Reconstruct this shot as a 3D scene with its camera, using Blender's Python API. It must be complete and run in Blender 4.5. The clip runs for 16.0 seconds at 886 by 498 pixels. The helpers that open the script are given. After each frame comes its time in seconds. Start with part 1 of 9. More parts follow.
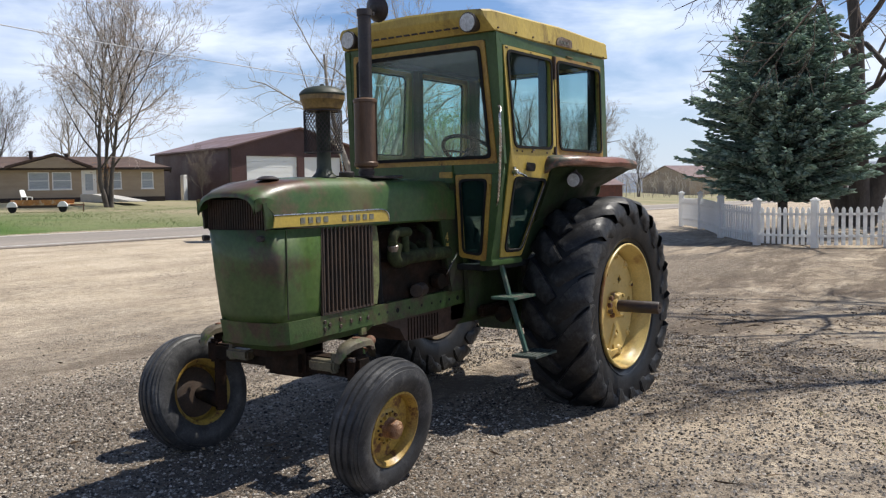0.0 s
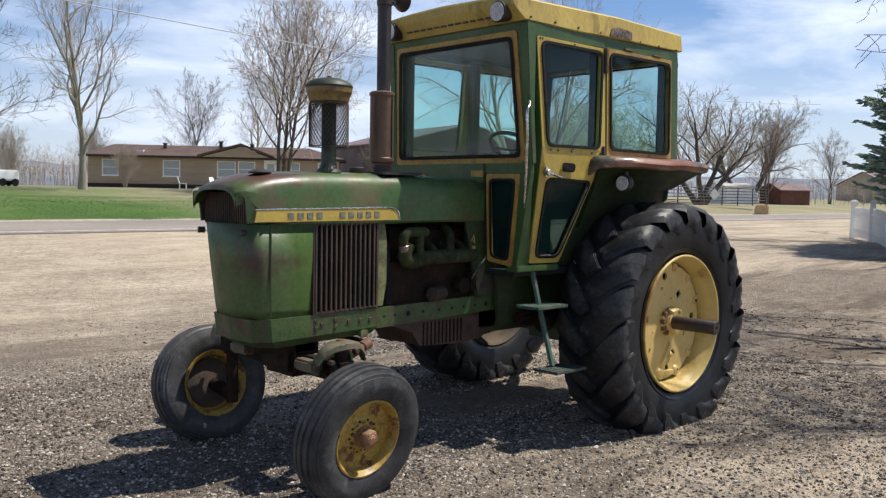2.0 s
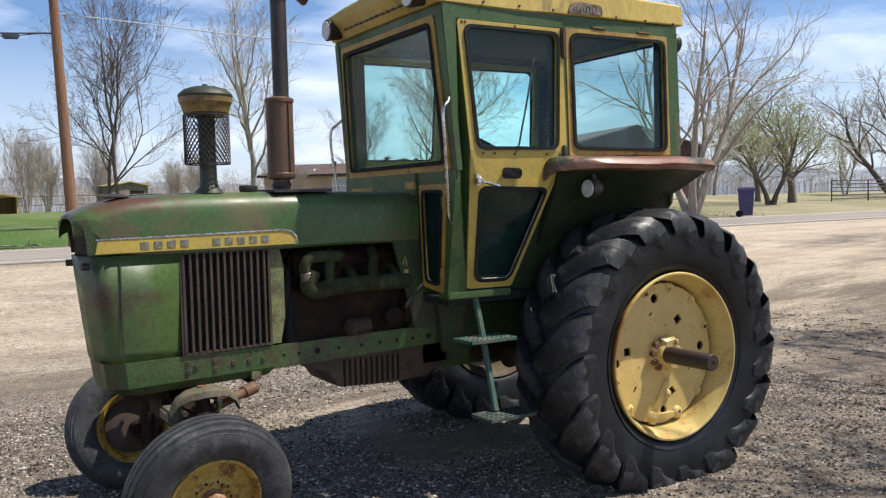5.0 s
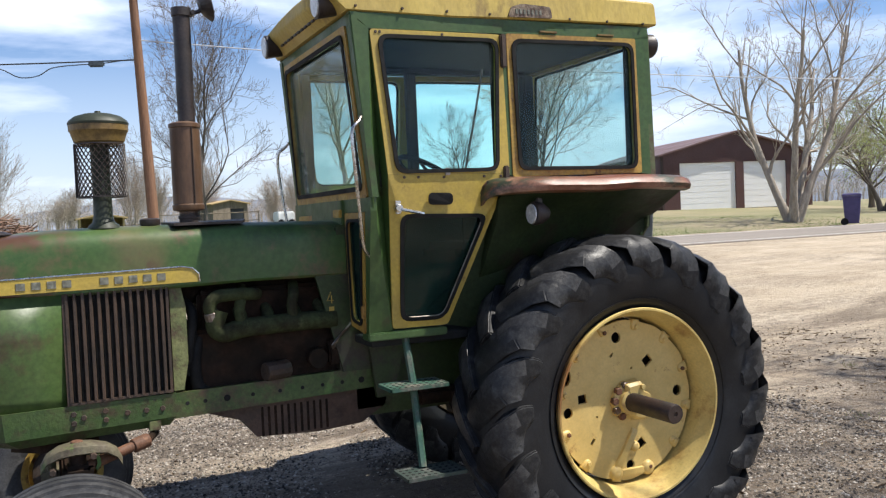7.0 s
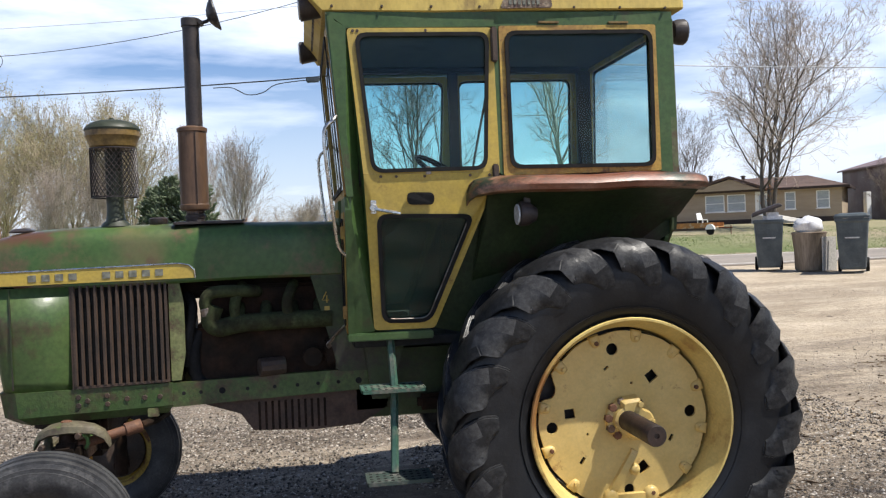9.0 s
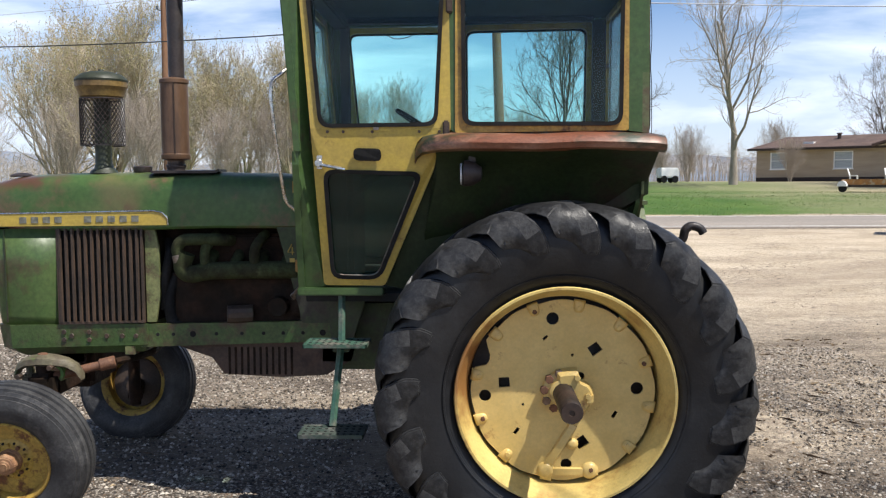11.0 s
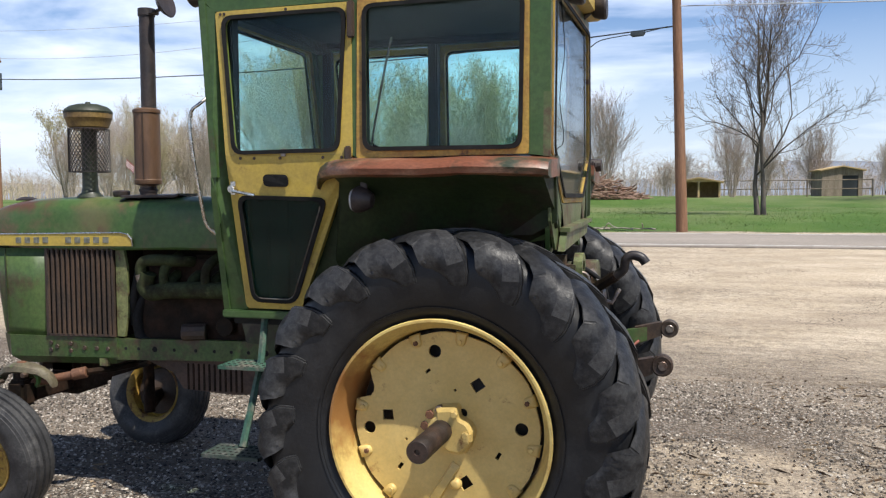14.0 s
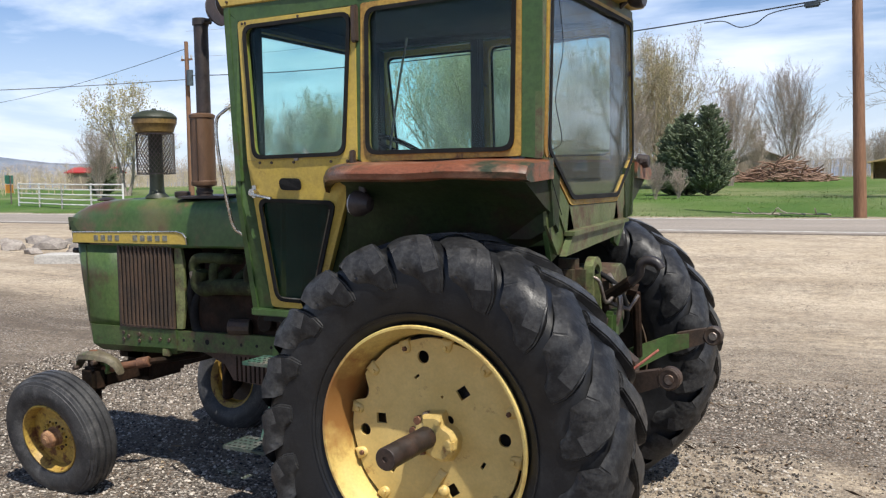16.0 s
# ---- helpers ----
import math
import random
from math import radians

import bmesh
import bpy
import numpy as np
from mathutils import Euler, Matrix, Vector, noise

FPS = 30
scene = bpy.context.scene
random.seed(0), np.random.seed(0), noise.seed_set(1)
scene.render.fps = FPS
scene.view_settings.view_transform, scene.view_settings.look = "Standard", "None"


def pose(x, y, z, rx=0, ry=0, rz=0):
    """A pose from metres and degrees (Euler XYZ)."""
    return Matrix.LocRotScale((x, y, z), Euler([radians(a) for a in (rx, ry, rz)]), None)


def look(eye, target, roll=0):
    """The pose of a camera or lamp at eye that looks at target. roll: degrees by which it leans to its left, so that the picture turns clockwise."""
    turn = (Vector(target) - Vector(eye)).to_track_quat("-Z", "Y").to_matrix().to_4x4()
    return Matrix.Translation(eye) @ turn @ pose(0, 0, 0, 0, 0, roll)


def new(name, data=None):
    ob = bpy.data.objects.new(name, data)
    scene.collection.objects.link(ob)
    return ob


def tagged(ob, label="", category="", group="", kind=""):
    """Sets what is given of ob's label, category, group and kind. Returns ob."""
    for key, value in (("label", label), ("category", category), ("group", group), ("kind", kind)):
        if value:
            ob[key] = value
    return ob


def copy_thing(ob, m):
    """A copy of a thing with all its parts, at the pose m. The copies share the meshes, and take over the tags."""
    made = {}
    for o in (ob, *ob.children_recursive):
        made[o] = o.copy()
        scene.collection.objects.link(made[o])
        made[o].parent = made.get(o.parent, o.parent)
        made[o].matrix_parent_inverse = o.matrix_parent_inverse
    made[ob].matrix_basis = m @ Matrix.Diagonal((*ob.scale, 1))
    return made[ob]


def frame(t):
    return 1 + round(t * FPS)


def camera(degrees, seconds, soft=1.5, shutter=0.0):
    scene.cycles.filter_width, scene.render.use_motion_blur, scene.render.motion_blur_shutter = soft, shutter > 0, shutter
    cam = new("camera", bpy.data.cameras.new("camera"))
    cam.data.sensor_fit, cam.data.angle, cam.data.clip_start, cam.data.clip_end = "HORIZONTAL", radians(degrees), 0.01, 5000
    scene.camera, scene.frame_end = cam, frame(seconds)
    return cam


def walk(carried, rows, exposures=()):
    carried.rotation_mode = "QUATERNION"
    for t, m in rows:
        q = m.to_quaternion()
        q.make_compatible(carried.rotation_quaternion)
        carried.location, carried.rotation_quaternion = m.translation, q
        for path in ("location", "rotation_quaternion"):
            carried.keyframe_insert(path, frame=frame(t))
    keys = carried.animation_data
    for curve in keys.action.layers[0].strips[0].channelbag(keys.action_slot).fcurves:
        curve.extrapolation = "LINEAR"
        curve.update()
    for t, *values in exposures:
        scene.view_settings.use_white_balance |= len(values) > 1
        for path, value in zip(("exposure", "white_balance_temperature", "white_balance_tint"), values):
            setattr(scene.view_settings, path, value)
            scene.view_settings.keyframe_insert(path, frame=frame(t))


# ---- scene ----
from mathutils.geometry import tessellate_polygon

cam = camera(54.0, 16.0, soft=1.25)
METRES, EYE, START_X, START_Y, TURN = 8.165, 1.6575, 5.995, 3.525, 125.0
ROWS = [
    (0.0, 0.0, 0.0, 0.0, -0.06, -3.5, 0.92),
    (0.5, 0.03, 0.0096, -0.0001, 3.6, -3.4, 0.08),
    (1.0, 0.0527, 0.0183, 0.0016, 6.35, -3.56, 0.11),
    (1.5, 0.0783, 0.0336, 0.0018, 8.57, -3.33, -0.12),
    (2.0, 0.1138, 0.0466, 0.0016, 11.63, -3.69, -1.01),
    (2.5, 0.1469, 0.0617, 0.0027, 13.8, -4.14, -1.04),
    (3.0, 0.1677, 0.0874, 0.0026, 14.73, -3.86, -0.3),
    (3.5, 0.1934, 0.108, 0.0037, 15.8, -3.37, -0.24),
    (4.0, 0.2226, 0.132, 0.0035, 18.87, -3.53, -0.06),
    (6.5, 0.2959, 0.269, 0.0111, 28.31, -2.21, 2.65),
    (7.0, 0.3243, 0.2907, 0.012, 30.36, -2.09, 2.51),
    (7.5, 0.3493, 0.3156, 0.009, 32.47, -1.88, 3.54),
    (8.0, 0.3713, 0.3399, 0.0096, 37.14, -0.45, 2.84),
    (8.5, 0.4033, 0.3622, 0.0046, 43.35, -0.4, 2.45),
    (9.0, 0.428, 0.3897, 0.0023, 45.87, -0.97, 2.09),
    (9.5, 0.4451, 0.4141, 0.0025, 47.74, -1.65, 0.98),
    (10.0, 0.4641, 0.4412, 0.0043, 51.08, -3.11, -0.0),
    (12.5, 0.5331, 0.5704, 0.0079, 64.84, -4.58, 1.62),
    (13.0, 0.5455, 0.598, 0.0086, 67.68, -4.11, 1.08),
    (13.5, 0.5606, 0.6254, 0.0122, 70.25, -3.95, 0.61),
    (14.0, 0.5602, 0.6525, 0.0131, 71.54, -3.43, 0.32),
    (14.5, 0.5599, 0.6747, 0.0161, 74.73, -2.8, -0.16),
    (15.0, 0.5759, 0.6997, 0.0161, 79.08, -3.63, -0.48),
    (15.5, 0.5826, 0.7238, 0.0197, 82.11, -4.69, -0.05),
    (16.0, 0.5751, 0.7461, 0.0228, 83.32, -4.43, 0.86),
]
walk(cam, [(t, pose(START_X, START_Y, EYE, 0, 0, TURN) @ pose(METRES * x, METRES * y, METRES * z, 90 + pitch, roll, yaw)) for t, x, y, z, yaw, pitch, roll in ROWS],
     exposures=((0.0, 0.18), (4.0, 0.27), (6.5, 0.46), (9.0, 0.38), (10.0, 0.42), (16.0, 0.34)))

# ---- world and sun ----
SUN_WAY = Vector((-0.49, 0.285, 1.0)).normalized()  # towards the sun
world = bpy.data.worlds.new("sky")
scene.world = world
world.use_nodes = True


def sky_nodes():
    nt = world.node_tree
    nt.nodes.clear()
    out = nt.nodes.new("ShaderNodeOutputWorld")
    back = nt.nodes.new("ShaderNodeBackground")
    sky = nt.nodes.new("ShaderNodeTexSky")
    sky.sky_type = "NISHITA"
    sky.sun_disc = False
    sky.sun_elevation = math.asin(SUN_WAY.z)
    sky.sun_rotation = math.atan2(SUN_WAY.x, SUN_WAY.y)
    sky.air_density, sky.dust_density, sky.ozone_density = 1.0, 0.4, 2.0
    coord = nt.nodes.new("ShaderNodeTexCoord")
    stretch = nt.nodes.new("ShaderNodeMapping")
    stretch.inputs["Scale"].default_value = (1.0, 1.3, 4.5)
    stretch.inputs["Rotation"].default_value = (0.1, 0.05, 0.5)
    wisps = nt.nodes.new("ShaderNodeTexNoise")
    wisps.inputs["Scale"].default_value = 2.6
    wisps.inputs["Detail"].default_value = 7.0
    wisps.inputs["Roughness"].default_value = 0.55
    wisps.inputs["Distortion"].default_value = 0.25
    ramp = nt.nodes.new("ShaderNodeMapRange")
    ramp.inputs["From Min"].default_value, ramp.inputs["From Max"].default_value = 0.40, 0.62
    ramp.inputs["To Min"].default_value, ramp.inputs["To Max"].default_value = 0.0, 0.92
    mix = nt.nodes.new("ShaderNodeMix")
    mix.data_type = "RGBA"
    mix.inputs["B"].default_value = (10.3, 11.3, 13.4, 1)
    nt.links.new(coord.outputs["Generated"], stretch.inputs["Vector"])
    nt.links.new(stretch.outputs["Vector"], wisps.inputs["Vector"])
    nt.links.new(wisps.outputs["Fac"], ramp.inputs["Value"])
    # the veil of cloud thickens towards the horizon
    axes = nt.nodes.new("ShaderNodeSeparateXYZ")
    thin = nt.nodes.new("ShaderNodeMapRange")
    for key, value in (("From Min", 0.26), ("From Max", 0.55), ("To Min", 1.0), ("To Max", 0.04)):
        thin.inputs[key].default_value = value
    both = nt.nodes.new("ShaderNodeMath")
    both.operation = "MULTIPLY"
    nt.links.new(coord.outputs["Generated"], axes.inputs["Vector"])
    nt.links.new(axes.outputs["Z"], thin.inputs["Value"])
    nt.links.new(ramp.outputs["Result"], both.inputs[0])
    nt.links.new(thin.outputs["Result"], both.inputs[1])
    # and a pale haze lies along the horizon
    haze = nt.nodes.new("ShaderNodeMapRange")
    for key, value in (("From Min", 0.0), ("From Max", 0.20), ("To Min", 0.70), ("To Max", 0.0)):
        haze.inputs[key].default_value = value
    most = nt.nodes.new("ShaderNodeMath")
    most.operation = "MAXIMUM"
    nt.links.new(axes.outputs["Z"], haze.inputs["Value"])
    nt.links.new(both.outputs["Value"], most.inputs[0])
    nt.links.new(haze.outputs["Result"], most.inputs[1])
    nt.links.new(most.outputs["Value"], mix.inputs["Factor"])
    tint = nt.nodes.new("ShaderNodeMix")
    tint.data_type, tint.blend_type = "RGBA", "MULTIPLY"
    tint.inputs["Factor"].default_value = 1.0
    tint.inputs["B"].default_value = (0.90, 1.03, 1.26, 1)
    nt.links.new(sky.outputs["Color"], tint.inputs["A"])
    nt.links.new(tint.outputs["Result"], mix.inputs["A"])
    # brightest at middle height, duller in the haze and deeper overhead
    depth = nt.nodes.new("ShaderNodeMapRange")
    for key, value in (("From Min", 0.30), ("From Max", 0.80), ("To Min", 1.16), ("To Max", 0.74)):
        depth.inputs[key].default_value = value
    veil = nt.nodes.new("ShaderNodeMapRange")
    for key, value in (("From Min", 0.0), ("From Max", 0.24), ("To Min", 0.80), ("To Max", 1.0)):
        veil.inputs[key].default_value = value
    level = nt.nodes.new("ShaderNodeMath")
    level.operation = "MULTIPLY"
    deep = nt.nodes.new("ShaderNodeVectorMath")
    deep.operation = "SCALE"
    nt.links.new(axes.outputs["Z"], depth.inputs["Value"])
    nt.links.new(mix.outputs["Result"], deep.inputs[0])
    nt.links.new(axes.outputs["Z"], veil.inputs["Value"])
    nt.links.new(depth.outputs["Result"], level.inputs[0])
    nt.links.new(veil.outputs["Result"], level.inputs[1])
    nt.links.new(level.outputs["Value"], deep.inputs["Scale"])
    nt.links.new(deep.outputs["Vector"], back.inputs["Color"])
    back.inputs["Strength"].default_value = 0.076
    nt.links.new(back.outputs["Background"], out.inputs["Surface"])


sky_nodes()
sun = new("sun", bpy.data.lights.new("sun", "SUN"))
sun.data.energy, sun.data.angle, sun.data.color = 5.0, radians(0.55), (1.0, 0.95, 0.87)
sun.matrix_world = look(SUN_WAY * 60, (0, 0, 0))


# ---- materials ----
def material(name, base, rough=0.6, metal=0.0, second=None, scale=8.0, low=0.4, high=0.65, fine=60.0, fine_amount=0.25,
             bump=0.15, bump_scale=80.0, third=None, third_scale=3.0, third_low=0.58, third_high=0.68, spec=0.5, rough_vary=0.15, random=0.0, stretch=(1, 1, 1), bump_dist=0.01):
    """A worn surface: base colour, a second colour in patches, a third in stains, fine grain and relief."""
    m = bpy.data.materials.new(name)
    m.use_nodes = True
    nt = m.node_tree
    b = nt.nodes["Principled BSDF"]
    co = nt.nodes.new("ShaderNodeTexCoord")
    mp = nt.nodes.new("ShaderNodeMapping")
    mp.inputs["Scale"].default_value = stretch
    nt.links.new(co.outputs["Object"], mp.inputs["Vector"])

    def noise_tex(s, detail=5.0, rough_=0.6):
        n = nt.nodes.new("ShaderNodeTexNoise")
        n.inputs["Scale"].default_value, n.inputs["Detail"].default_value, n.inputs["Roughness"].default_value = s, detail, rough_
        nt.links.new(mp.outputs["Vector"], n.inputs["Vector"])
        return n.outputs["Fac"]

    def ranged(v, a, c, lo=0.0, hi=1.0):
        r = nt.nodes.new("ShaderNodeMapRange")
        for k, val in (("From Min", a), ("From Max", c), ("To Min", lo), ("To Max", hi)):
            r.inputs[k].default_value = val
        nt.links.new(v, r.inputs["Value"])
        return r.outputs["Result"]

    def mixed(f, a, c, mode="MIX"):
        x = nt.nodes.new("ShaderNodeMix")
        x.data_type, x.blend_type = "RGBA", mode
        for key, v in (("Factor", f), ("A", a), ("B", c)):
            if isinstance(v, (int, float)):
                x.inputs[key].default_value = v
            elif isinstance(v, tuple):
                x.inputs[key].default_value = (*v[:3], 1)
            else:
                nt.links.new(v, x.inputs[key])
        return x.outputs["Result"]

    col = base
    if second:
        col = mixed(ranged(noise_tex(scale), low, high), col, second)
    if third:
        col = mixed(ranged(noise_tex(third_scale, 8.0, 0.7), third_low, third_high), col, third)
    grain = noise_tex(fine, 3.0)
    g = ranged(grain, 0.3, 0.7, 1 - fine_amount, 1 + fine_amount)
    vec = nt.nodes.new("ShaderNodeCombineColor")
    for k in ("Red", "Green", "Blue"):
        nt.links.new(g, vec.inputs[k])
    col = mixed(1.0, col, vec.outputs["Color"], "MULTIPLY")
    if random:
        info = nt.nodes.new("ShaderNodeObjectInfo")
        rv = ranged(info.outputs["Random"], 0, 1, 1 - random, 1 + random)
        v2 = nt.nodes.new("ShaderNodeCombineColor")
        for k in ("Red", "Green", "Blue"):
            nt.links.new(rv, v2.inputs[k])
        col = mixed(1.0, col, v2.outputs["Color"], "MULTIPLY")
    nt.links.new(col, b.inputs["Base Color"])
    nt.links.new(ranged(noise_tex(scale * 1.7), 0.3, 0.7, max(0.02, rough - rough_vary), min(1, rough + rough_vary)), b.inputs["Roughness"])
    b.inputs["Metallic"].default_value = metal
    b.inputs["Specular IOR Level"].default_value = spec
    if bump:
        bp = nt.nodes.new("ShaderNodeBump")
        bp.inputs["Strength"].default_value, bp.inputs["Distance"].default_value = bump, bump_dist
        nt.links.new(noise_tex(bump_scale, 4.0), bp.inputs["Height"])
        nt.links.new(bp.outputs["Normal"], b.inputs["Normal"])
    return m


def glass_material(name, tint, gloss=0.9, dust=0.0, film_colour=(0.014, 0.046, 0.040)):
    """Thin tinted glass: it lets light through and mirrors by the angle."""
    m = bpy.data.materials.new(name)
    m.use_nodes = True
    nt = m.node_tree
    nt.nodes.clear()
    out = nt.nodes.new("ShaderNodeOutputMaterial")
    clear = nt.nodes.new("ShaderNodeBsdfTransparent")
    clear.inputs["Color"].default_value = (*tint, 1)
    shine = nt.nodes.new("ShaderNodeBsdfGlossy")
    shine.inputs["Roughness"].default_value = 0.03
    shine.inputs["Color"].default_value = (gloss, gloss, gloss, 1)
    face = nt.nodes.new("ShaderNodeLayerWeight")
    face.inputs["Blend"].default_value = 0.5
    power = nt.nodes.new("ShaderNodeMath")
    power.operation, power.inputs[1].default_value = "POWER", 5.0
    fres = nt.nodes.new("ShaderNodeMath")
    fres.operation, fres.inputs[1].default_value, fres.inputs[2].default_value = "MULTIPLY_ADD", 0.90, 0.035
    nt.links.new(face.outputs["Facing"], power.inputs[0])
    nt.links.new(power.outputs["Value"], fres.inputs[0])
    mix = nt.nodes.new("ShaderNodeMixShader")
    nt.links.new(fres.outputs["Value"], mix.inputs["Fac"])
    body = clear.outputs["BSDF"]
    if dust:
        film = nt.nodes.new("ShaderNodeBsdfDiffuse")
        film.inputs["Color"].default_value = (*film_colour, 1)
        both = nt.nodes.new("ShaderNodeMixShader")
        both.inputs["Fac"].default_value = dust
        nt.links.new(body, both.inputs[1])
        nt.links.new(film.outputs["BSDF"], both.inputs[2])
        body = both.outputs["Shader"]
    nt.links.new(body, mix.inputs[1])
    nt.links.new(shine.outputs["BSDF"], mix.inputs[2])
    nt.links.new(mix.outputs["Shader"], out.inputs["Surface"])
    return m


GREEN = material("green_paint", (0.044, 0.086, 0.021), 0.46, second=(0.070, 0.110, 0.032), scale=4.5, third=(0.066, 0.042, 0.024), third_scale=3.4, third_low=0.52, third_high=0.66, fine=45, fine_amount=0.2, bump=0.22, bump_scale=8)
CAB_GREEN = material("cab_green_paint", (0.040, 0.084, 0.021), 0.46, second=(0.056, 0.100, 0.030), scale=4.5, third=(0.060, 0.044, 0.024), third_scale=4.0, third_low=0.60, third_high=0.72, fine=45, fine_amount=0.2, bump=0.2, bump_scale=8)
# darker mix of the green with brown patches, for inner and lower parts
GREEN_DARK = material("dark_green_paint", (0.024, 0.044, 0.013), 0.55, second=(0.042, 0.068, 0.020), scale=4.0, third=(0.035, 0.028, 0.020), third_scale=3.0, third_low=0.5, third_high=0.62, fine=50, bump=0.12)
GREEN_HOOD = material("faded_green_paint", (0.048, 0.104, 0.024), 0.44, second=(0.082, 0.124, 0.038), scale=3.2, low=0.45, high=0.66, third=(0.118, 0.064, 0.040), third_scale=2.5, third_low=0.50, third_high=0.62, fine=40, fine_amount=0.18, bump=0.2, bump_scale=7)
YELLOW = material("yellow_paint", (0.50, 0.36, 0.065), 0.45, second=(0.40, 0.29, 0.07), scale=4.0, third=(0.16, 0.075, 0.03), third_scale=6.0, third_low=0.64, third_high=0.70, fine=60, fine_amount=0.12, bump=0.06)
YELLOW_RUST = material("rusty_yellow_paint", (0.42, 0.28, 0.05), 0.5, second=(0.34, 0.21, 0.05), scale=5.0, third=(0.12, 0.045, 0.018), third_scale=9.0, third_low=0.53, third_high=0.62, fine=70, bump=0.1)
YELLOW_EDGE = material("edge_yellow_paint", (0.42, 0.27, 0.05), 0.5, second=(0.30, 0.16, 0.04), scale=6.0, third=(0.10, 0.045, 0.02), third_scale=10.0, third_low=0.58, third_high=0.66, fine=70, bump=0.1)
WHEEL_YELLOW = material("wheel_yellow_paint", (0.66, 0.485, 0.18), 0.42, second=(0.57, 0.405, 0.135), scale=5.0, third=(0.27, 0.125, 0.045), third_scale=7.0, third_low=0.595, third_high=0.69, fine=80, fine_amount=0.08, bump=0.05)
YELLOW_RIM = material("rim_yellow_paint", (0.63, 0.48, 0.17), 0.42, second=(0.52, 0.37, 0.11), scale=3.0, third=(0.25, 0.095, 0.03), third_scale=3.0, third_low=0.51, third_high=0.68, fine=80, fine_amount=0.1, bump=0.05)
# far rear rim: dark brown, with some yellow patches
RIM_BROWN = material("dark_brown_rim", (0.075, 0.050, 0.025), 0.8, second=(0.030, 0.020, 0.014), scale=6.0, third=(0.28, 0.20, 0.06), third_scale=4.0, third_low=0.62, third_high=0.72, fine=80, bump=0.2)
RUST = material("rust", (0.16, 0.070, 0.035), 0.75, second=(0.10, 0.048, 0.028), scale=9.0, third=(0.24, 0.12, 0.06), third_scale=14.0, fine=120, bump=0.3)
HUB_RUST = material("orange_hub_rust", (0.30, 0.155, 0.075), 0.65, second=(0.14, 0.065, 0.035), scale=11.0, third=(0.42, 0.27, 0.14), third_scale=9.0, third_low=0.54, third_high=0.66, fine=90, bump=0.3)
MUFFLER_RUST = material("muffler_rust", (0.165, 0.095, 0.052), 0.42, second=(0.115, 0.064, 0.038), scale=3.0, third=(0.085, 0.048, 0.030), third_scale=2.5, fine=60, fine_amount=0.08, bump=0.05, metal=0.15, stretch=(1, 1, 0.3))
RUST_FENDER = material("fender_rust_primer", (0.19, 0.068, 0.036), 0.40, second=(0.36, 0.21, 0.14), scale=3.2, low=0.48, high=0.72, third=(0.032, 0.042, 0.024), third_scale=2.4, third_low=0.49, third_high=0.60, fine=60, bump=0.12, stretch=(1.0, 2.2, 2.2))
ROOF_YELLOW = material("roof_yellow_paint", (0.50, 0.37, 0.085), 0.62, second=(0.40, 0.29, 0.07), scale=3.0, third=(0.13, 0.075, 0.03), third_scale=3.6, third_low=0.55, third_high=0.70, fine=60, fine_amount=0.12, bump=0.35, bump_scale=5, bump_dist=0.03, stretch=(1.0, 1.0, 0.45))
MUSTARD = material("dull_mustard_paint", (0.22, 0.145, 0.045), 0.5, second=(0.16, 0.10, 0.035), scale=6.0, third=(0.07, 0.045, 0.022), third_scale=5.0, third_low=0.52, third_high=0.64, fine=70, bump=0.1)
# oily iron, its colour darkened further for the shade in the engine bay
GREASE_SHADED = material("shaded_oily_iron", (0.013, 0.009, 0.006), 0.7, second=(0.034, 0.018, 0.011), scale=7.0, third=(0.015, 0.018, 0.009), third_scale=4.0, fine=50, bump=0.4, bump_scale=50, spec=0.15)
RUST_DARK = material("dark_rusty_slats", (0.042, 0.029, 0.021), 0.6, second=(0.075, 0.046, 0.030), scale=6.0, fine=90, bump=0.2)
BLACK_STEEL = material("sooty_steel", (0.024, 0.020, 0.020), 0.5, second=(0.045, 0.032, 0.028), scale=8.0, fine=80, bump=0.15)
RUBBER = material("tyre_rubber", (0.0070, 0.0074, 0.0088), 0.45, second=(0.0105, 0.0108, 0.012), scale=4.0, third=(0.034, 0.035, 0.038), third_scale=2.6, third_low=0.50, third_high=0.76, fine=70, fine_amount=0.2, bump=0.12, bump_scale=90, spec=0.4)
RUBBER_FRONT = material("worn_tyre_rubber", (0.032, 0.032, 0.034), 0.52, second=(0.062, 0.062, 0.063), scale=7.0, third=(0.135, 0.132, 0.128), third_scale=6.0, third_low=0.52, third_high=0.74, fine=90, bump=0.15, spec=0.35)
SEAL = material("rubber_seal", (0.010, 0.010, 0.010), 0.75, second=(0.018, 0.018, 0.018), bump=0.05, spec=0.2)
CHROME = material("chrome", (0.62, 0.60, 0.56), 0.25, metal=1.0, second=(0.42, 0.38, 0.33), scale=20, bump=0.05)
STEEL = material("worn_steel", (0.30, 0.27, 0.24), 0.45, metal=0.8, second=(0.16, 0.10, 0.07), scale=14, bump=0.15)
TEAL = material("teal_step_paint", (0.030, 0.085, 0.058), 0.55, second=(0.055, 0.12, 0.085), scale=6, third=(0.15, 0.135, 0.11), third_scale=5, third_low=0.47, third_high=0.60, fine=70, bump=0.1)
TEAL_WORN = material("worn_step_paint", (0.026, 0.050, 0.040), 0.6, second=(0.060, 0.070, 0.060), scale=7, third=(0.16, 0.15, 0.135), third_scale=6, third_low=0.54, third_high=0.66, fine=70, bump=0.15)
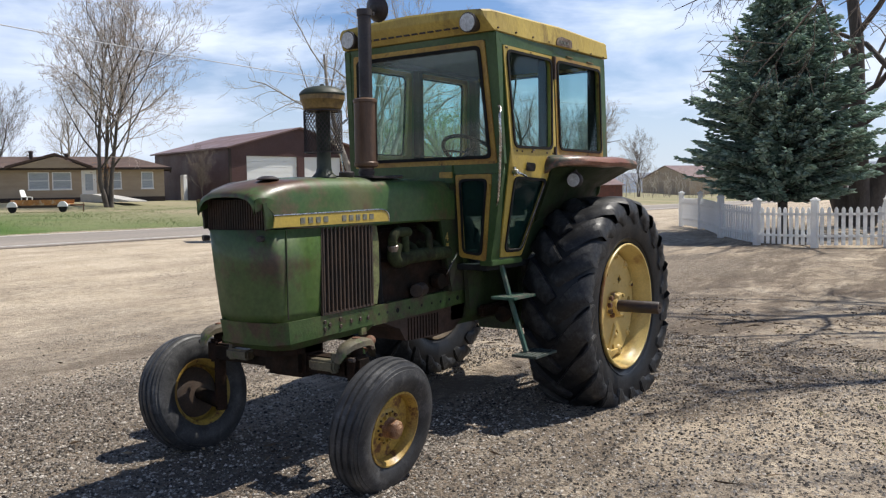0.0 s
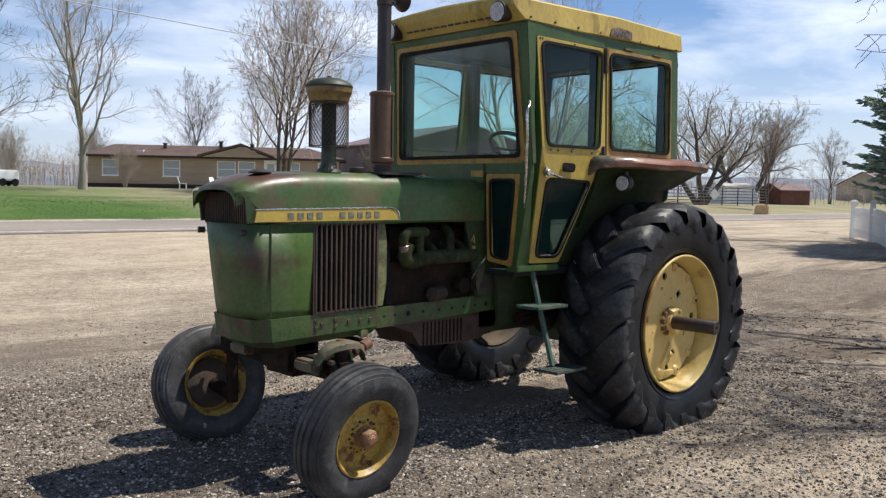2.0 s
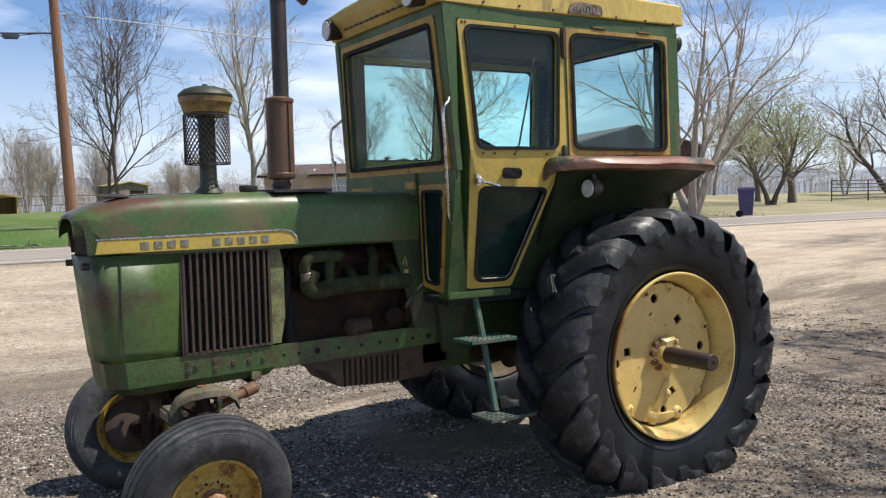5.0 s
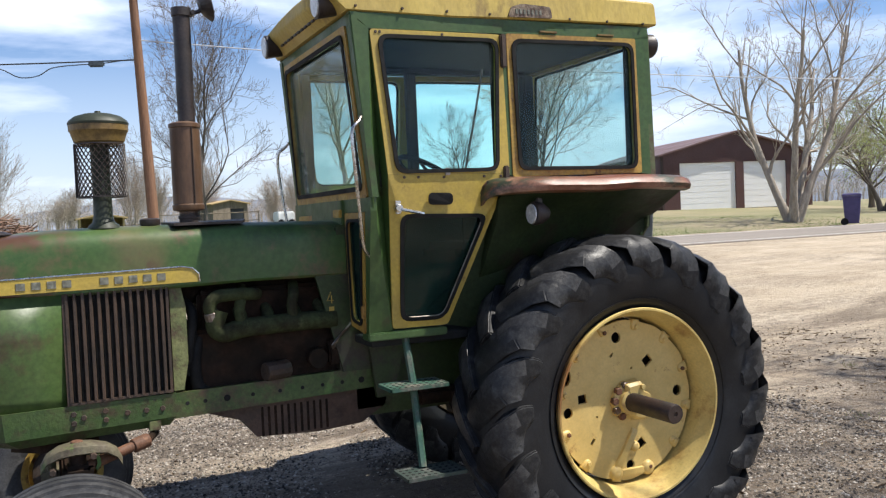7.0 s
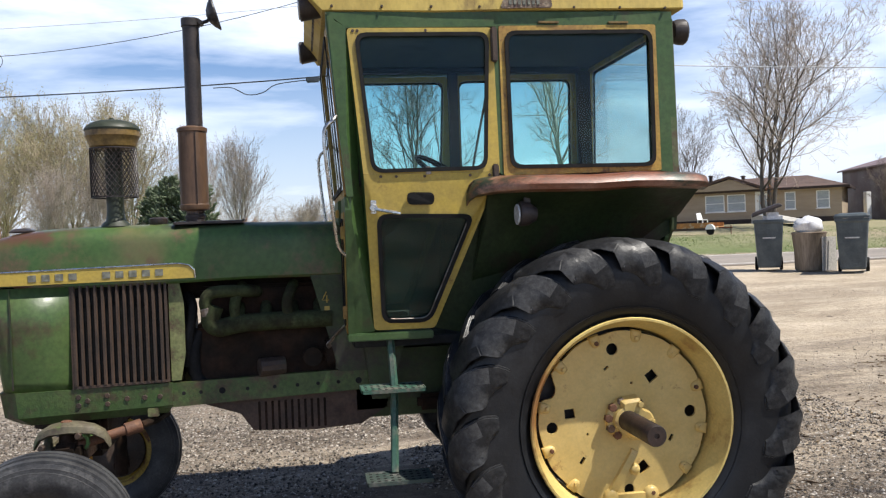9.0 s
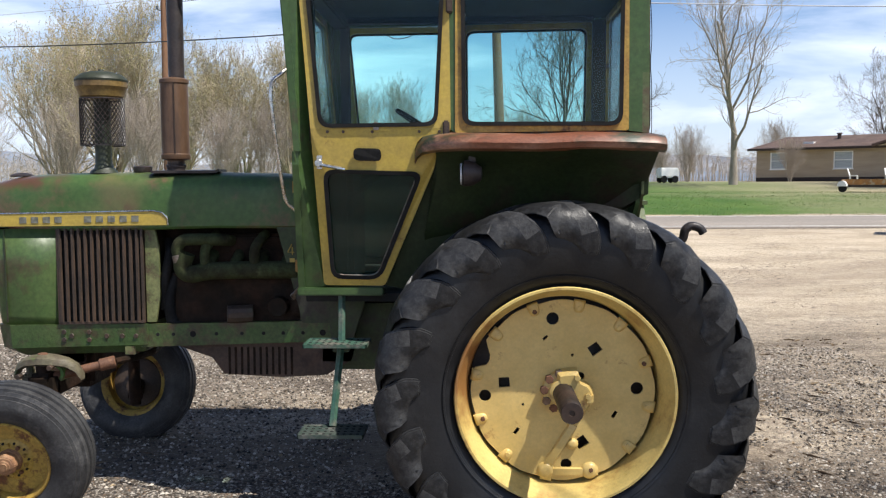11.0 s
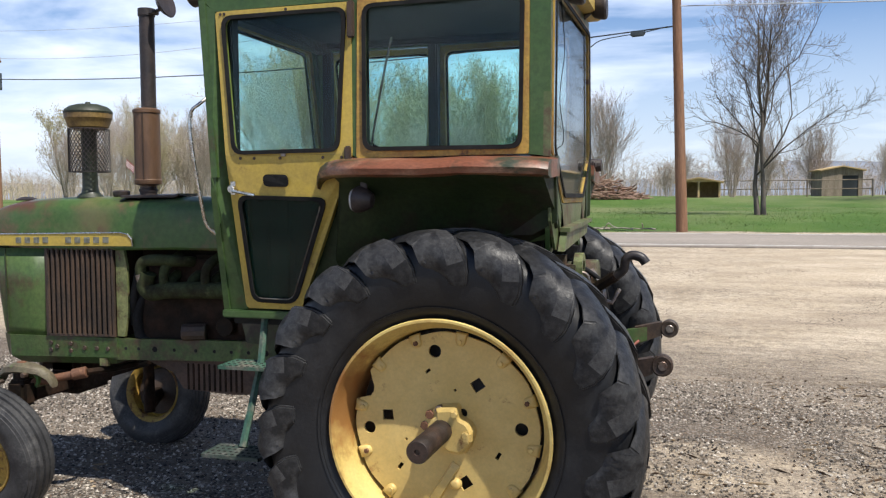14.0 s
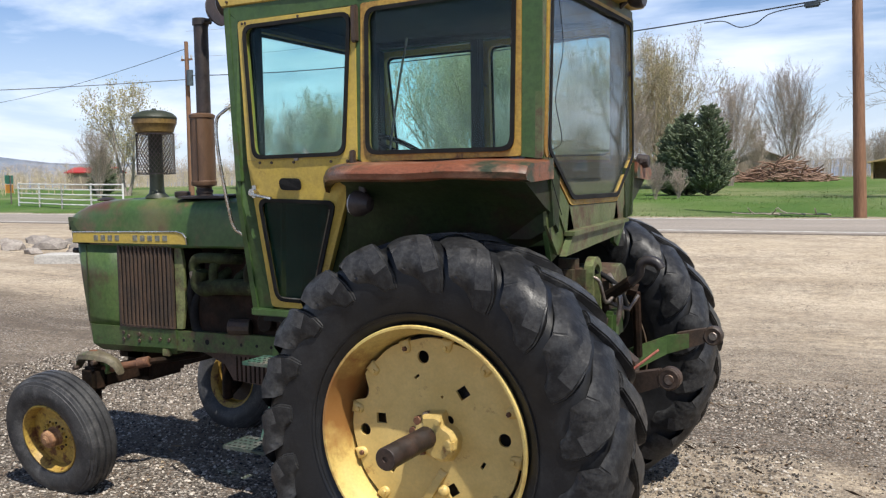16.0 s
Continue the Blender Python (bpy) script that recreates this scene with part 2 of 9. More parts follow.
LAMP_GLASS = material("lamp_lens", (0.55, 0.56, 0.56), 0.12, second=(0.42, 0.43, 0.43), scale=12, bump=0.05, spec=0.8)
LUG_RUBBER = material("dusty_lug_rubber", (0.0095, 0.0098, 0.011), 0.44, second=(0.020, 0.020, 0.021), scale=5.0, third=(0.080, 0.080, 0.080), third_scale=6.0, third_low=0.48, third_high=0.74, fine=70, fine_amount=0.25, bump=0.2, bump_scale=60, spec=0.3)
LUG_TOP = material("scuffed_lug_rubber", (0.030, 0.030, 0.031), 0.5, second=(0.068, 0.067, 0.066), scale=9.0, third=(0.020, 0.020, 0.021), third_scale=6.0, third_low=0.48, third_high=0.64, fine=80, fine_amount=0.3, bump=0.25, bump_scale=60, spec=0.3)
# oily brown, taken darker to carry the shade of the underside
OIL_PAN = material("shaded_oily_pan", (0.045, 0.027, 0.019), 0.6, second=(0.075, 0.042, 0.028), scale=6, fine=60, bump=0.2)
LINING = material("dark_cab_lining", (0.009, 0.0095, 0.009), 0.9, second=(0.015, 0.015, 0.014), scale=6, bump=0.2)
VINYL = material("black_seat_vinyl", (0.018, 0.018, 0.019), 0.45, second=(0.03, 0.03, 0.03), bump=0.1)
GLASS = glass_material("tinted_cab_glass", (0.84, 0.985, 0.97), gloss=0.42)
GLASS_SHIELD = glass_material("dusty_windshield_glass", (0.88, 0.985, 0.97), dust=0.09, film_colour=(0.30, 0.37, 0.35))
GLASS_DARK = glass_material("dusty_dark_cab_glass", (0.38, 0.48, 0.46), gloss=0.6, dust=0.35)
GLASS_REAR = glass_material("dusty_rear_glass", (0.88, 0.92, 0.92), dust=0.06, film_colour=(0.42, 0.44, 0.43))
# near black, in place of the shade inside holes and openings
HOLE_SHADE = material("hole_shade", (0.006, 0.006, 0.006), 0.9, bump=0)
LETTER = material("worn_letter_grey", (0.13, 0.13, 0.10), 0.5, second=(0.24, 0.24, 0.19), scale=40, bump=0.05)
PLATE_METAL = material("old_brass_plate", (0.26, 0.20, 0.14), 0.5, metal=0.4, second=(0.10, 0.06, 0.045), scale=25, bump=0.4, bump_scale=60)
BRIGHT_GREEN = material("fresh_green_paint", (0.10, 0.19, 0.045), 0.45, second=(0.16, 0.12, 0.06), scale=18, low=0.5, high=0.6, bump=0.2)

RAIL_GREEN = material("rail_green_paint", (0.040, 0.078, 0.018), 0.5, second=(0.060, 0.095, 0.026), scale=5.0, third=(0.060, 0.036, 0.022), third_scale=4.0, third_low=0.48, third_high=0.60, fine=60, bump=0.2)
PIPE_OLIVE = material("grimy_olive_pipe", (0.048, 0.060, 0.026), 0.85, spec=0.15, second=(0.026, 0.024, 0.014), scale=9.0, third=(0.105, 0.115, 0.055), third_scale=6.0, third_low=0.55, third_high=0.70, fine=60, bump=0.2)
POST_PALE = material("pale_worn_post", (0.19, 0.20, 0.080), 0.6, second=(0.10, 0.125, 0.045), scale=8.0, third=(0.09, 0.06, 0.035), third_scale=9.0, third_low=0.52, third_high=0.62, fine=60, bump=0.2)
# green with the shade under the fender shelf mixed in, and brown patches
FENDER_SHADE = material("shaded_fender_paint", (0.016, 0.028, 0.010), 0.6, second=(0.026, 0.040, 0.014), scale=4.0, third=(0.030, 0.020, 0.013), third_scale=3.0, third_low=0.52, third_high=0.64, fine=50, bump=0.12, spec=0.3)
CAST_WORN = material("worn_olive_casting", (0.13, 0.115, 0.070), 0.6, second=(0.075, 0.055, 0.038), scale=9.0, third=(0.085, 0.13, 0.03), third_scale=7.0, third_low=0.56, third_high=0.64, fine=70, bump=0.3)
PINK_ROD = material("pinkish_red_paint", (0.42, 0.14, 0.10), 0.6, second=(0.30, 0.09, 0.06), scale=20, bump=0.05)
APRON_PAINT = material("worn_olive_sheet", (0.072, 0.100, 0.034), 0.5, second=(0.125, 0.135, 0.065), scale=4.0, third=(0.085, 0.050, 0.030), third_scale=5.0, third_low=0.50, third_high=0.60, fine=60, fine_amount=0.2, bump=0.15)
VALVE_PAINT = material("rusted_green_casting", (0.075, 0.040, 0.026), 0.6, second=(0.045, 0.060, 0.024), scale=7.0, third=(0.12, 0.13, 0.06), third_scale=9.0, third_low=0.56, third_high=0.68, fine=70, bump=0.3)
SHAFT = material("dark_brown_shaft", (0.022, 0.015, 0.012), 0.5, second=(0.045, 0.026, 0.019), scale=9, fine=80, bump=0.15)


def hood_paint():
    """Green paint with brown rust on the front of the top, a tan faded band before the stack and soot round it."""
    m = GREEN_HOOD
    nt = m.node_tree
    b = nt.nodes["Principled BSDF"]
    col = b.inputs["Base Color"].links[0].from_socket
    co = nt.nodes.new("ShaderNodeTexCoord")
    sep = nt.nodes.new("ShaderNodeSeparateXYZ")
    nt.links.new(co.outputs["Object"], sep.inputs["Vector"])

    def ranged(v, a, c, lo=0.0, hi=1.0):
        r = nt.nodes.new("ShaderNodeMapRange")
        r.interpolation_type = "SMOOTHSTEP"
        for k, val in (("From Min", a), ("From Max", c), ("To Min", lo), ("To Max", hi)):
            r.inputs[k].default_value = val
        nt.links.new(v, r.inputs["Value"])
        return r.outputs["Result"]

    def times(*vs):
        out = vs[0]
        for v in vs[1:]:
            x = nt.nodes.new("ShaderNodeMath")
            x.operation = "MULTIPLY"
            nt.links.new(out, x.inputs[0])
            nt.links.new(v, x.inputs[1])
            out = x.outputs["Value"]
        return out

    def noise_tex(scale, detail=7.0):
        n = nt.nodes.new("ShaderNodeTexNoise")
        n.inputs["Scale"].default_value, n.inputs["Detail"].default_value, n.inputs["Roughness"].default_value = scale, detail, 0.65
        nt.links.new(co.outputs["Object"], n.inputs["Vector"])
        return n.outputs["Fac"]

    def over(mask, colour):
        nonlocal col
        x = nt.nodes.new("ShaderNodeMix")
        x.data_type = "RGBA"
        x.inputs["B"].default_value = (*colour, 1)
        nt.links.new(mask, x.inputs["Factor"])
        nt.links.new(col, x.inputs["A"])
        col = x.outputs["Result"]

    X, Z = sep.outputs["X"], sep.outputs["Z"]
    big, mid = noise_tex(5.0), noise_tex(11.0)
    over(times(ranged(X, 1.98, 2.10), ranged(X, 2.34, 2.18), ranged(big, 0.34, 0.60, 0.25, 0.85)), (0.135, 0.125, 0.052))
    over(times(ranged(X, 2.02, 2.12), ranged(X, 2.30, 2.16), ranged(Z, 1.76, 1.62), ranged(mid, 0.45, 0.66, 0.0, 0.8)), (0.105, 0.065, 0.036))
    over(times(ranged(X, 2.28, 2.60), ranged(Z, 1.655, 1.735), ranged(big, 0.36, 0.54, 0.0, 0.92)), (0.095, 0.042, 0.026))
    over(times(ranged(X, 2.70, 2.90), ranged(mid, 0.46, 0.58, 0.0, 0.85)), (0.070, 0.040, 0.024))
    over(times(ranged(X, 1.62, 1.74), ranged(X, 2.12, 1.96), ranged(Z, 1.735, 1.765), ranged(mid, 0.30, 0.55, 0.25, 0.95)), (0.030, 0.026, 0.022))
    over(times(ranged(X, 1.72, 1.66), ranged(Z, 1.60, 1.72), ranged(mid, 0.44, 0.62, 0.0, 0.45)), (0.024, 0.040, 0.016))
    nt.links.new(col, b.inputs["Base Color"])


hood_paint()


def rim_rust():
    """A run of orange rust inside the left rim, below the notch of the disc."""
    nt = YELLOW_RIM.node_tree
    b = nt.nodes["Principled BSDF"]
    col = b.inputs["Base Color"].links[0].from_socket
    co = nt.nodes.new("ShaderNodeTexCoord")
    spot = nt.nodes.new("ShaderNodeMapping")
    spot.inputs["Location"].default_value = (-0.405 / 0.10, 0.0, -0.93 / 0.19)
    spot.inputs["Scale"].default_value = (1 / 0.10, 0.0, 1 / 0.19)
    far = nt.nodes.new("ShaderNodeVectorMath")
    far.operation = "LENGTH"
    wave = nt.nodes.new("ShaderNodeTexNoise")
    wave.inputs["Scale"].default_value, wave.inputs["Detail"].default_value = 18.0, 6.0
    add = nt.nodes.new("ShaderNodeMath")
    add.operation = "ADD"
    mask = nt.nodes.new("ShaderNodeMapRange")
    for key, value in (("From Min", 1.75), ("From Max", 1.05), ("To Min", 0.0), ("To Max", 0.9)):
        mask.inputs[key].default_value = value
    mix = nt.nodes.new("ShaderNodeMix")
    mix.data_type = "RGBA"
    mix.inputs["B"].default_value = (0.26, 0.105, 0.030, 1)
    nt.links.new(co.outputs["Object"], spot.inputs["Vector"])
    nt.links.new(spot.outputs["Vector"], far.inputs[0])
    nt.links.new(co.outputs["Object"], wave.inputs["Vector"])
    nt.links.new(far.outputs["Value"], add.inputs[0])
    nt.links.new(wave.outputs["Fac"], add.inputs[1])
    nt.links.new(add.outputs["Value"], mask.inputs["Value"])
    nt.links.new(mask.outputs["Result"], mix.inputs["Factor"])
    nt.links.new(col, mix.inputs["A"])
    nt.links.new(mix.outputs["Result"], b.inputs["Base Color"])


rim_rust()

# ---- mesh helpers ----
def part(name, bm, mat, parent=None, label="", smooth=False, angle=None):
    """Link a bmesh as one mesh object under a thing or a part."""
    me = bpy.data.meshes.new(name)
    bmesh.ops.recalc_face_normals(bm, faces=bm.faces)
    if smooth:
        for fc in bm.faces:
            fc.smooth = True
    bm.to_mesh(me)
    bm.free()
    if smooth:
        me.set_sharp_from_angle(angle=radians(angle or 35))
    me.materials.append(mat)
    ob = new(name, me)
    ob.parent = parent
    return tagged(ob, label)


def thing(name, label, category, group="", at=(0, 0, 0), turn=0.0, kind=""):
    ob = new(name)
    ob.empty_display_size = 0.1
    ob.matrix_world = pose(*at, 0, 0, turn)
    return tagged(ob, label, category, group, kind)


def box(bm, x0, x1, y0, y1, z0, z1, bevel=0.006):
    r = bmesh.ops.create_cube(bm, size=1.0)
    vs = r["verts"]
    for v in vs:
        v.co = Vector(((x0 + x1) / 2 + v.co.x * (x1 - x0), (y0 + y1) / 2 + v.co.y * (y1 - y0), (z0 + z1) / 2 + v.co.z * (z1 - z0)))
    if bevel:
        es = list({e for v in vs for e in v.link_edges})
        bmesh.ops.bevel(bm, geom=es, offset=bevel, segments=2, affect="EDGES", clamp_overlap=True)
    return bm


def loft(bm, rings, caps=True, closed=True):
    """Skin between rings of equal length."""
    rows = [[bm.verts.new(p) for p in ring] for ring in rings]
    n = len(rows[0])
    for a, b in zip(rows, rows[1:]):
        for i in range(n if closed else n - 1):
            j = (i + 1) % n
            bm.faces.new((a[i], a[j], b[j], b[i]))
    if caps and closed:
        bm.faces.new(rows[0])
        bm.faces.new(rows[-1])
    return rows


def ring_at(c, axis, r, n, up=None):
    axis = Vector(axis).normalized()
    u = axis.orthogonal().normalized() if up is None else (Vector(up) - axis * axis.dot(Vector(up))).normalized()
    v = axis.cross(u)
    return [Vector(c) + (u * math.cos(2 * math.pi * k / n) + v * math.sin(2 * math.pi * k / n)) * r for k in range(n)]


def cyl(bm, a, b, r0, r1=None, n=16):
    a, b = Vector(a), Vector(b)
    r1 = r0 if r1 is None else r1
    ax = (b - a).normalized()
    e = min(0.12 * min(r0, r1), 0.004, (b - a).length * 0.2)
    loft(bm, [ring_at(a, ax, r0 - e, n), ring_at(a + ax * e, ax, r0, n), ring_at(b - ax * e, ax, r1, n), ring_at(b, ax, r1 - e, n)])
    return bm


def tube(bm, pts, r, n=8, radii=None):
    pts = [Vector(p) for p in pts]
    up = None
    rings = []
    for i, p in enumerate(pts):
        d = (pts[min(i + 1, len(pts) - 1)] - pts[max(i - 1, 0)]).normalized()
        up = d.orthogonal() if up is None else (up - d * d.dot(up))
        up.normalize()
        rings.append(ring_at(p, d, radii[i] if radii else r, n, up))
    loft(bm, rings)
    return bm


def curve_pts(pts, k=6):
    """Points on a smooth curve through the given ones."""
    pts = [Vector(p) for p in pts]
    out = []
    for i in range(len(pts) - 1):
        p0, p1, p2, p3 = pts[max(i - 1, 0)], pts[i], pts[i + 1], pts[min(i + 2, len(pts) - 1)]
        for j in range(k):
            t = j / k
            out.append(0.5 * ((2 * p1) + (p2 - p0) * t + (2 * p0 - 5 * p1 + 4 * p2 - p3) * t * t + (3 * p1 - p0 - 3 * p2 + p3) * t ** 3))
    return out + [pts[-1]]


def revolve(bm, profile, centre, n=48, closed=False, axis="Y"):
    """Turn a profile of (radius, along) about an axis through centre."""
    cx, cy, cz = centre
    rings = []
    for k in range(n):
        a = 2 * math.pi * k / n
        c, s = math.cos(a), math.sin(a)
        if axis == "Y":
            rings.append([bm.verts.new((cx + r * c, cy + h, cz + r * s)) for r, h in profile])
        else:
            rings.append([bm.verts.new((cx + r * c, cy + r * s, cz + h)) for r, h in profile])
    m = len(profile)
    for k in range(n):
        a, b = rings[k], rings[(k + 1) % n]
        for i in range(m if closed else m - 1):
            j = (i + 1) % m
            bm.faces.new((a[i], a[j], b[j], b[i]))
    if not closed:
        for i in (0, m - 1):
            if profile[i][0] > 1e-5:
                bm.faces.new([rg[i] for rg in rings])
    return bm


def slab(bm, poly, place, thick):
    """A polygon of (u, v), put in space by place(u, v), thickened by the vector thick."""
    thick = Vector(thick)
    a = [bm.verts.new(Vector(place(*p))) for p in poly]
    b = [bm.verts.new(v.co + thick) for v in a]
    bm.faces.new(a)
    bm.faces.new(b[::-1])
    for i in range(len(a)):
        j = (i + 1) % len(a)
        bm.faces.new((a[i], b[i], b[j], a[j]))
    return bm


def rounded(poly, r, n=4):
    """The polygon with rounded corners, n + 1 points a corner."""
    out = []
    m = len(poly)
    rs = r if isinstance(r, (list, tuple)) else [r] * m
    for i in range(m):
        p, q, s = Vector(poly[i - 1]), Vector(poly[i]), Vector(poly[(i + 1) % m])
        a, b = (p - q).normalized() * rs[i] + q, (s - q).normalized() * rs[i] + q
        for k in range(n + 1):
            t = k / n
            out.append(tuple((1 - t) ** 2 * a + 2 * t * (1 - t) * q + t * t * b))
    return out


def frame_ring(bm, outer, inner, place, thick):
    """A flat frame between two loops of equal length."""
    thick = Vector(thick)
    n = len(outer)
    o = [bm.verts.new(Vector(place(*p))) for p in outer]
    i_ = [bm.verts.new(Vector(place(*p))) for p in inner]
    o2 = [bm.verts.new(v.co + thick) for v in o]
    i2 = [bm.verts.new(v.co + thick) for v in i_]
    for k in range(n):
        j = (k + 1) % n
        bm.faces.new((o[k], o[j], i_[j], i_[k]))
        bm.faces.new((o2[k], i2[k], i2[j], o2[j]))
        bm.faces.new((o[k], o2[k], o2[j], o[j]))
        bm.faces.new((i_[k], i_[j], i2[j], i2[k]))
    return bm


def inset(poly, d):
    """The convex polygon moved inwards by d."""
    m = len(poly)
    area = sum(poly[i][0] * poly[(i + 1) % m][1] - poly[(i + 1) % m][0] * poly[i][1] for i in range(m))
    sgn = 1 if area > 0 else -1
    out = []
    for i in range(m):
        p, q, s = Vector(poly[i - 1]), Vector(poly[i]), Vector(poly[(i + 1) % m])
        e1, e2 = (q - p).normalized(), (s - q).normalized()
        n1, n2 = Vector((-e1.y, e1.x)) * sgn, Vector((-e2.y, e2.x)) * sgn
        k = d / max(0.2, 1 + n1.dot(n2))
        out.append(tuple(q + (n1 + n2) * k))
    return out

# ---- tractor ----
tractor = thing("tractor", "old weathered green and yellow farm tractor with glazed cab on gravel", "tractor")
T = tractor


def side_y(z):
    """Half width of the cab at a height."""
    return 0.65 - (z - 1.85) * 0.03 if z > 1.85 else 0.65 - (1.85 - z) * 0.19


def on_side(s, off=0.0):
    return lambda x, z: (x, s * (side_y(z) + off), z)


def hood_ring(x, w, top, low, crown=0.012):
    """Section of the bonnet at x: from the left lower edge over the top to the right."""
    r = 0.085
    pts = [(w, low), (w, (low + top) / 2), (w - 0.004, top - r)]
    for k in range(1, 6):
        a = math.pi / 2 * k / 6
        pts.append((w - 0.004 - r + r * math.cos(a), top - r + r * math.sin(a)))
    half = [(y, z) for y, z in pts] + [(w * 0.5, top + crown * 0.7), (0, top + crown)]
    full = half + [(-y, z) for y, z in half[-2::-1]]
    return [Vector((x, y, z)) for y, z in full]


def build_hood():
    bm = bmesh.new()
    st = [(1.20, 0.268, 1.752, 1.505), (1.62, 0.266, 1.762, 1.508), (1.66, 0.262, 1.764, 1.508), (2.0, 0.258, 1.768, 1.50), (2.4, 0.256, 1.766, 1.497),
          (2.62, 0.254, 1.757, 1.497), (2.72, 0.252, 1.745, 1.505), (2.80, 0.248, 1.728, 1.56), (2.865, 0.243, 1.706, 1.615), (2.915, 0.234, 1.686, 1.635), (2.93, 0.227, 1.668, 1.642)]
    rings = []
    for x, w, top, low in st:
        rings.append(hood_ring(x, w, top, low))
    outer = [r for r in rings]
    inner = [[p + Vector((0, -0.012 if p.y > 0.01 else 0.012 if p.y < -0.01 else 0, -0.012)) for p in r] for r in rings]
    loft(bm, outer, caps=False, closed=False)
    loft(bm, inner, caps=False, closed=False)
    bm.verts.ensure_lookup_table()
    n, m = len(rings[0]), len(rings)
    o = lambda i, k: bm.verts[i * n + k]
    q = lambda i, k: bm.verts[m * n + i * n + k]
    for i in range(m - 1):
        for k in (0, n - 1):
            bm.faces.new((o(i, k), o(i + 1, k), q(i + 1, k), q(i, k)))
    for i in (0, m - 1):
        for k in range(n - 1):
            bm.faces.new((o(i, k), o(i, k + 1), q(i, k + 1), q(i, k)))
    hood = part("hood", bm, GREEN_HOOD, T, "faded green steel hood with brown worn patches", smooth=True, angle=40)
    # name strips on both sides, with plain bars for the lettering
    for s in (1, -1):
        bm = bmesh.new()
        strip = [(1.905, 1.512), (2.850, 1.507), (2.838, 1.566), (1.975, 1.580), (1.93, 1.572), (1.905, 1.545)]
        slab(bm, strip, lambda x, z: (x, s * 0.262, z), (0, s * 0.006, 0))
        part("name_strip", bm, YELLOW, hood, "chipped yellow name strip with a bright rim")
        bm = bmesh.new()
        tube(bm, [(2.845, s * 0.266, 1.570), (1.975, s * 0.268, 1.584), (1.93, s * 0.268, 1.575), (1.904, s * 0.268, 1.55), (1.90, s * 0.268, 1.512)], 0.0045, 6)
        part("strip_rim", bm, CHROME, hood, "dull bright metal rim")
        for x0, count in ((2.655, 4), (2.325, 5)):
            for k in range(count):
                x = x0 - k * 0.060
                z = 1.5365 + (2.848 - x) * 0.0100
                bm = bmesh.new()
                box(bm, x - 0.036, x, s * 0.269 - 0.002, s * 0.269 + 0.002, z - 0.016, z + 0.016, 0.001)
                part("letter_block", bm, LETTER, hood)
    # caps on the bonnet
    bm = bmesh.new()
    revolve(bm, [(0.0, 0.0), (0.058, 0.0), (0.060, 0.006), (0.050, 0.012), (0.030, 0.020), (0.0, 0.022)], (2.72, 0.10, 1.757), 20, axis="Z")
    part("radiator_cap", bm, BLACK_STEEL, hood, "dark round filler cap", smooth=True)
    bm = bmesh.new()
    revolve(bm, [(0.0, 0.0), (0.040, 0.0), (0.046, 0.012), (0.046, 0.03), (0.038, 0.036), (0.0, 0.038)], (2.085, 0.10, 1.774), 16, axis="Z")
    part("filler_cap", bm, BLACK_STEEL, hood, "small black fuel filler cap", smooth=True)
    bm = bmesh.new()
    slab(bm, rounded([(2.02, -0.09), (1.70, -0.09), (1.66, 0.20), (2.0, 0.235)], 0.02, 2), lambda x, y: (x, y, 1.779 if abs(y) < 0.2 else 1.77), (0, 0, 0.012))
    part("heat_plate", bm, BLACK_STEEL, hood, "sooty plate round the exhaust outlet")
    return hood


hood = build_hood()


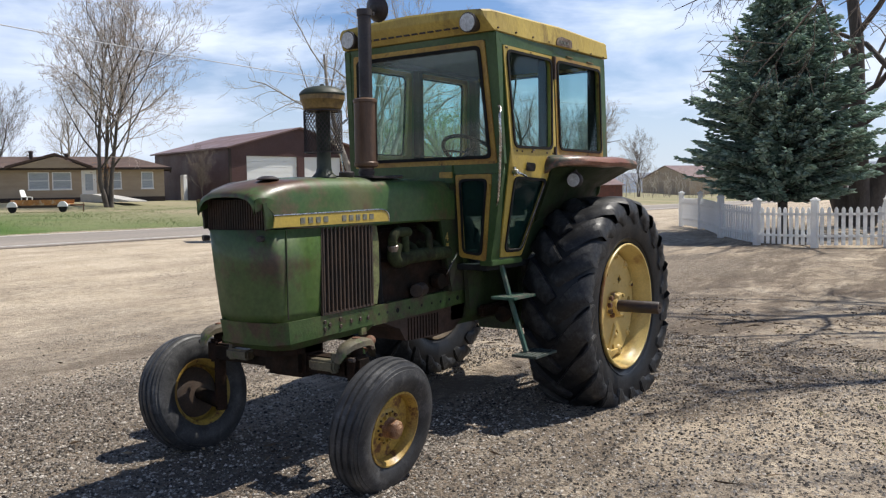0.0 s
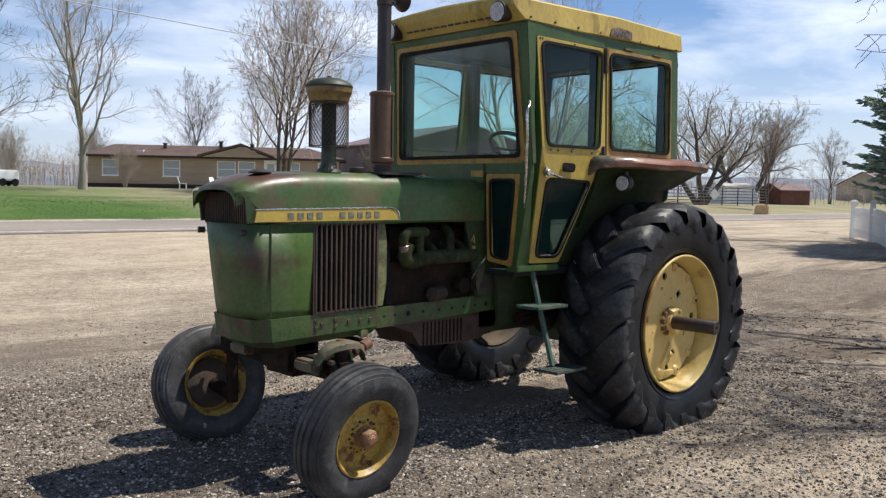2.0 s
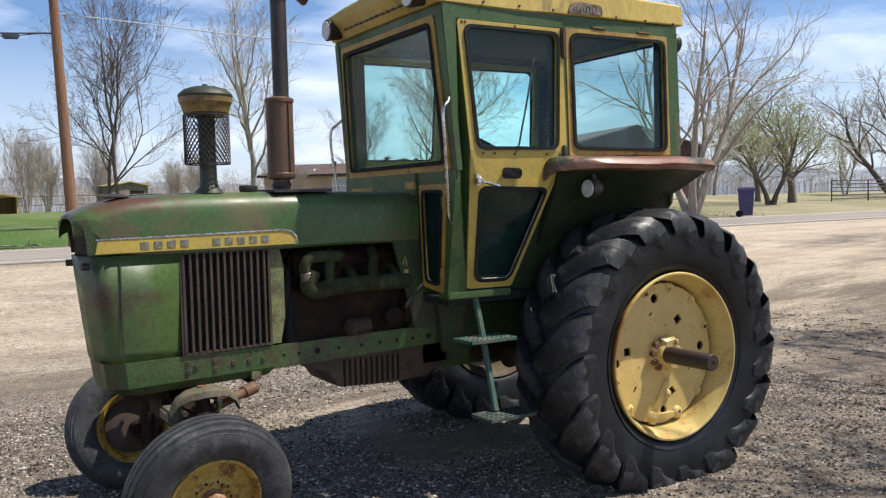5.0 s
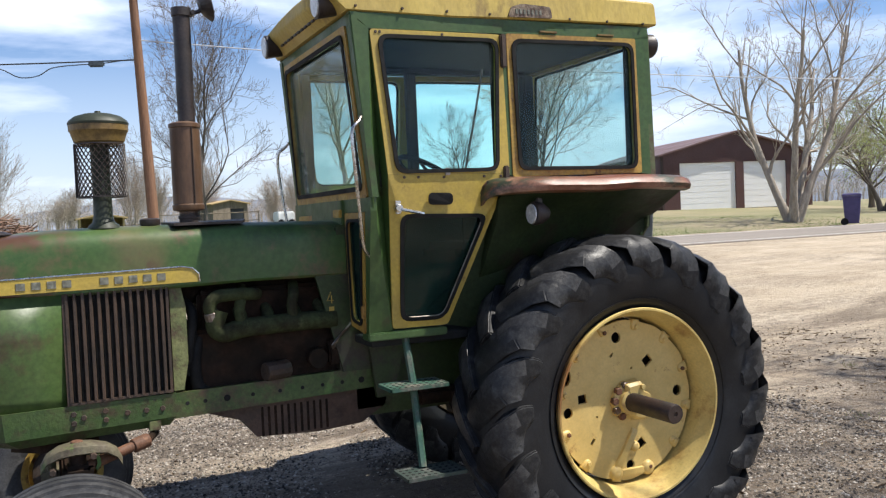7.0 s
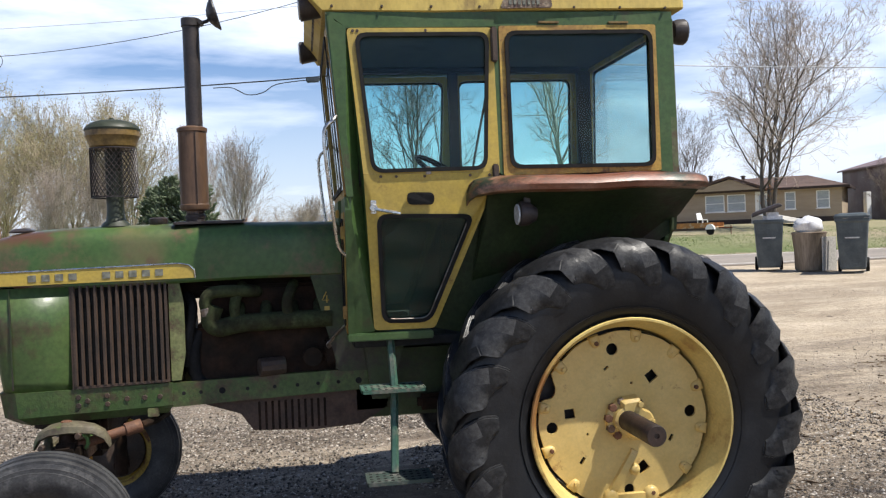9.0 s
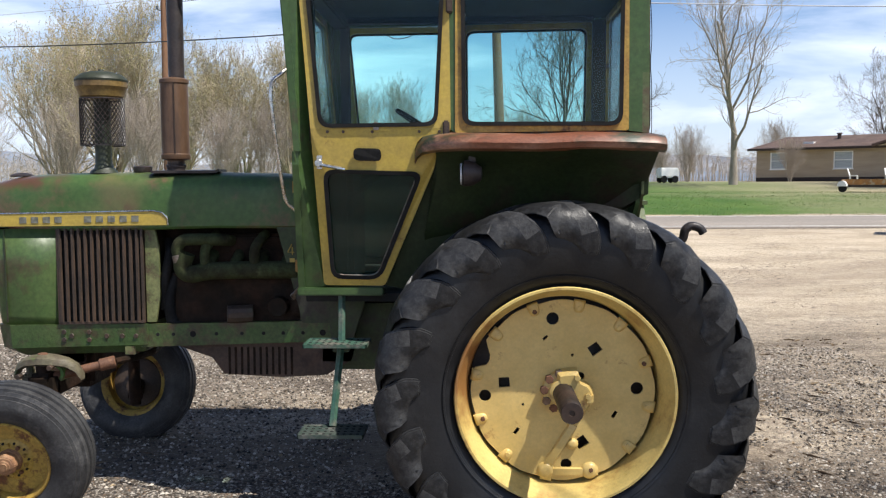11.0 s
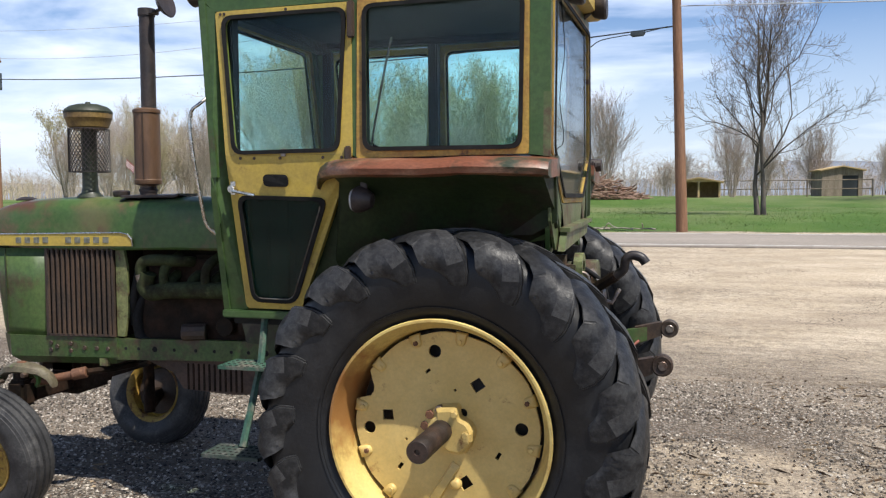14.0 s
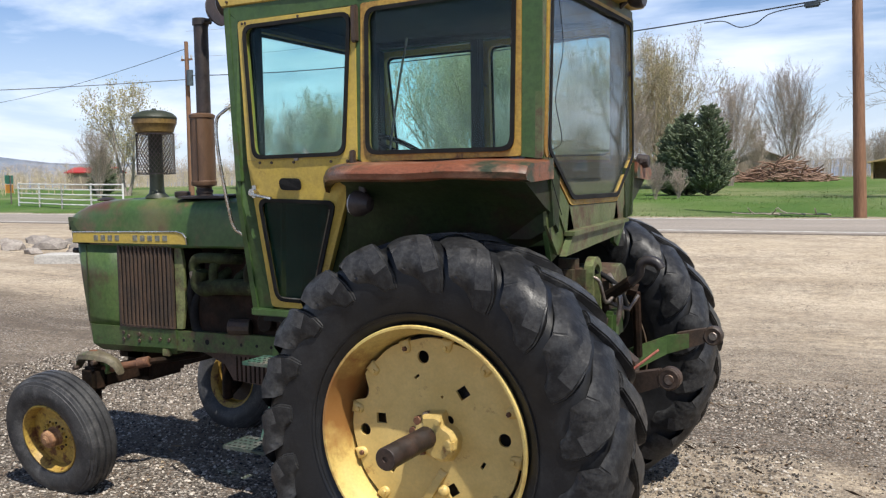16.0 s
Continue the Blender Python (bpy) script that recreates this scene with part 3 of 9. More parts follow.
def build_nose():
    # front shell: wraps round both sides below the bonnet
    bm = bmesh.new()
    n = 10

    def shell_ring(z, xf, w, x_back):
        pts = [(x_back, w)]
        r = 0.07
        pts.append((xf - r - 0.10, w))
        for k in range(6):
            a = math.pi / 2 * k / 5
            pts.append((xf - r - 0.02 + (r) * math.sin(a), w - r + r * math.cos(a)))
        pts.append((xf + 0.012, w * 0.35))
        half = pts
        full = half + [(x, -y) for x, y in half[::-1]]
        return [Vector((x, y, z)) for x, y in full]

    rings = [shell_ring(1.005, 2.832, 0.235, 2.48), shell_ring(1.05, 2.838, 0.240, 2.48), shell_ring(1.30, 2.866, 0.249, 2.48), shell_ring(1.495, 2.886, 0.251, 2.48)]
    loft(bm, rings, caps=False, closed=False)
    m = len(rings[0])
    shell = part("front_shell", bm, GREEN, T, "green sheet-metal shell round the radiator", smooth=True, angle=30)
    md = shell.modifiers.new("thick", "SOLIDIFY")
    md.thickness, md.offset = 0.006, -1
    # vertical seam on each side and the ledge across the front
    for s in (1, -1):
        bm = bmesh.new()
        box(bm, 2.742, 2.750, s * 0.252 - 0.003, s * 0.252 + 0.003, 1.02, 1.49, 0.001)
        part("seam", bm, GREEN_DARK, shell)
        bm = bmesh.new()
        cyl(bm, (2.87, s * 0.205, 1.452), (2.905, s * 0.215, 1.452), 0.017, n=10)
        part("catch", bm, BLACK_STEEL, shell, "small dark rubber catch")
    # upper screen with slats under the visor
    # a black sheet gives the shade behind the screen
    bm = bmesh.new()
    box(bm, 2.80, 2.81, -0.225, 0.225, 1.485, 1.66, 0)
    part("screen_back", bm, HOLE_SHADE, shell, "black sheet in place of the shade behind the slats")
    for k in range(24):
        y = -0.215 + 0.43 * k / 23
        bm = bmesh.new()
        box(bm, 2.825, 2.862, y - 0.0035, y + 0.0035, 1.49, 1.655, 0.001)
        part("screen_slat", bm, RUST_DARK, shell)
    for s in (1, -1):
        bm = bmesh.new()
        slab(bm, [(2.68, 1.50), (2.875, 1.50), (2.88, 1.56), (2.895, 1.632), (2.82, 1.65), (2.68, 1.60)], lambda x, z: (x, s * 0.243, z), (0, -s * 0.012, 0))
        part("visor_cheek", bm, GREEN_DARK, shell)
    # side grilles of upright slats
    for s in (1, -1):
        grille = bmesh.new()
        frame_ring(grille, [(2.04, 1.018), (2.482, 1.008), (2.482, 1.502), (2.04, 1.504)], inset([(2.04, 1.018), (2.482, 1.008), (2.482, 1.502), (2.04, 1.504)], 0.012),
                   lambda x, z: (x, s * 0.252, z), (0, -s * 0.016, 0))
        g = part("side_grille", grille, RUST_DARK, T, "rusty brown side grille of upright slats")
        # black sheet for the shade behind the grille slats
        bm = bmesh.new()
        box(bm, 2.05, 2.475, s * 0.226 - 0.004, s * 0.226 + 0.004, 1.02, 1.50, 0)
        part("grille_back", bm, HOLE_SHADE, g)
        for k in range(13):
            x = 2.068 + 0.394 * k / 12
            bm = bmesh.new()
            slab(bm, [(x - 0.006, 0.246), (x - 0.002, 0.256), (x + 0.008, 0.256), (x + 0.010, 0.246)], lambda a, b: (a, s * b, 1.022), (0, 0, 0.474))
            part("slat", bm, RUST_DARK, g)
        # pale inner post behind the grille
        bm = bmesh.new()
        slab(bm, [(2.034, 1.02), (2.034, 1.50), (1.985, 1.50), (1.965, 1.40), (1.965, 1.15), (1.99, 1.02)], lambda x, z: (x, s * 0.235, z), (0, -s * 0.02, 0))
        part("radiator_post", bm, POST_PALE, g)
    bm = bmesh.new()
    box(bm, 1.99, 2.10, -0.22, 0.22, 1.02, 1.5, 0.01)
    part("radiator", bm, GREASE_SHADED, T, "dark radiator core")
    # bolster under the shell
    bm = bmesh.new()
    loft(bm, [[Vector(p) for p in ring] for ring in (
        [(2.03, 0.245, 1.012), (2.74, 0.245, 1.004), (2.825, 0.19, 1.003), (2.845, 0, 1.003), (2.825, -0.19, 1.003), (2.74, -0.245, 1.004), (2.03, -0.245, 1.012)],
        [(2.03, 0.245, 0.905), (2.73, 0.245, 0.885), (2.81, 0.18, 0.882), (2.83, 0, 0.882), (2.81, -0.18, 0.882), (2.73, -0.245, 0.885), (2.03, -0.245, 0.905)],
        [(2.06, 0.215, 0.865), (2.68, 0.215, 0.845), (2.75, 0.15, 0.845), (2.76, 0, 0.845), (2.75, -0.15, 0.845), (2.68, -0.215, 0.845), (2.06, -0.215, 0.865)])])
    bolster = part("front_bolster", bm, RAIL_GREEN, T, "grimy green cast front support with bolt holes")
    for x in (2.46, 2.42, 2.33, 2.24, 2.16, 2.09):
        for z in ((0.93, 0.97) if x in (2.46, 2.33) else (0.95,)):
            for s in (1, -1):
                bm = bmesh.new()
                cyl(bm, (x, s * 0.240, z), (x, s * 0.251, z), 0.013, n=6)
                part("bolt", bm, RUST_DARK, bolster)
    return shell


build_nose()


def build_chassis():
    for s in (1, -1):
        bm = bmesh.new()
        slab(bm, [(1.02, 1.03), (2.07, 1.008), (2.07, 0.892), (1.06, 0.925)], lambda x, z: (x, s * 0.240, z), (0, -s * 0.03, 0))
        rail = part("frame_rail", bm, RAIL_GREEN, T, "green side rail with open bolt holes")
        # bolt holes are black discs, their inner shade painted on
        for x in (1.98, 1.90, 1.80, 1.68, 1.55, 1.44, 1.34, 1.24, 1.14):
            bm = bmesh.new()
            cyl(bm, (x, s * 0.236, 0.957 + (2 - x) * 0.012), (x, s * 0.2415, 0.957 + (2 - x) * 0.012), 0.0095 if x not in (1.80, 1.14) else 0.016, n=10)
            part("bolt_hole", bm, HOLE_SHADE, rail)
    bm = bmesh.new()
    box(bm, 2.10, 2.152, 0.215, 0.243, 0.852, 0.90, 0.004)
    part("hanging_tab", bm, POST_PALE, T, "small pale tab under the rail")
    # engine
    bm = bmesh.new()
    box(bm, 1.16, 1.93, -0.19, 0.19, 0.90, 1.28, 0.02)
    box(bm, 1.24, 1.90, -0.15, 0.15, 1.26, 1.46, 0.02)
    engine = part("engine_block", bm, GREASE_SHADED, T, "oily dark brown engine block")
    # block added so that no daylight shows through under the hood
    bm = bmesh.new()
    box(bm, 1.26, 1.99, -0.236, 0.09, 1.40, 1.735, 0.03)
    part("fuel_tank", bm, GREASE_SHADED, T, "dark block added under the hood to close the gap")
    bm = bmesh.new()
    tube(bm, curve_pts([(1.26, 0.24, 1.285), (1.50, 0.245, 1.285), (1.70, 0.25, 1.28), (1.80, 0.25, 1.265), (1.84, 0.25, 1.30), (1.82, 0.25, 1.37)], 5), 0.045, 12)
    manifold = part("exhaust_manifold", bm, PIPE_OLIVE, engine, "grimy green exhaust manifold", smooth=True, angle=50)
    for x in (1.32, 1.45, 1.58, 1.71):
        bm = bmesh.new()
        tube(bm, [(x, 0.245, 1.285), (x, 0.20, 1.33), (x, 0.13, 1.36)], 0.030, 8)
        part("runner", bm, PIPE_OLIVE, engine, smooth=True, angle=50)
    for x in (1.47, 1.72):
        bm = bmesh.new()
        tube(bm, curve_pts([(x, 0.25, 1.29), (x + 0.005, 0.25, 1.37), (x - 0.01, 0.23, 1.42), (x - 0.03, 0.15, 1.46)], 4), 0.026, 10)
        part("branch_pipe", bm, PIPE_OLIVE, engine, smooth=True, angle=50)
    bm = bmesh.new()
    tube(bm, curve_pts([(1.845, 0.255, 1.335), (1.862, 0.258, 1.39), (1.835, 0.26, 1.432), (1.76, 0.255, 1.440), (1.68, 0.235, 1.436), (1.63, 0.18, 1.43), (1.62, 0.10, 1.42)], 6), 0.030, 12)
    part("intake_pipe", bm, PIPE_OLIVE, engine, "bent grimy pipe along the cylinder head", smooth=True, angle=50)
    bm = bmesh.new()
    cyl(bm, (1.845, 0.255, 1.325), (1.855, 0.257, 1.365), 0.036, n=14)
    part("hose_clamp", bm, STEEL, engine)
    bm = bmesh.new()
    tube(bm, curve_pts([(1.90, 0.16, 1.25), (1.93, 0.19, 1.15), (1.92, 0.19, 1.02), (1.86, 0.17, 0.98)], 5), 0.03, 10)
    tube(bm, curve_pts([(1.96, 0.10, 1.42), (1.93, 0.18, 1.36), (1.95, 0.2, 1.22), (1.96, 0.18, 1.08)], 5), 0.024, 10)
    cyl(bm, (1.95, 0.0, 1.2), (1.975, 0.0, 1.2), 0.2, n=24)
    part("radiator_hose", bm, SEAL, engine, "black rubber hose and fan", smooth=True, angle=50)
    bm = bmesh.new()
    cyl(bm, (1.36, 0.21, 1.10), (1.36, 0.27, 1.10), 0.05, n=14)
    part("oil_filter", bm, GREASE_SHADED, engine)
    bm = bmesh.new()
    cyl(bm, (1.50, 0.21, 1.06), (1.62, 0.25, 1.06), 0.045, n=12)
    part("starter", bm, RUST_DARK, engine)
    bm = bmesh.new()
    box(bm, 1.20, 1.30, 0.18, 0.25, 1.06, 1.18, 0.01)
    part("injection_pump", bm, GREASE_SHADED, engine)
    bm = bmesh.new()
    for k in range(5):
        tube(bm, curve_pts([(1.27, 0.23, 1.12), (1.29 - 0.01 * k, 0.27, 1.16 + 0.01 * k), (1.25 - 0.02 * k, 0.26, 1.20 + 0.02 * k), (1.24, 0.2, 1.3)], 4), 0.004, 5)
    part("wires", bm, STEEL, engine, "loose pale wires")
    # belly: ribbed oil pan
    bm = bmesh.new()
    prof = [(1.92, 0.90), (1.85, 0.875), (1.72, 0.83), (1.66, 0.745), (1.36, 0.728), (1.13, 0.742), (1.0, 0.82), (0.98, 0.92)]
    slab(bm, prof, lambda x, z: (x, 0.19, z), (0, -0.38, 0))
    pan = part("oil_pan", bm, OIL_PAN, T, "rusty brown ribbed oil pan")
    for s in (1, -1):
        bm = bmesh.new()
        for k in range(11):
            x = 1.63 - k * 0.032
            box(bm, x - 0.006, x + 0.006, s * 0.188 - 0.006, s * 0.188 + 0.006, 0.742, 0.885, 0.002)
        part("ribs", bm, GREASE_SHADED, pan)
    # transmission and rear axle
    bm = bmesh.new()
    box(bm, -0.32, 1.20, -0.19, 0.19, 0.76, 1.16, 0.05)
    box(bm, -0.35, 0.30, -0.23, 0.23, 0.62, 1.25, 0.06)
    gear = part("transmission_case", bm, GREEN_DARK, T, "dark green transmission housing")
    bm = bmesh.new()
    for s in (1, -1):
        cyl(bm, (0, s * 0.22, 0.825), (0, s * 0.52, 0.825), 0.16, 0.10, 20)
        cyl(bm, (0, s * 0.50, 0.825), (0, s * 0.80, 0.825), 0.09, 0.075, 20)
    part("axle_housing", bm, GREEN_DARK, gear, smooth=True)
    bm = bmesh.new()
    cyl(bm, (0.35, 0.18, 0.80), (0.65, 0.3, 0.80), 0.06, n=14)
    box(bm, 0.40, 0.85, 0.2, 0.27, 0.80, 0.88, 0.02)
    part("brake_linkage", bm, GREASE_SHADED, gear)
    # cowl sides between bonnet and rail
    for s in (1, -1):
        bm = bmesh.new()
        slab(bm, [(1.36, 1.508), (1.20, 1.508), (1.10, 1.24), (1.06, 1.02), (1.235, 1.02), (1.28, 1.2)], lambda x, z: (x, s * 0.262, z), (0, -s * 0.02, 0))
        cowl = part("cowl_side", bm, GREEN_DARK, T, "dark green cowl panel")
        bm = bmesh.new()
        slab(bm, [(1.12, 1.24), (1.02, 1.18), (0.90, 1.18), (1.0, 0.88), (1.08, 0.88)], lambda x, z: (x, s * 0.30, z), (0, -s * 0.03, 0))
        part("cab_bracket", bm, GREEN_DARK, cowl)
        bm = bmesh.new()
        for dz in (1.36, 1.30):
            box(bm, 1.275, 1.300, s * 0.2625, s * 0.264, dz - 0.02, dz + 0.02, 0)
        if s == -1:
            part("number_mark", bm, YELLOW, cowl)
        else:
            bm.free()
            bm = bmesh.new()
            for seg in ([(1.283, 1.415), (1.304, 1.375), (1.272, 1.375)], [(1.281, 1.40), (1.281, 1.362)]):
                tube(bm, [(x, 0.264, z) for x, z in seg], 0.003, 5)
            box(bm, 1.27, 1.295, 0.2625, 0.265, 1.325, 1.345, 0)
            part("number_mark", bm, YELLOW, cowl, "small yellow numeral with a worn mark below")
    bm = bmesh.new()
    box(bm, 1.10, 1.25, -0.26, 0.26, 1.02, 1.74, 0.01)
    part("firewall", bm, GREEN_DARK, T)


build_chassis()


AIR_STEM = material("dark_stem_paint", (0.018, 0.026, 0.015), 0.55, second=(0.030, 0.036, 0.020), scale=6.0, fine=60, bump=0.1)


def build_pipes():
    y = 0.105
    # muffler and stack
    bm = bmesh.new()
    revolve(bm, [(0.042, 1.775), (0.044, 1.835), (0.070, 1.842), (0.073, 1.85), (0.073, 1.866), (0.069, 1.870), (0.069, 2.225), (0.074, 2.228), (0.074, 2.244), (0.060, 2.252), (0.044, 2.255)], (1.908, y, 0), 28, axis="Z")
    muffler = part("muffler", bm, MUFFLER_RUST, T, "rusty brown upright muffler", smooth=True, angle=30)
    bm = bmesh.new()
    box(bm, 1.885, 1.889, y + 0.0655, y + 0.072, 1.87, 2.225, 0.001)
    part("muffler_seam", bm, RUST_DARK, muffler)
    bm = bmesh.new()
    revolve(bm, [(0.044, 1.765), (0.046, 1.80), (0.050, 1.802), (0.050, 1.815), (0.044, 1.818), (0.044, 1.84)], (1.908, y, 0), 20, axis="Z")
    part("collar", bm, BLACK_STEEL, muffler, smooth=True)
    bm = bmesh.new()
    revolve(bm, [(0.040, 2.25), (0.0405, 2.745), (0.046, 2.748), (0.046, 2.786), (0.038, 2.786), (0.035, 2.30)], (1.895, y - 0.003, 0), 24, axis="Z")
    stack = part("exhaust_pipe", bm, BLACK_STEEL, T, "sooty black exhaust stack with its rain cap open", smooth=True, angle=30)
    bm = bmesh.new()
    dish = [(0.004, 0.046), (0.030, 0.040), (0.060, 0.022), (0.078, 0.004), (0.084, 0.0), (0.080, -0.006)]
    loft(bm, [ring_at((1.772 + h * 0.96, y, 2.812 - h * 0.28), (-1.0, 0, 0.28), r, 20) for r, h in dish])
    tube(bm, [(1.85, y, 2.765), (1.815, y, 2.775), (1.795, y, 2.79)], 0.010, 6)
    cyl(bm, (1.845, y - 0.03, 2.765), (1.845, y + 0.03, 2.765), 0.012, n=8)
    part("rain_cap", bm, BLACK_STEEL, stack, "hinged black rain cap standing open")
    # pre-cleaner
    bm = bmesh.new()
    revolve(bm, [(0.072, 1.772), (0.066, 1.785), (0.048, 1.80), (0.042, 1.83), (0.040, 1.92), (0.041, 2.15), (0.0, 2.152)], (2.285, y, 0), 20, axis="Z")
    stem = part("air_cleaner", bm, AIR_STEM, T, "dark green air intake stem with a mesh screen and cap", smooth=True, angle=40)
    bm = bmesh.new()
    revolve(bm, [(0.085, 2.15), (0.108, 2.162), (0.112, 2.175), (0.122, 2.205), (0.127, 2.21), (0.128, 2.236), (0.0, 2.237)], (2.285, y, 0), 28, axis="Z")
    part("cap_band", bm, MUSTARD, stem, "rusty yellow band", smooth=True, angle=30)
    bm = bmesh.new()
    revolve(bm, [(0.129, 2.236), (0.131, 2.246), (0.124, 2.258), (0.10, 2.276), (0.06, 2.288), (0.015, 2.292), (0.012, 2.302), (0.0, 2.303)], (2.285, y, 0), 28, axis="Z")
    part("cap_lid", bm, AIR_STEM, stem, "dark green domed lid", smooth=True, angle=40)
    bm = bmesh.new()
    rows, cols = 15, 30
    wire = 0.0024

    def at_mesh(i, j):
        a = 2 * math.pi * (i + 0.5 * (j % 2)) / cols
        r = 0.108
        return Vector((2.285 + r * math.cos(a), y + r * math.sin(a), 1.915 + 0.236 * j / rows))
    for j in range(rows):
        for i in range(cols):
            p = at_mesh(i, j)
            for q in (at_mesh(i, j + 1), at_mesh(i - 1 if j % 2 == 0 else i + 1, j + 1)):
                d = (q - p).normalized()
                u = Vector((p.x - 2.285, p.y - y, 0)).normalized()
                v = d.cross(u)
                loft(bm, [[p + (u * math.cos(t) + v * math.sin(t)) * wire for t in (0, 2.1, 4.2)], [q + (u * math.cos(t) + v * math.sin(t)) * wire for t in (0, 2.1, 4.2)]], caps=False)
    for z in (1.915, 2.151):
        revolve(bm, [(0.106, z - 0.003), (0.110, z - 0.003), (0.110, z + 0.003), (0.106, z + 0.003)], (2.285, y, 0), 28, closed=True, axis="Z")
    part("mesh_screen", bm, BLACK_STEEL, stem, "expanded-metal dark mesh screen")


build_pipes()


LUG_TURN = 0.105


def rear_wheel(s):
    """A rear wheel: s is +1 on the left, -1 on the right."""
    cy, cz = (0.765, 0.825) if s > 0 else (0.925, 0.888)
    w = thing("rear_wheel", "", "")
    w.parent = T
    if s < 0:  # the far tyre is worn smaller
        c = Vector((0, s * cy, cz))
        w.matrix_world = Matrix.Translation(c) @ Matrix.Scale(0.965, 4) @ Matrix.Translation(-c)
    Y = lambda y: s * y
    bm = bmesh.new()
    half = [(0.464, 0.186), (0.480, 0.206), (0.53, 0.224), (0.60, 0.236), (0.665, 0.236), (0.712, 0.226), (0.744, 0.206), (0.766, 0.170), (0.780, 0.10), (0.785, 0.0)]
    prof = half + [(r, -h) for r, h in half[-2::-1]] + [(0.44, -0.18), (0.44, 0.18)]
    revolve(bm, [(r, s * h) for r, h in prof], (0, s * cy, cz), 96, closed=True)
    tyre = part("tyre", bm, RUBBER, w, "large black tractor tyre with deep chevron lugs", smooth=True, angle=50)
    # raised rings and marks on the side wall
    bm = bmesh.new()
    r = 0.505
    revolve(bm, [(r - 0.006, s * 0.20), (r - 0.004, s * 0.2185), (r + 0.004, s * 0.2235), (r + 0.006, s * 0.20)], (0, s * cy, cz), 72, closed=True)
    part("sidewall_ring", bm, RUBBER, tyre, smooth=False)
    # lugs: each a bent bar from the middle over the shoulder, ending in a blunt block on the side; one flank steep, the other a long worn ramp
    lug_count = 19
    path = [(0.784, -0.022, -0.02), (0.783, 0.05, 0.060), (0.779, 0.11, 0.130), (0.771, 0.165, 0.190), (0.752, 0.203, 0.232), (0.722, 0.224, 0.262), (0.690, 0.2335, 0.283), (0.655, 0.2375, 0.298), (0.622, 0.2375, 0.306), (0.604, 0.2360, 0.308)]
    tall = [0.024, 0.028, 0.032, 0.035, 0.034, 0.027, 0.019, 0.014, 0.011, 0.009]
    for side in (1, -1):
        bm = bmesh.new()
        rings = []
        for i, (r, y, lag) in enumerate(path):
            a = math.pi / 2 + lag / 0.786
            out = Vector((math.cos(a), 0, math.sin(a)))
            lean = (0.0, 0.0, 0.0, 0.12, 0.50, 0.80, 0.90, 0.95, 0.97, 0.98)[i]
            out_n = (out * (1 - lean) + Vector((0, side * lean, 0))).normalized()
            p = out * r + Vector((0, side * y, 0))

            def pos(j):
                rr, yy, ll = path[j]
                b = math.pi / 2 + ll / 0.786
                return Vector((rr * math.cos(b), side * yy, rr * math.sin(b)))
            d = (pos(min(len(path) - 1, i + 1)) - pos(max(0, i - 1))).normalized()
            across = d.cross(out_n).normalized() * side
            if across.dot(Vector((-math.sin(a), 0, math.cos(a)))) < 0:
                across = -across
            h = tall[i]
            ramp = (0.075, 0.090, 0.105, 0.114, 0.112, 0.098, 0.072, 0.044, 0.022, 0.012)[i]
            top = (0.018, 0.021, 0.024, 0.027, 0.031, 0.035, 0.037, 0.036, 0.030, 0.026)[i]
            rings.append([p - out_n * 0.014 + across * (top + 0.007), p + out_n * h + across * top, p + out_n * h - across * top,
                          p + out_n * h * 0.86 - across * (top + ramp * 0.28), p + out_n * h * 0.55 - across * (top + ramp * 0.60), p - out_n * 0.012 - across * (top + ramp)])
        loft(bm, rings)
        crest = {tuple(round(c, 4) for c in v) for ring in rings[2:7] for v in ring[1:3]}
        for f in bm.faces:
            if all(tuple(round(c, 4) for c in v.co) in crest for v in f.verts):
                f.material_index = 1
        bmesh.ops.recalc_face_normals(bm, faces=bm.faces)
        bmesh.ops.bevel(bm, geom=[e for e in bm.edges if e.calc_face_angle(0) > 0.75], offset=0.0065, segments=2, affect="EDGES")
        me = bpy.data.meshes.new("lug")
        bm.to_mesh(me)
        bm.free()
        me.polygons.foreach_set("use_smooth", [True] * len(me.polygons))
        me.set_sharp_from_angle(angle=radians(44))
        me.materials.append(LUG_RUBBER)
        me.materials.append(LUG_TOP)
        for k in range(lug_count):
            a = 2 * math.pi * (k + (0.5 if side < 0 else 0)) / lug_count + LUG_TURN
            ob = new("lug", me)
            ob.parent = tyre
            ob.matrix_local = Matrix.Translation((0, s * cy, cz)) @ Matrix.Rotation(-a, 4, "Y")
    # rim
    bm = bmesh.new()
    prof = [(0.463, 0.212), (0.459, 0.220), (0.450, 0.220), (0.445, 0.212), (0.442, 0.19), (0.425, 0.165), (0.412, 0.12), (0.405, 0.06), (0.402, 0.03),
            (0.402, -0.10), (0.44, -0.19), (0.462, -0.21), (0.468, -0.20), (0.45, -0.17), (0.418, -0.09), (0.416, 0.03), (0.43, 0.13), (0.452, 0.17)]
    revolve(bm, [(r, s * h) for r, h in prof], (0, s * cy, cz), 96, closed=True)
    rim = part("rim", bm, YELLOW_RIM if s > 0 else RIM_BROWN, w, "yellow steel rim with rust at the edge", smooth=True, angle=35)
    # dished disc with holes
    dy = 0.090
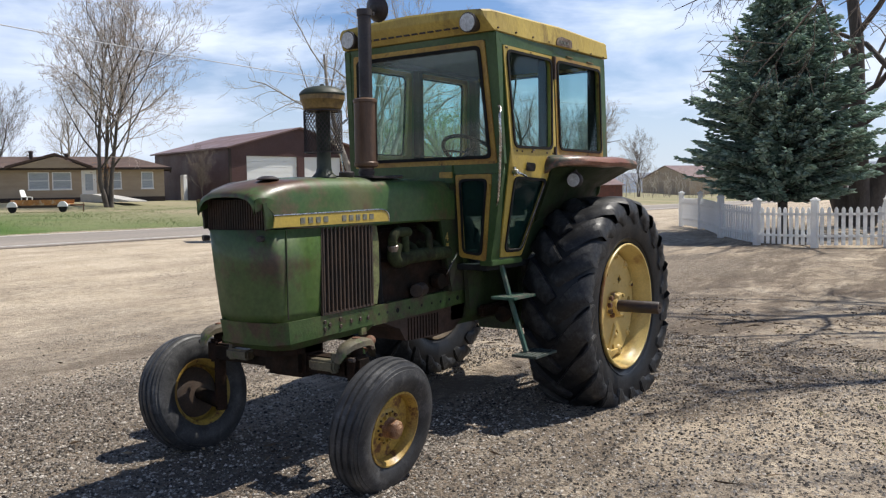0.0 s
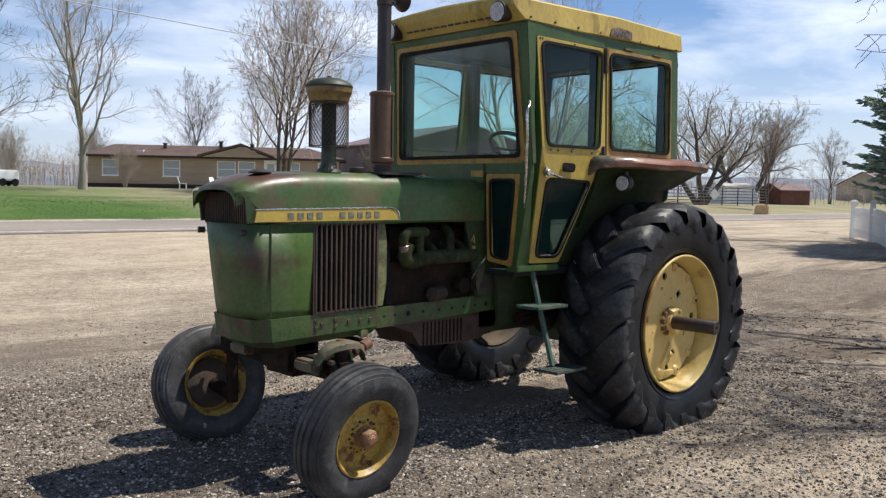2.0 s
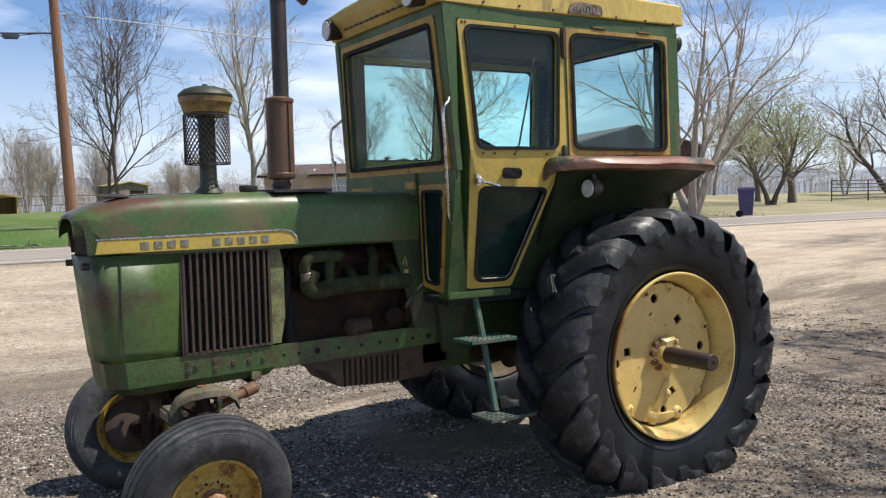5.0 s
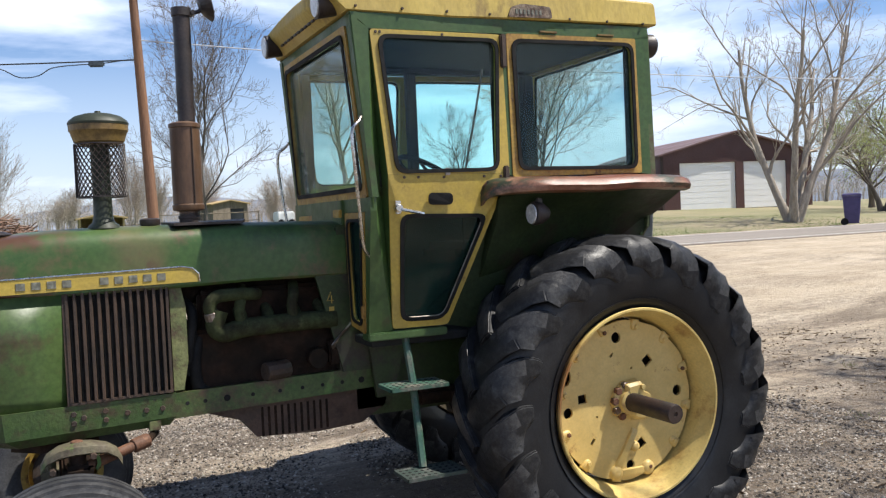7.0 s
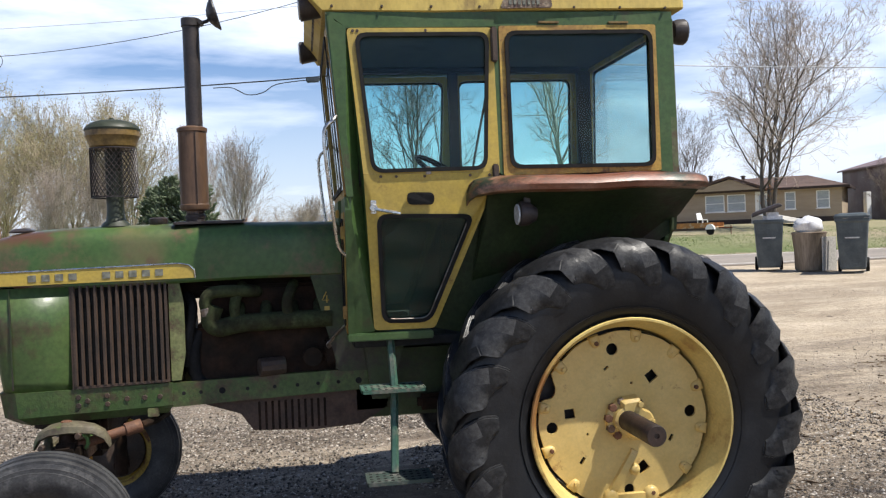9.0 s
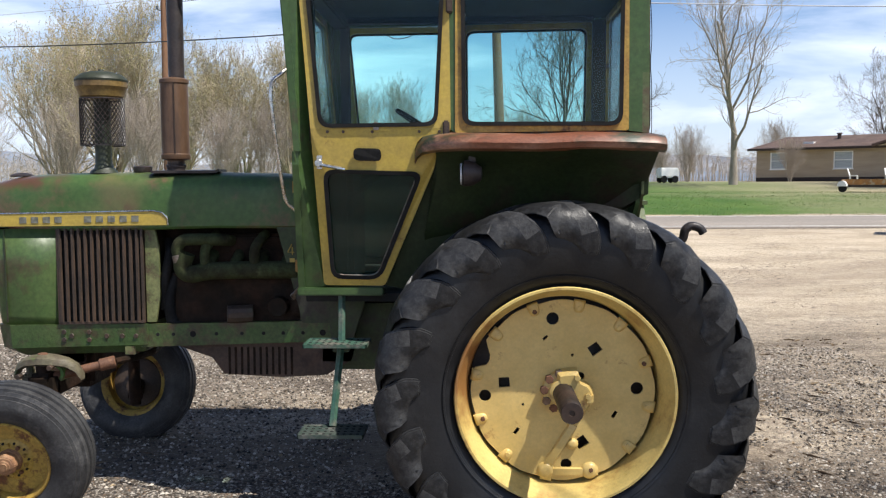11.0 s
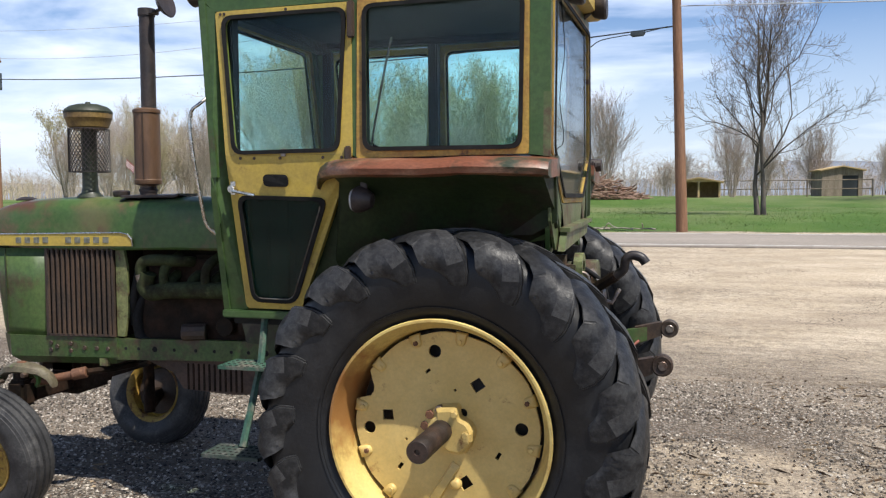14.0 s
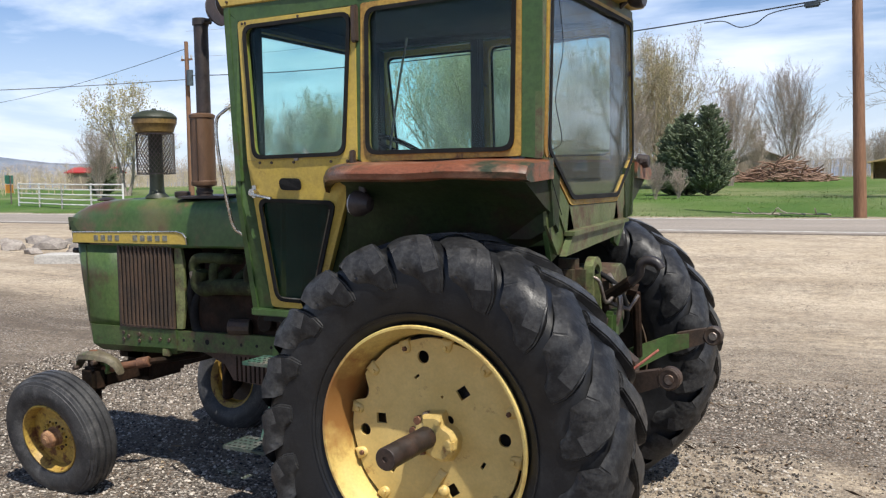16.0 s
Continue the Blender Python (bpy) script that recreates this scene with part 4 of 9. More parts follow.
    HOLES = ((98, 0.314, 0.027, 0, 0), (2, 0.316, 0.027, 0, 0), (-87, 0.322, 0.024, 0, 0), (184, 0.332, 0.026, 0, 0), (53, 0.226, 0.025, 1, 35), (172, 0.252, 0.024, 1, 4), (-70, 0.240, 0.026, 1, 35),
             (108, 0.24, 0.013, 2, 40), (-25, 0.244, 0.016, 2, 60), (-138, 0.265, 0.017, 2, 55), (40, 0.098, 0.018, 0, 0), (75, 0.16, 0.006, 0, 0), (-160, 0.18, 0.006, 0, 0))
    # outline with a bite at the rim, and true holes through the plate
    loops = [[]]
    for k in range(96):
        a = 2 * math.pi * k / 96
        gap = abs((math.degrees(a) - 157 + 180) % 360 - 180)
        loops[0].append((0.390 + 0.003 * math.cos(12 * a) - (0.052 * math.sqrt(max(0.0, 1 - (gap / 8.0) ** 2)) if gap < 8 else 0), a))
    loops[0] = [(r * math.cos(a), r * math.sin(a)) for r, a in loops[0]]
    for ang, r, size, square, spin in HOLES:
        a = radians(ang)
        u0, v0 = r * math.cos(a), r * math.sin(a)
        if square:
            k2 = 0.45 if square == 2 else 0.9
            cs, sn = math.cos(radians(spin)), math.sin(radians(spin))
            loops.append([(u0 + size * (p * cs - q * k2 * sn), v0 + size * (p * sn + q * k2 * cs)) for p, q in ((-1, -1), (1, -1), (0.95, 1), (-0.95, 1))])
        else:
            loops.append([(u0 + size * math.cos(2 * math.pi * k / 18), v0 + size * math.sin(2 * math.pi * k / 18)) for k in range(18)])
    loops.append([(0.047 * math.cos(2 * math.pi * k / 24), 0.047 * math.sin(2 * math.pi * k / 24)) for k in range(24)])
    bm = bmesh.new()
    flat = [p for lp in loops for p in lp]
    fr = [bm.verts.new((-s * p[0], s * (cy + dy), cz + p[1])) for p in flat]
    bk = [bm.verts.new((-s * p[0], s * (cy + dy - 0.014), cz + p[1])) for p in flat]
    for tri in tessellate_polygon([[Vector((*p, 0)) for p in lp] for lp in loops]):
        bm.faces.new([fr[i] for i in tri])
        bm.faces.new([bk[i] for i in tri[::-1]])
    base = 0
    for lp in loops:
        m = len(lp)
        for i in range(m):
            j = (i + 1) % m
            bm.faces.new((fr[base + i], fr[base + j], bk[base + j], bk[base + i]))
        base += m
    disc = part("disc", bm, WHEEL_YELLOW, w, "faded yellow cast wheel centre with round and square holes")
    # plate added in black so the disc's holes look into shade
    bm = bmesh.new()
    revolve(bm, [(0.06, s * (dy - 0.05)), (0.13, s * (dy - 0.055)), (0.398, s * (dy - 0.10)), (0.398, s * (dy - 0.11)), (0.06, s * (dy - 0.08))], (0, s * cy, cz), 40, closed=True)
    part("inner_plate", bm, BLACK_STEEL, disc, "black plate added behind the wheel centre to darken its holes")
    face = s * (cy + dy)
    o = Vector((0, face, cz))
    for k in range(12):
        a = radians(-10.5 + 30 * k)
        c, t = Vector((-s * math.cos(a), 0, math.sin(a))), Vector((s * math.sin(a), 0, math.cos(a)))
        bm = bmesh.new()
        outl = [(0.343, -0.008), (0.348, -0.016), (0.360, -0.022), (0.378, -0.024), (0.398, -0.024), (0.398, 0.024), (0.378, 0.024), (0.360, 0.022), (0.348, 0.016), (0.343, 0.008)]
        pts = [o + c * r + t * u for r, u in outl]
        mid = o + c * 0.37
        loft(bm, [[p - Vector((0, s * 0.012, 0)) for p in pts], [p + Vector((0, s * 0.004, 0)) for p in pts], [mid + (p - mid) * 0.80 + Vector((0, s * 0.011, 0)) for p in pts], [mid + (p - mid) * 0.45 + Vector((0, s * 0.014, 0)) for p in pts]])
        part("rim_pad", bm, WHEEL_YELLOW, disc, smooth=True, angle=60)
        bm = bmesh.new()
        cyl(bm, mid - c * 0.008 + Vector((0, s * 0.010, 0)), mid - c * 0.008 + Vector((0, s * 0.024, 0)), 0.0105, n=6)
        part("rim_bolt", bm, RUST if k % 3 == 1 else WHEEL_YELLOW, disc)
    # slanting rib with a foot and three knobs in the lower part
    spot = lambda u, v, h: Vector((-s * u, face + s * h, cz + v))
    for outline in ([(0.030, -0.140), (0.062, -0.158), (-0.056, -0.352), (-0.098, -0.340)], [(-0.104, -0.336), (0.140, -0.336), (0.128, -0.368), (-0.090, -0.368)]):
        bm = bmesh.new()
        mu, mv = sum(p[0] for p in outline) / 4, sum(p[1] for p in outline) / 4
        loft(bm, [[spot(mu + (u - mu) * k, mv + (v - mv) * k, h) for u, v in outline] for k, h in ((1.04, -0.004), (1.0, 0.006), (0.82, 0.014))])
        part("disc_rib", bm, WHEEL_YELLOW, disc, smooth=True, angle=40)
    for u, v, r in ((-0.071, -0.348, 0.034), (0.117, -0.348, 0.034), (0.043, -0.232, 0.023)):
        bm = bmesh.new()
        loft(bm, [[spot(u + r * k * math.cos(a), v + r * k * math.sin(a), h) for a in [2 * math.pi * q / 14 for q in range(14)]] for k, h in ((1.15, -0.003), (1.02, 0.010), (0.80, 0.018), (0.45, 0.022))])
        part("rib_knob", bm, WHEEL_YELLOW, disc, smooth=True, angle=50)
    # hub clamp and its bolts
    bm = bmesh.new()
    lump = rounded([(-0.03, 0.088), (0.062, 0.098), (0.068, 0.050), (0.108, 0.034), (0.128, 0.0), (0.116, -0.052), (0.082, -0.098), (0.025, -0.092), (-0.01, -0.06)], 0.012, 2)
    mu, mv = 0.05, 0.0
    loft(bm, [[Vector((-s * (mu + (u - mu) * k), face + s * h, cz + mv + (v - mv) * k)) for u, v in lump] for k, h in ((1.08, 0.0), (1.0, 0.020), (0.98, 0.046), (0.84, 0.062))])
    hub = part("hub_clamp", bm, WHEEL_YELLOW, w, "lumpy yellow hub clamp on the axle", smooth=True, angle=30)
    bm = bmesh.new()
    revolve(bm, [(0.046, s * 0.0), (0.088, s * 0.0), (0.086, s * 0.022), (0.062, s * 0.030), (0.060, s * 0.056), (0.046, s * 0.060)], (0, face, cz), 28, closed=True)
    part("hub_ring", bm, WHEEL_YELLOW, hub, smooth=True, angle=30)
    bm = bmesh.new()
    box(bm, *sorted((-s * 0.085, -s * 0.125)), *sorted((face + s * 0.03, face + s * 0.075)), cz - 0.045, cz + 0.005, 0.01)
    part("clamp_lug", bm, WHEEL_YELLOW, hub)
    for k, a in enumerate((0.75, 1.35, 0.10, -0.50, -1.05)):
        bm = bmesh.new()
        p = Vector((s * 0.080 * math.cos(a), face + s * 0.008, cz + 0.080 * math.sin(a)))
        cyl(bm, p, p + Vector((0, s * 0.028, 0)), 0.019, n=6)
        part("hub_bolt", bm, STEEL if k % 2 else RUST, hub)
    for u, v in ((0.055, 0.07), (0.10, -0.01)):
        bm = bmesh.new()
        p = Vector((-s * u, face + s * 0.055, cz + v))
        cyl(bm, p, p + Vector((0, s * 0.022, 0)), 0.014, n=6)
        part("hub_bolt", bm, WHEEL_YELLOW, hub)
    # axle shaft
    bm = bmesh.new()
    revolve(bm, [(0.0, s * -0.30), (0.045, s * -0.30), (0.045, s * 0.365), (0.041, s * 0.372), (0.012, s * 0.372), (0.010, s * 0.366), (0.0, s * 0.366)], (0, face, cz), 24)
    part("axle_shaft", bm, SHAFT, w, "dark rusty axle shaft end", smooth=True, angle=30)
    return w


rear_wheel(1)
rear_wheel(-1)


def front_wheel(s):
    cx, cy, cz = (2.505, 0.678, 0.464) if s > 0 else (2.51, 0.815, 0.465)
    w = thing("front_wheel", "", "")
    w.parent = T
    # the wheels lean out at the top
    c = Vector((cx, s * cy, cz))
    w.matrix_world = Matrix.Translation(c) @ Matrix.Rotation(radians(-9.5 * s), 4, "X") @ Matrix.Rotation(radians(2 * s), 4, "Z") @ Matrix.Scale(0.918, 4) @ Matrix.Translation(-c)
    bm = bmesh.new()
    half = [(0.212, 0.080), (0.224, 0.092), (0.255, 0.106), (0.295, 0.114), (0.328, 0.111), (0.345, 0.103), (0.350, 0.102), (0.351, 0.096), (0.362, 0.092), (0.367, 0.091), (0.368, 0.085), (0.377, 0.078),
            (0.381, 0.076), (0.375, 0.072), (0.375, 0.060), (0.388, 0.056), (0.390, 0.030), (0.380, 0.026), (0.380, 0.016), (0.393, 0.012), (0.394, 0.0)]
    prof = half + [(r, -h) for r, h in half[-2::-1]] + [(0.203, -0.076), (0.203, 0.076)]
    revolve(bm, [(r, h) for r, h in prof], (cx, s * cy, cz), 72, closed=True)
    part("tyre", bm, RUBBER_FRONT, w, "worn ribbed grey-black front tyre", smooth=True, angle=28)
    bm = bmesh.new()
    prof = [(0.222, 0.088), (0.218, 0.096), (0.210, 0.096), (0.205, 0.085), (0.195, 0.07), (0.188, 0.03), (0.186, -0.06), (0.205, -0.085), (0.222, -0.092), (0.222, -0.086), (0.200, -0.05), (0.200, 0.05)]
    revolve(bm, [(r, s * h) for r, h in prof], (cx, s * cy, cz), 48, closed=True)
    rim = part("rim", bm, YELLOW_RUST, w, "rust-speckled yellow rim", smooth=True, angle=35)
    bm = bmesh.new()
    prof = [(0.190, 0.03), (0.175, 0.022), (0.13, 0.012), (0.11, 0.03), (0.075, 0.042), (0.0, 0.045), (0.0, 0.030), (0.07, 0.028), (0.105, 0.015), (0.125, -0.002), (0.19, 0.01)]
    revolve(bm, [(r, s * h) for r, h in prof], (cx, s * cy, cz), 48)
    disc = part("disc", bm, YELLOW_RUST, w, "rusty yellow wheel disc", smooth=True, angle=35)
    for k in range(10):
        a = 2 * math.pi * k / 10 + 0.3
        p = Vector((cx + 0.080 * math.cos(a), s * (cy + 0.036), cz + 0.080 * math.sin(a)))
        bm = bmesh.new()
        cyl(bm, p, p + Vector((0, s * 0.019, 0)), 0.0105, n=6)
        part("wheel_nut", bm, YELLOW_RUST if k % 3 else RUST, disc)
        # black disc for the shade in a small hole
        bm = bmesh.new()
        p = Vector((cx + 0.090 * math.cos(a + 0.31), s * (cy + 0.034), cz + 0.090 * math.sin(a + 0.31)))
        cyl(bm, p, p + Vector((0, s * 0.008, 0)), 0.0065, n=8)
        part("disc_hole", bm, HOLE_SHADE, disc)
    # outer holes too are black discs in place of shade
    for k in range(6):
        a = 2 * math.pi * k / 6 + 0.3
        bm = bmesh.new()
        p = Vector((cx + 0.120 * math.cos(a + 0.5), s * (cy + 0.016), cz + 0.120 * math.sin(a + 0.5)))
        cyl(bm, p, p + Vector((0, s * 0.008, 0)), 0.010, n=8)
        part("disc_hole", bm, HOLE_SHADE, disc)
    bm = bmesh.new()
    revolve(bm, [(0.0, s * -0.03), (0.10, s * -0.03), (0.165, s * -0.012), (0.168, s * 0.002), (0.10, s * -0.012), (0.0, s * -0.012)], (cx, s * cy, cz), 32)
    part("inner_drum", bm, RUST_DARK, w, "dark rusty drum behind the disc", smooth=True, angle=35)
    bm = bmesh.new()
    revolve(bm, [(0.066, s * 0.03), (0.064, s * 0.050), (0.056, s * 0.056), (0.058, s * 0.098), (0.050, s * 0.112), (0.030, s * 0.116), (0.026, s * 0.124), (0.0, s * 0.125)], (cx, s * cy, cz), 8)
    bmesh.ops.bevel(bm, geom=list(bm.edges), offset=0.004, segments=2, affect="EDGES")
    part("hub", bm, HUB_RUST, w, "rusty orange eight-sided hub cap", smooth=True, angle=30)
    return w


front_wheel(1)
front_wheel(-1)


def build_front_axle():
    bm = bmesh.new()
    box(bm, 2.40, 2.52, -0.61, 0.46, 0.69, 0.79, 0.012)
    box(bm, 2.36, 2.56, -0.16, 0.16, 0.66, 0.87, 0.03)
    axle = part("front_axle", bm, GREASE_SHADED, T, "grimy green front axle beam")
    for s in (1, -1):
        bm = bmesh.new()
        sy = 0.47 if s > 0 else 0.63
        cyl(bm, (2.46, s * sy, 0.37), (2.46, s * sy, 0.86), 0.036, 0.034, 14)
        cyl(bm, (2.46, s * sy, 0.418), (2.50, s * (0.665 if s > 0 else 0.80), 0.462), 0.045, 0.038, 14)
        box(bm, 2.40, 2.52, s * sy - 0.055, s * sy + 0.055, 0.67, 0.81, 0.02)
        part("spindle", bm, GREASE_SHADED, axle, "greasy wheel spindle", smooth=True, angle=35)
        ky = 0.47 if s > 0 else 0.63
        bm = bmesh.new()
        rings = []
        for x, y, z, hw, hh in ((2.600, -0.01, 0.800, 0.022, 0.020), (2.575, -0.005, 0.842, 0.036, 0.022), (2.53, 0.0, 0.866, 0.050, 0.024), (2.46, 0.0, 0.876, 0.060, 0.026), (2.40, 0.0, 0.872, 0.050, 0.024), (2.345, -0.012, 0.858, 0.036, 0.022), (2.305, -0.028, 0.828, 0.030, 0.022), (2.285, -0.036, 0.788, 0.026, 0.020)):
            rings.append([Vector((x, s * (ky + y + a), z + b)) for a, b in ((-hw, -hh * 0.6), (-hw * 0.6, -hh), (hw * 0.6, -hh), (hw, -hh * 0.6), (hw * 0.9, hh * 0.5), (hw * 0.45, hh), (-hw * 0.45, hh), (-hw * 0.9, hh * 0.5))])
        loft(bm, rings)
        arm = part("steering_arm", bm, CAST_WORN, axle, "worn curved olive steering arm", smooth=True, angle=40)
        bm = bmesh.new()
        cyl(bm, (2.46, s * ky, 0.87), (2.46, s * ky, 0.905), 0.030, 0.024, 14)
        part("cap_nut", bm, RUST, arm)
        for x, z in ((2.555, 0.80), (2.40, 0.845)):
            bm = bmesh.new()
            cyl(bm, (x, s * (ky + 0.03), z), (x, s * (ky + 0.066), z), 0.014, n=6)
            part("arm_bolt", bm, RUST_DARK, arm)
        bm = bmesh.new()
        tube(bm, [(2.50, s * (ky - 0.02), 0.770), (2.42, s * (ky - 0.035), 0.785), (2.17, s * (ky - 0.14), 0.835)], 0.024, 10, radii=(0.030, 0.024, 0.022))
        cyl(bm, (2.235, s * (ky - 0.115), 0.822), (2.165, s * (ky - 0.143), 0.836), 0.031, n=12)
        part("tie_rod", bm, RUST, axle, "rusty tie rod", smooth=True, angle=40)
        bm = bmesh.new()
        tube(bm, [(2.17, s * (ky - 0.14), 0.835), (2.12, s * 0.16, 0.825), (2.10, 0.0, 0.82)], 0.018, 8)
        part("drag_link", bm, GREASE_SHADED, axle)
        bm = bmesh.new()
        rings = []
        for k in range(9):
            a = math.pi * (k / 8 * 1.5 - 0.25)
            rings.append([Vector((2.42 + 0.052 * math.cos(a) * q, s * (ky - 0.05 + dy), 0.80 + 0.050 * math.sin(a) * q)) for q, dy in ((0.72, -0.035), (1.0, -0.035), (1.0, 0.035), (0.72, 0.035))])
        loft(bm, rings)
        part("axle_clamp", bm, BRIGHT_GREEN, axle, "chipped bright green clamp")
        bm = bmesh.new()
        box(bm, 2.53, 2.60, s * 0.33 - 0.09, s * 0.33 + 0.09, 0.73, 0.79, 0.012)
        cyl(bm, (2.56, s * 0.40, 0.72), (2.56, s * 0.40, 0.83), 0.02, n=8)
        part("beam_clamp", bm, CAST_WORN, axle, "worn axle clamp")
    bm = bmesh.new()
    slab(bm, [(2.72, 0.05), (2.72, -0.05), (2.60, -0.16), (2.40, -0.16), (2.40, 0.16), (2.60, 0.16)], lambda x, y: (x, y, 0.80), (0, 0, 0.06))
    part("pivot_bracket", bm, GREASE_SHADED, axle)


build_front_axle()

# ---- cab ----
def build_cab():
    cab = T
    th = 0.03
    for s in (1, -1):
        # pillars and header of the side
        for name, poly in (("front_pillar", [(1.25, 2.68), (1.160, 2.622), (1.108, 1.96), (1.074, 1.238), (1.19, 1.215), (1.185, 1.86)]),
                           ("header", [(1.25, 2.69), (-0.39, 2.70), (-0.39, 2.636), (1.158, 2.619)]),
                           ("middle_pillar", [(0.487, 2.622), (0.459, 2.63), (0.461, 1.936), (0.48, 1.95)]),
                           ("rear_pillar", [(-0.306, 2.637), (-0.392, 2.665), (-0.392, 1.93), (-0.306, 1.94)])):
            bm = bmesh.new()
            slab(bm, poly, on_side(s), (0, -s * 0.045, 0))
            part(name, bm, CAB_GREEN, cab, "green painted cab post")
        # door
        up_o = [(1.158, 2.617), (0.487, 2.620), (0.480, 1.955), (1.107, 1.958)]
        up_i = [(1.118, 2.588), (0.513, 2.592), (0.545, 1.972), (1.063, 1.968)]
        low_o = [(1.107, 1.957), (0.480, 1.954), (0.792, 1.240), (1.076, 1.243)]
        low_i = [(1.048, 1.772), (0.612, 1.758), (0.815, 1.276), (1.033, 1.280)]
        bm = bmesh.new()
        frame_ring(bm, rounded(up_o, [0.02, 0.02, 0.004, 0.004]), rounded(up_i, 0.05), on_side(s, 0.006), (0, -s * th, 0))
        door = part("door", bm, YELLOW, cab, "yellow cab door with chipped rusty edges")
        bm = bmesh.new()
        frame_ring(bm, rounded(low_o, [0.004, 0.004, 0.02, 0.02]), rounded(low_i, 0.045), on_side(s, 0.006), (0, -s * th, 0))
        part("lower_panel", bm, YELLOW, door)
        # green bands laid over the lower door flanks
        for loop_i, glass in ((up_i, GLASS), (low_i, GLASS_DARK)):
            bm = bmesh.new()
            frame_ring(bm, rounded(inset(loop_i, -0.007), 0.055), rounded(inset(loop_i, 0.011), 0.045), on_side(s, 0.008), (0, s * 0.008, 0))
            part("window_seal", bm, SEAL, door, "black rubber window seal")
            bm = bmesh.new()
            slab(bm, rounded(inset(loop_i, 0.004), 0.045), on_side(s, -0.004), (0, -s * 0.004, 0))
            pane = part("window_pane", bm, glass, door, "tinted window pane")
        bm = bmesh.new()
        inner = inset(low_i, 0.014)
        lp = rounded(inner, 0.04)
        tube(bm, [on_side(s, 0.016)(*p) for p in lp[8:17]], 0.0028, 5)
        part("bright_bead", bm, STEEL, door, "thin worn metal bead")
        bm = bmesh.new()
        slab(bm, rounded([(0.915, 1.872), (0.790, 1.868), (0.790, 1.812), (0.915, 1.816)], 0.025), on_side(s, 0.006), (0, s * 0.004, 0))
        part("handle_recess", bm, SEAL, door, "dark oval hand hole")
        bm = bmesh.new()
        tube(bm, curve_pts([on_side(s, 0.03)(1.068, 1.802), on_side(s, 0.045)(1.04, 1.795), on_side(s, 0.04)(0.95, 1.777)], 4), 0.008, 6)
        cyl(bm, on_side(s, 0.0)(1.068, 1.805), on_side(s, 0.04)(1.068, 1.805), 0.018, n=12)
        box(bm, 1.055, 1.08, s * 0.655 - 0.006, s * 0.655 + 0.006, 1.78, 1.84, 0.002)
        part("latch", bm, CHROME, door, "bright door latch lever")
        for x, z in ((1.03, 1.945), (0.96, 1.944), (0.83, 1.943), (0.62, 1.942), (0.53, 1.942), (1.13, 2.604), (1.11, 2.604), (0.8, 2.606)):
            bm = bmesh.new()
            cyl(bm, on_side(s, 0.004)(x, z), on_side(s, 0.010)(x, z), 0.007, n=8)
            part("screw", bm, RUST_DARK, door)
        for x0, y0, z0, z1 in ((0.47, 0.64, 2.46, 2.62), (0.485, 0.65, 1.86, 1.99)):
            bm = bmesh.new()
            box(bm, x0, x0 + 0.03, s * y0 - 0.014, s * y0 + 0.016, z0, z1, 0.006)
            part("hinge", bm, RUST_DARK, door, "rusty door hinge")
        bm = bmesh.new()
        box(bm, 0.80, 0.824, s * 0.655 - 0.004, s * 0.655 + 0.006, 1.95, 1.985, 0.002)
        part("clip", bm, STEEL, door, "small pale glass clip")
        # rear side window
        fo = [(0.458, 2.628), (-0.305, 2.636), (-0.305, 1.942), (0.461, 1.936)]
        fi = [(0.428, 2.598), (-0.280, 2.606), (-0.272, 1.968), (0.424, 1.972)]
        bm = bmesh.new()
        frame_ring(bm, rounded(fo, 0.012), rounded(fi, 0.05), on_side(s, 0.005), (0, -s * th, 0))
        win = part("side_window", bm, YELLOW_EDGE, cab, "yellow-framed rear side window")
        bm = bmesh.new()
        frame_ring(bm, rounded(inset(fi, -0.006), 0.055), rounded(inset(fi, 0.012), 0.045), on_side(s, 0.007), (0, s * 0.008, 0))
        part("window_seal", bm, SEAL, win)
        bm = bmesh.new()
        slab(bm, rounded(inset(fi, 0.006), 0.045), on_side(s, -0.004), (0, -s * 0.004, 0))
        part("window_pane", bm, GLASS, win)
        for x in (0.22, -0.12):
            bm = bmesh.new()
            box(bm, x - 0.05, x + 0.05, s * 0.632 - 0.006, s * 0.632 + 0.006, 2.640, 2.650, 0.002)
            part("window_hinge", bm, MUSTARD, win)
        # sill lip under the door
        bm = bmesh.new()
        box(bm, 0.80, 1.20, min(s * 0.46, s * 0.555), max(s * 0.46, s * 0.555), 1.195, 1.232, 0.006)
        part("door_sill", bm, CAB_GREEN, cab, "pale worn green sill")
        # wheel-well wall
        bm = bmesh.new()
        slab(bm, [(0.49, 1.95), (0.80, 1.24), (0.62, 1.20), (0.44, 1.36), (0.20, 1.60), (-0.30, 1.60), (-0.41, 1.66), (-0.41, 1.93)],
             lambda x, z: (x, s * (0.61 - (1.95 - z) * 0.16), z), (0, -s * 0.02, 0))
        part("wheel_well", bm, FENDER_SHADE, cab, "green wheel arch panel, darkened for shade")
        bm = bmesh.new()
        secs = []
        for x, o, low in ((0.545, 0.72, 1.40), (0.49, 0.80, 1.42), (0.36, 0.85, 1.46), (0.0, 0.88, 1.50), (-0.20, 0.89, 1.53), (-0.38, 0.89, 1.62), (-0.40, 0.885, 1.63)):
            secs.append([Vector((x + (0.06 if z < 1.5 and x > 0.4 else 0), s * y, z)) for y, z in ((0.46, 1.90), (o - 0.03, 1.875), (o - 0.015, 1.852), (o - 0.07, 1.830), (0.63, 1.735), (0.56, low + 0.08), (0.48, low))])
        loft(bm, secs)
